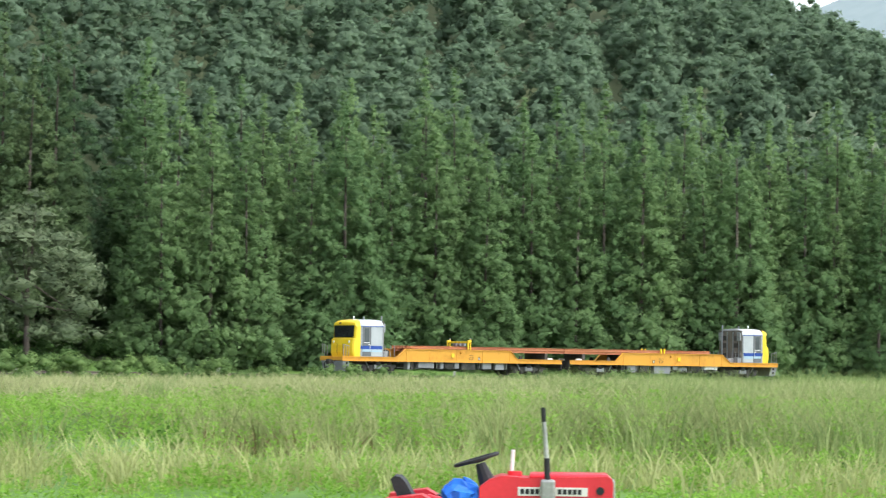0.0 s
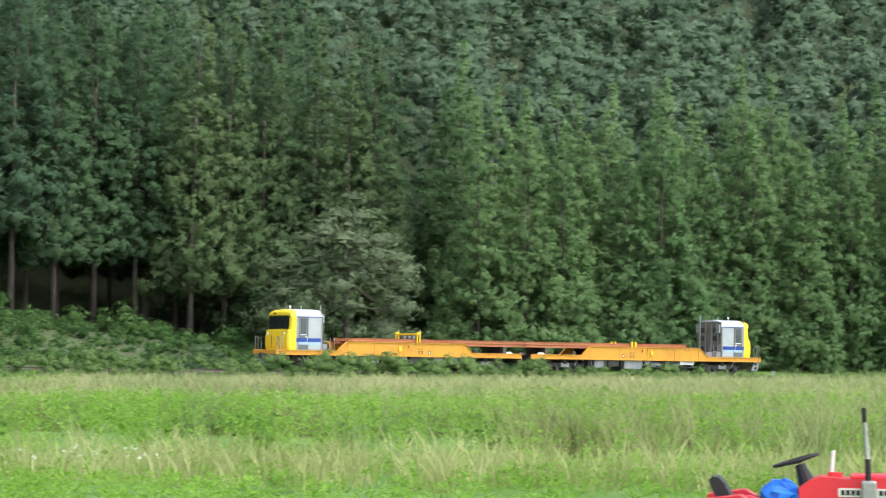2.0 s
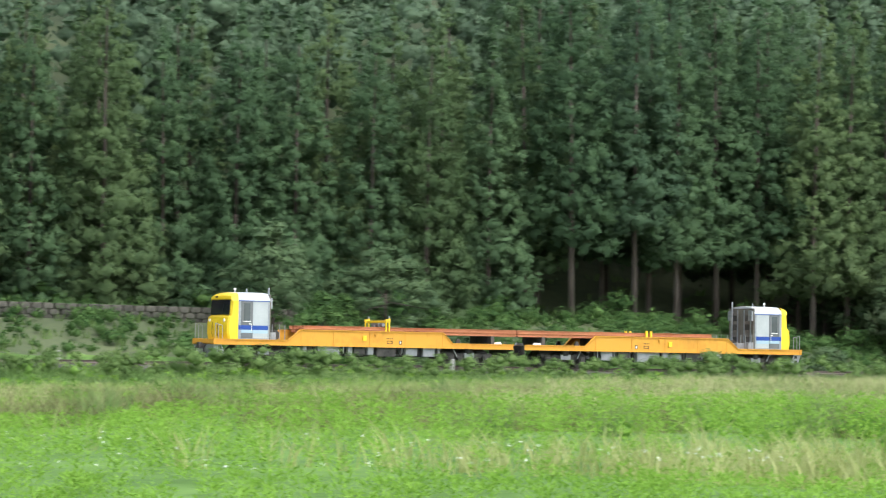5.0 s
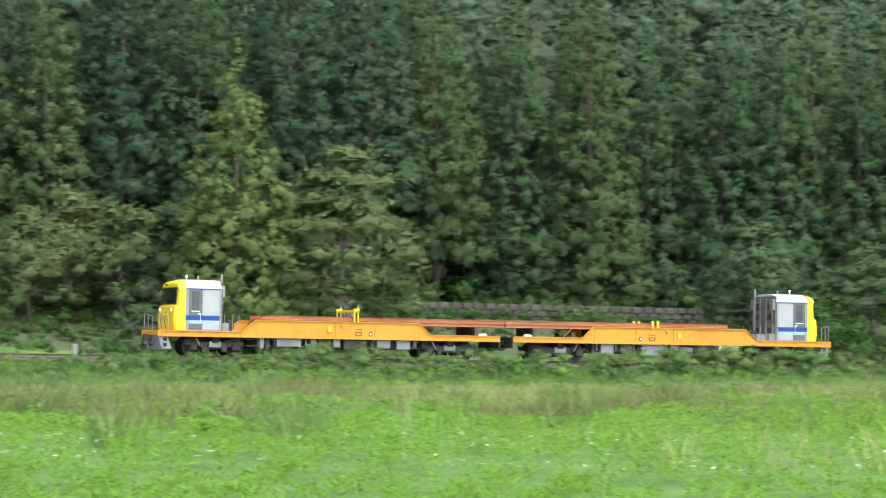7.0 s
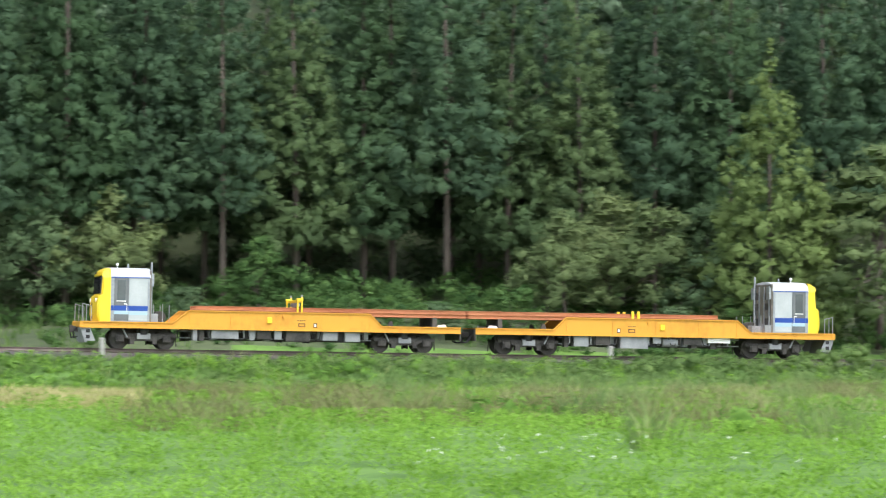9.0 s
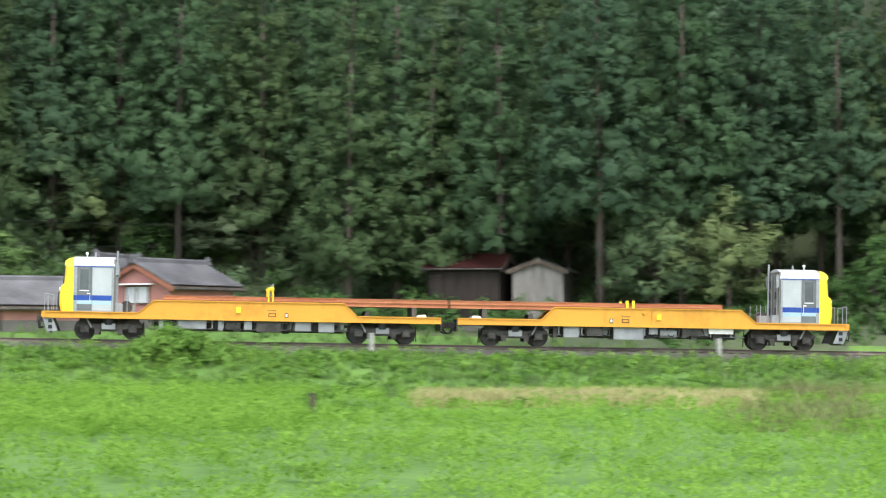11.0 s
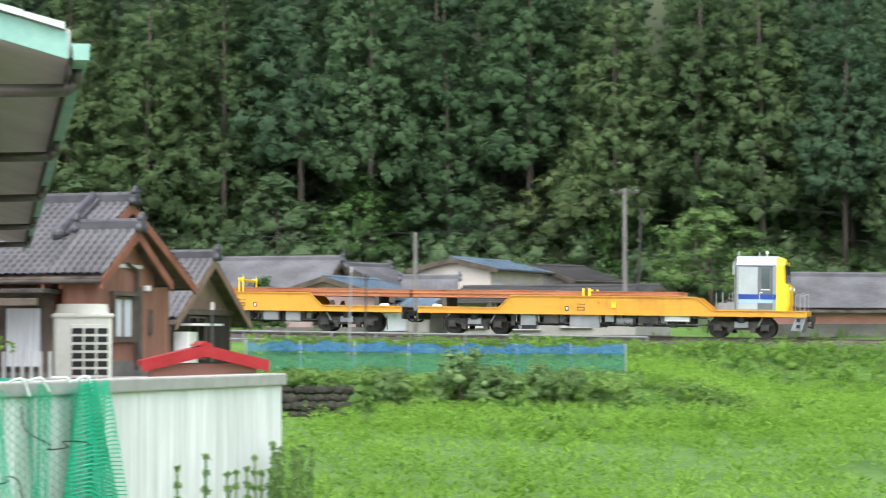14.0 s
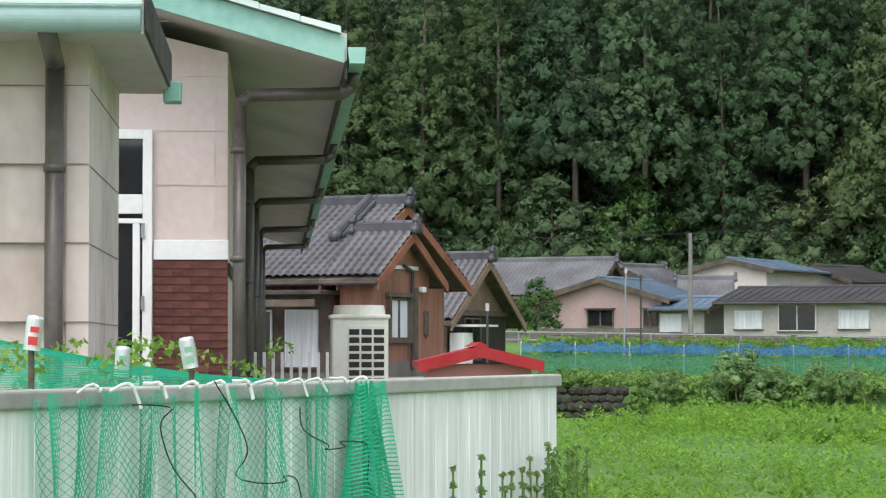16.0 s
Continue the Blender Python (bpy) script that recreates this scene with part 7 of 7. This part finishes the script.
def build_tractor():
    p = spot(-2.3, 21)
    t = thing("tractor", "small red farm tractor with an upright exhaust, parked in the field", "tractor", pose(p.x, p.y, 0.02, 0, 0, -2.3))
    hood = part("hood", prism(B(), [(-0.5, 0.62), (0.56, 0.62), (0.575, 0.94), (0.565, 0.985), (0.53, 1.005), (-0.14, 0.985), (-0.2, 0.995), (-0.33, 1.0), (-0.42, 0.97), (-0.5, 0.91)], -0.24, 0.24), TRED, t, "glossy red hood")
    part("hood_ridge", box(B(), -0.1, 0.54, -0.2, 0.2, 0.975, 1.02, 0.02), TRED, hood)
    part("grille", box(B(), 0.565, 0.59, -0.22, 0.22, 0.62, 0.97, 0.01), CHROME, hood)
    part("badge_plate", box(B(), -0.19, 0.37, -0.247, -0.24, 0.845, 0.915), BEIGE, hood, "cream name plate with dark lettering bars")
    for x0, x1 in ((-0.17, 0.0), (0.13, 0.34)):
        for i in range(int((x1 - x0) / 0.04)):
            part("plate_bar", box(B(), x0 + i * 0.04, x0 + 0.03 + i * 0.04, -0.251, -0.247, 0.86, 0.9), BLACK, hood)
    part("round_badge", tube(B(), (0.47, -0.238, 0.89), (0.47, -0.25, 0.89), 0.033, 20), BLACK, hood)
    part("filler_cap", tube(B(), (-0.22, 0, 0.98), (-0.22, 0, 1.03), 0.06, 14), TRED, hood)
    ex = tagged(new("exhaust"), "upright exhaust pipe with a heat guard")
    ex.parent = t
    part("muffler_guard", box(B(), -0.01, 0.11, -0.33, -0.25, 0.6, 0.98, 0.02), CHROME, ex)
    part("exhaust_elbow", tube(B(), (0.045, -0.29, 0.97), (0.04, -0.29, 1.15), 0.024, 10), BLACK, ex)
    part("exhaust_pipe", tube(B(), (0.04, -0.29, 1.12), (0.012, -0.29, 1.46), 0.02, 12, 0.018), CHROME, ex)
    part("exhaust_tip", tube(B(), (0.013, -0.29, 1.44), (0.006, -0.29, 1.555), 0.019, 12, 0.02), BLACK, ex)
    part("lever", tube(B(), (-0.25, 0.1, 0.95), (-0.235, 0.1, 1.2), 0.016, 8), WHITE, t)
    st = tagged(new("steering"), "black steering wheel on a raked column")
    st.parent = t
    part("column", tube(B(), (-0.42, 0, 0.88), (-0.5, 0, 1.09), 0.085, 10, 0.04), BLACK, st)
    bm = B()
    m = pose(-0.53, 0, 1.12, 0, -17, 0)
    ring = [m @ Vector((0.18 * math.cos(a), 0.18 * math.sin(a), 0)) for a in np.linspace(0, 2 * math.pi, 25)]
    pipe(bm, ring, 0.015, 6)
    for a in (0, 2.1, 4.2):
        tube(bm, m @ Vector((0, 0, -0.02)), m @ Vector((0.18 * math.cos(a), 0.18 * math.sin(a), 0)), 0.012, 6)
    part("steering_wheel", bm, BLACK, st)
    seat = part("seat", box(B(), -1.1, -0.8, -0.2, 0.2, 0.64, 0.72, 0.03), BLACK, t, "black moulded seat")
    part("seat_back", prism(B(), [(-0.99, 0.68), (-1.02, 0.8), (-1.1, 0.94), (-1.14, 0.98), (-1.19, 0.985), (-1.22, 0.96), (-1.2, 0.9), (-1.14, 0.78), (-1.1, 0.66)], -0.19, 0.19), BLACK, seat)
    bm = pipe(B(), [(-1.02, -0.25, 0.66), (-1.0, -0.25, 0.79), (-0.9, -0.25, 0.83), (-0.8, -0.25, 0.8), (-0.74, -0.25, 0.72), (-0.88, -0.25, 0.75), (-1.0, -0.25, 0.74)], 0.02, 8)
    part("seat_rail", bm, TRED, t)
    for s in (-1, 1):
        part("fender", prism(B(), [(-1.35, 0.6), (-1.25, 0.82), (-0.95, 0.86), (-0.7, 0.72), (-0.7, 0.66), (-0.95, 0.8), (-1.22, 0.76), (-1.3, 0.58)], s * 0.3, s * 0.58), TRED, t)
        for x, r, w in ((-1.0, 0.42, 0.2), (0.35, 0.27, 0.13)):
            wl_ = tagged(new("wheel"), "ribbed black tractor wheel")
            wl_.parent = t
            yo = s * 0.45
            bm = tube(B(), (x, yo - w / 2, r), (x, yo + w / 2, r), r * 0.92, 24)
            for k in range(16):
                box(bm, r * 0.88, r, -w / 2, w / 2, -0.02, 0.02, 0, pose(x, yo, r, 0, k * 22.5, 0))
            part("tyre", bm, BLACK, wl_)
            part("rim", tube(B(), (x, yo - w / 2 - 0.005, r), (x, yo + w / 2 + 0.005, r), r * 0.55, 18), BEIGE, wl_)
    part("chassis", box(B(), -1.1, 0.5, -0.14, 0.14, 0.32, 0.64, 0.03), DARKST, t)
    g = random.Random(2)
    bm = B()
    bmesh.ops.create_icosphere(bm, subdivisions=3, radius=0.2, matrix=Matrix.Translation((-0.65, -0.1, 0.82)) @ Matrix.Diagonal((0.8, 0.7, 0.75, 1)))
    for v in bm.verts:
        v.co += Vector((g.uniform(-1, 1), g.uniform(-1, 1), g.uniform(-1, 1))) * 0.025
    c = tagged(part("crumpled_tarp", bm, TARP), "crumpled blue tarpaulin lying on the tractor's floor", "tarpaulin")
    c.matrix_basis = pose(p.x, p.y, 0.02, 0, 0, -2.3)


build_tractor()


motions()
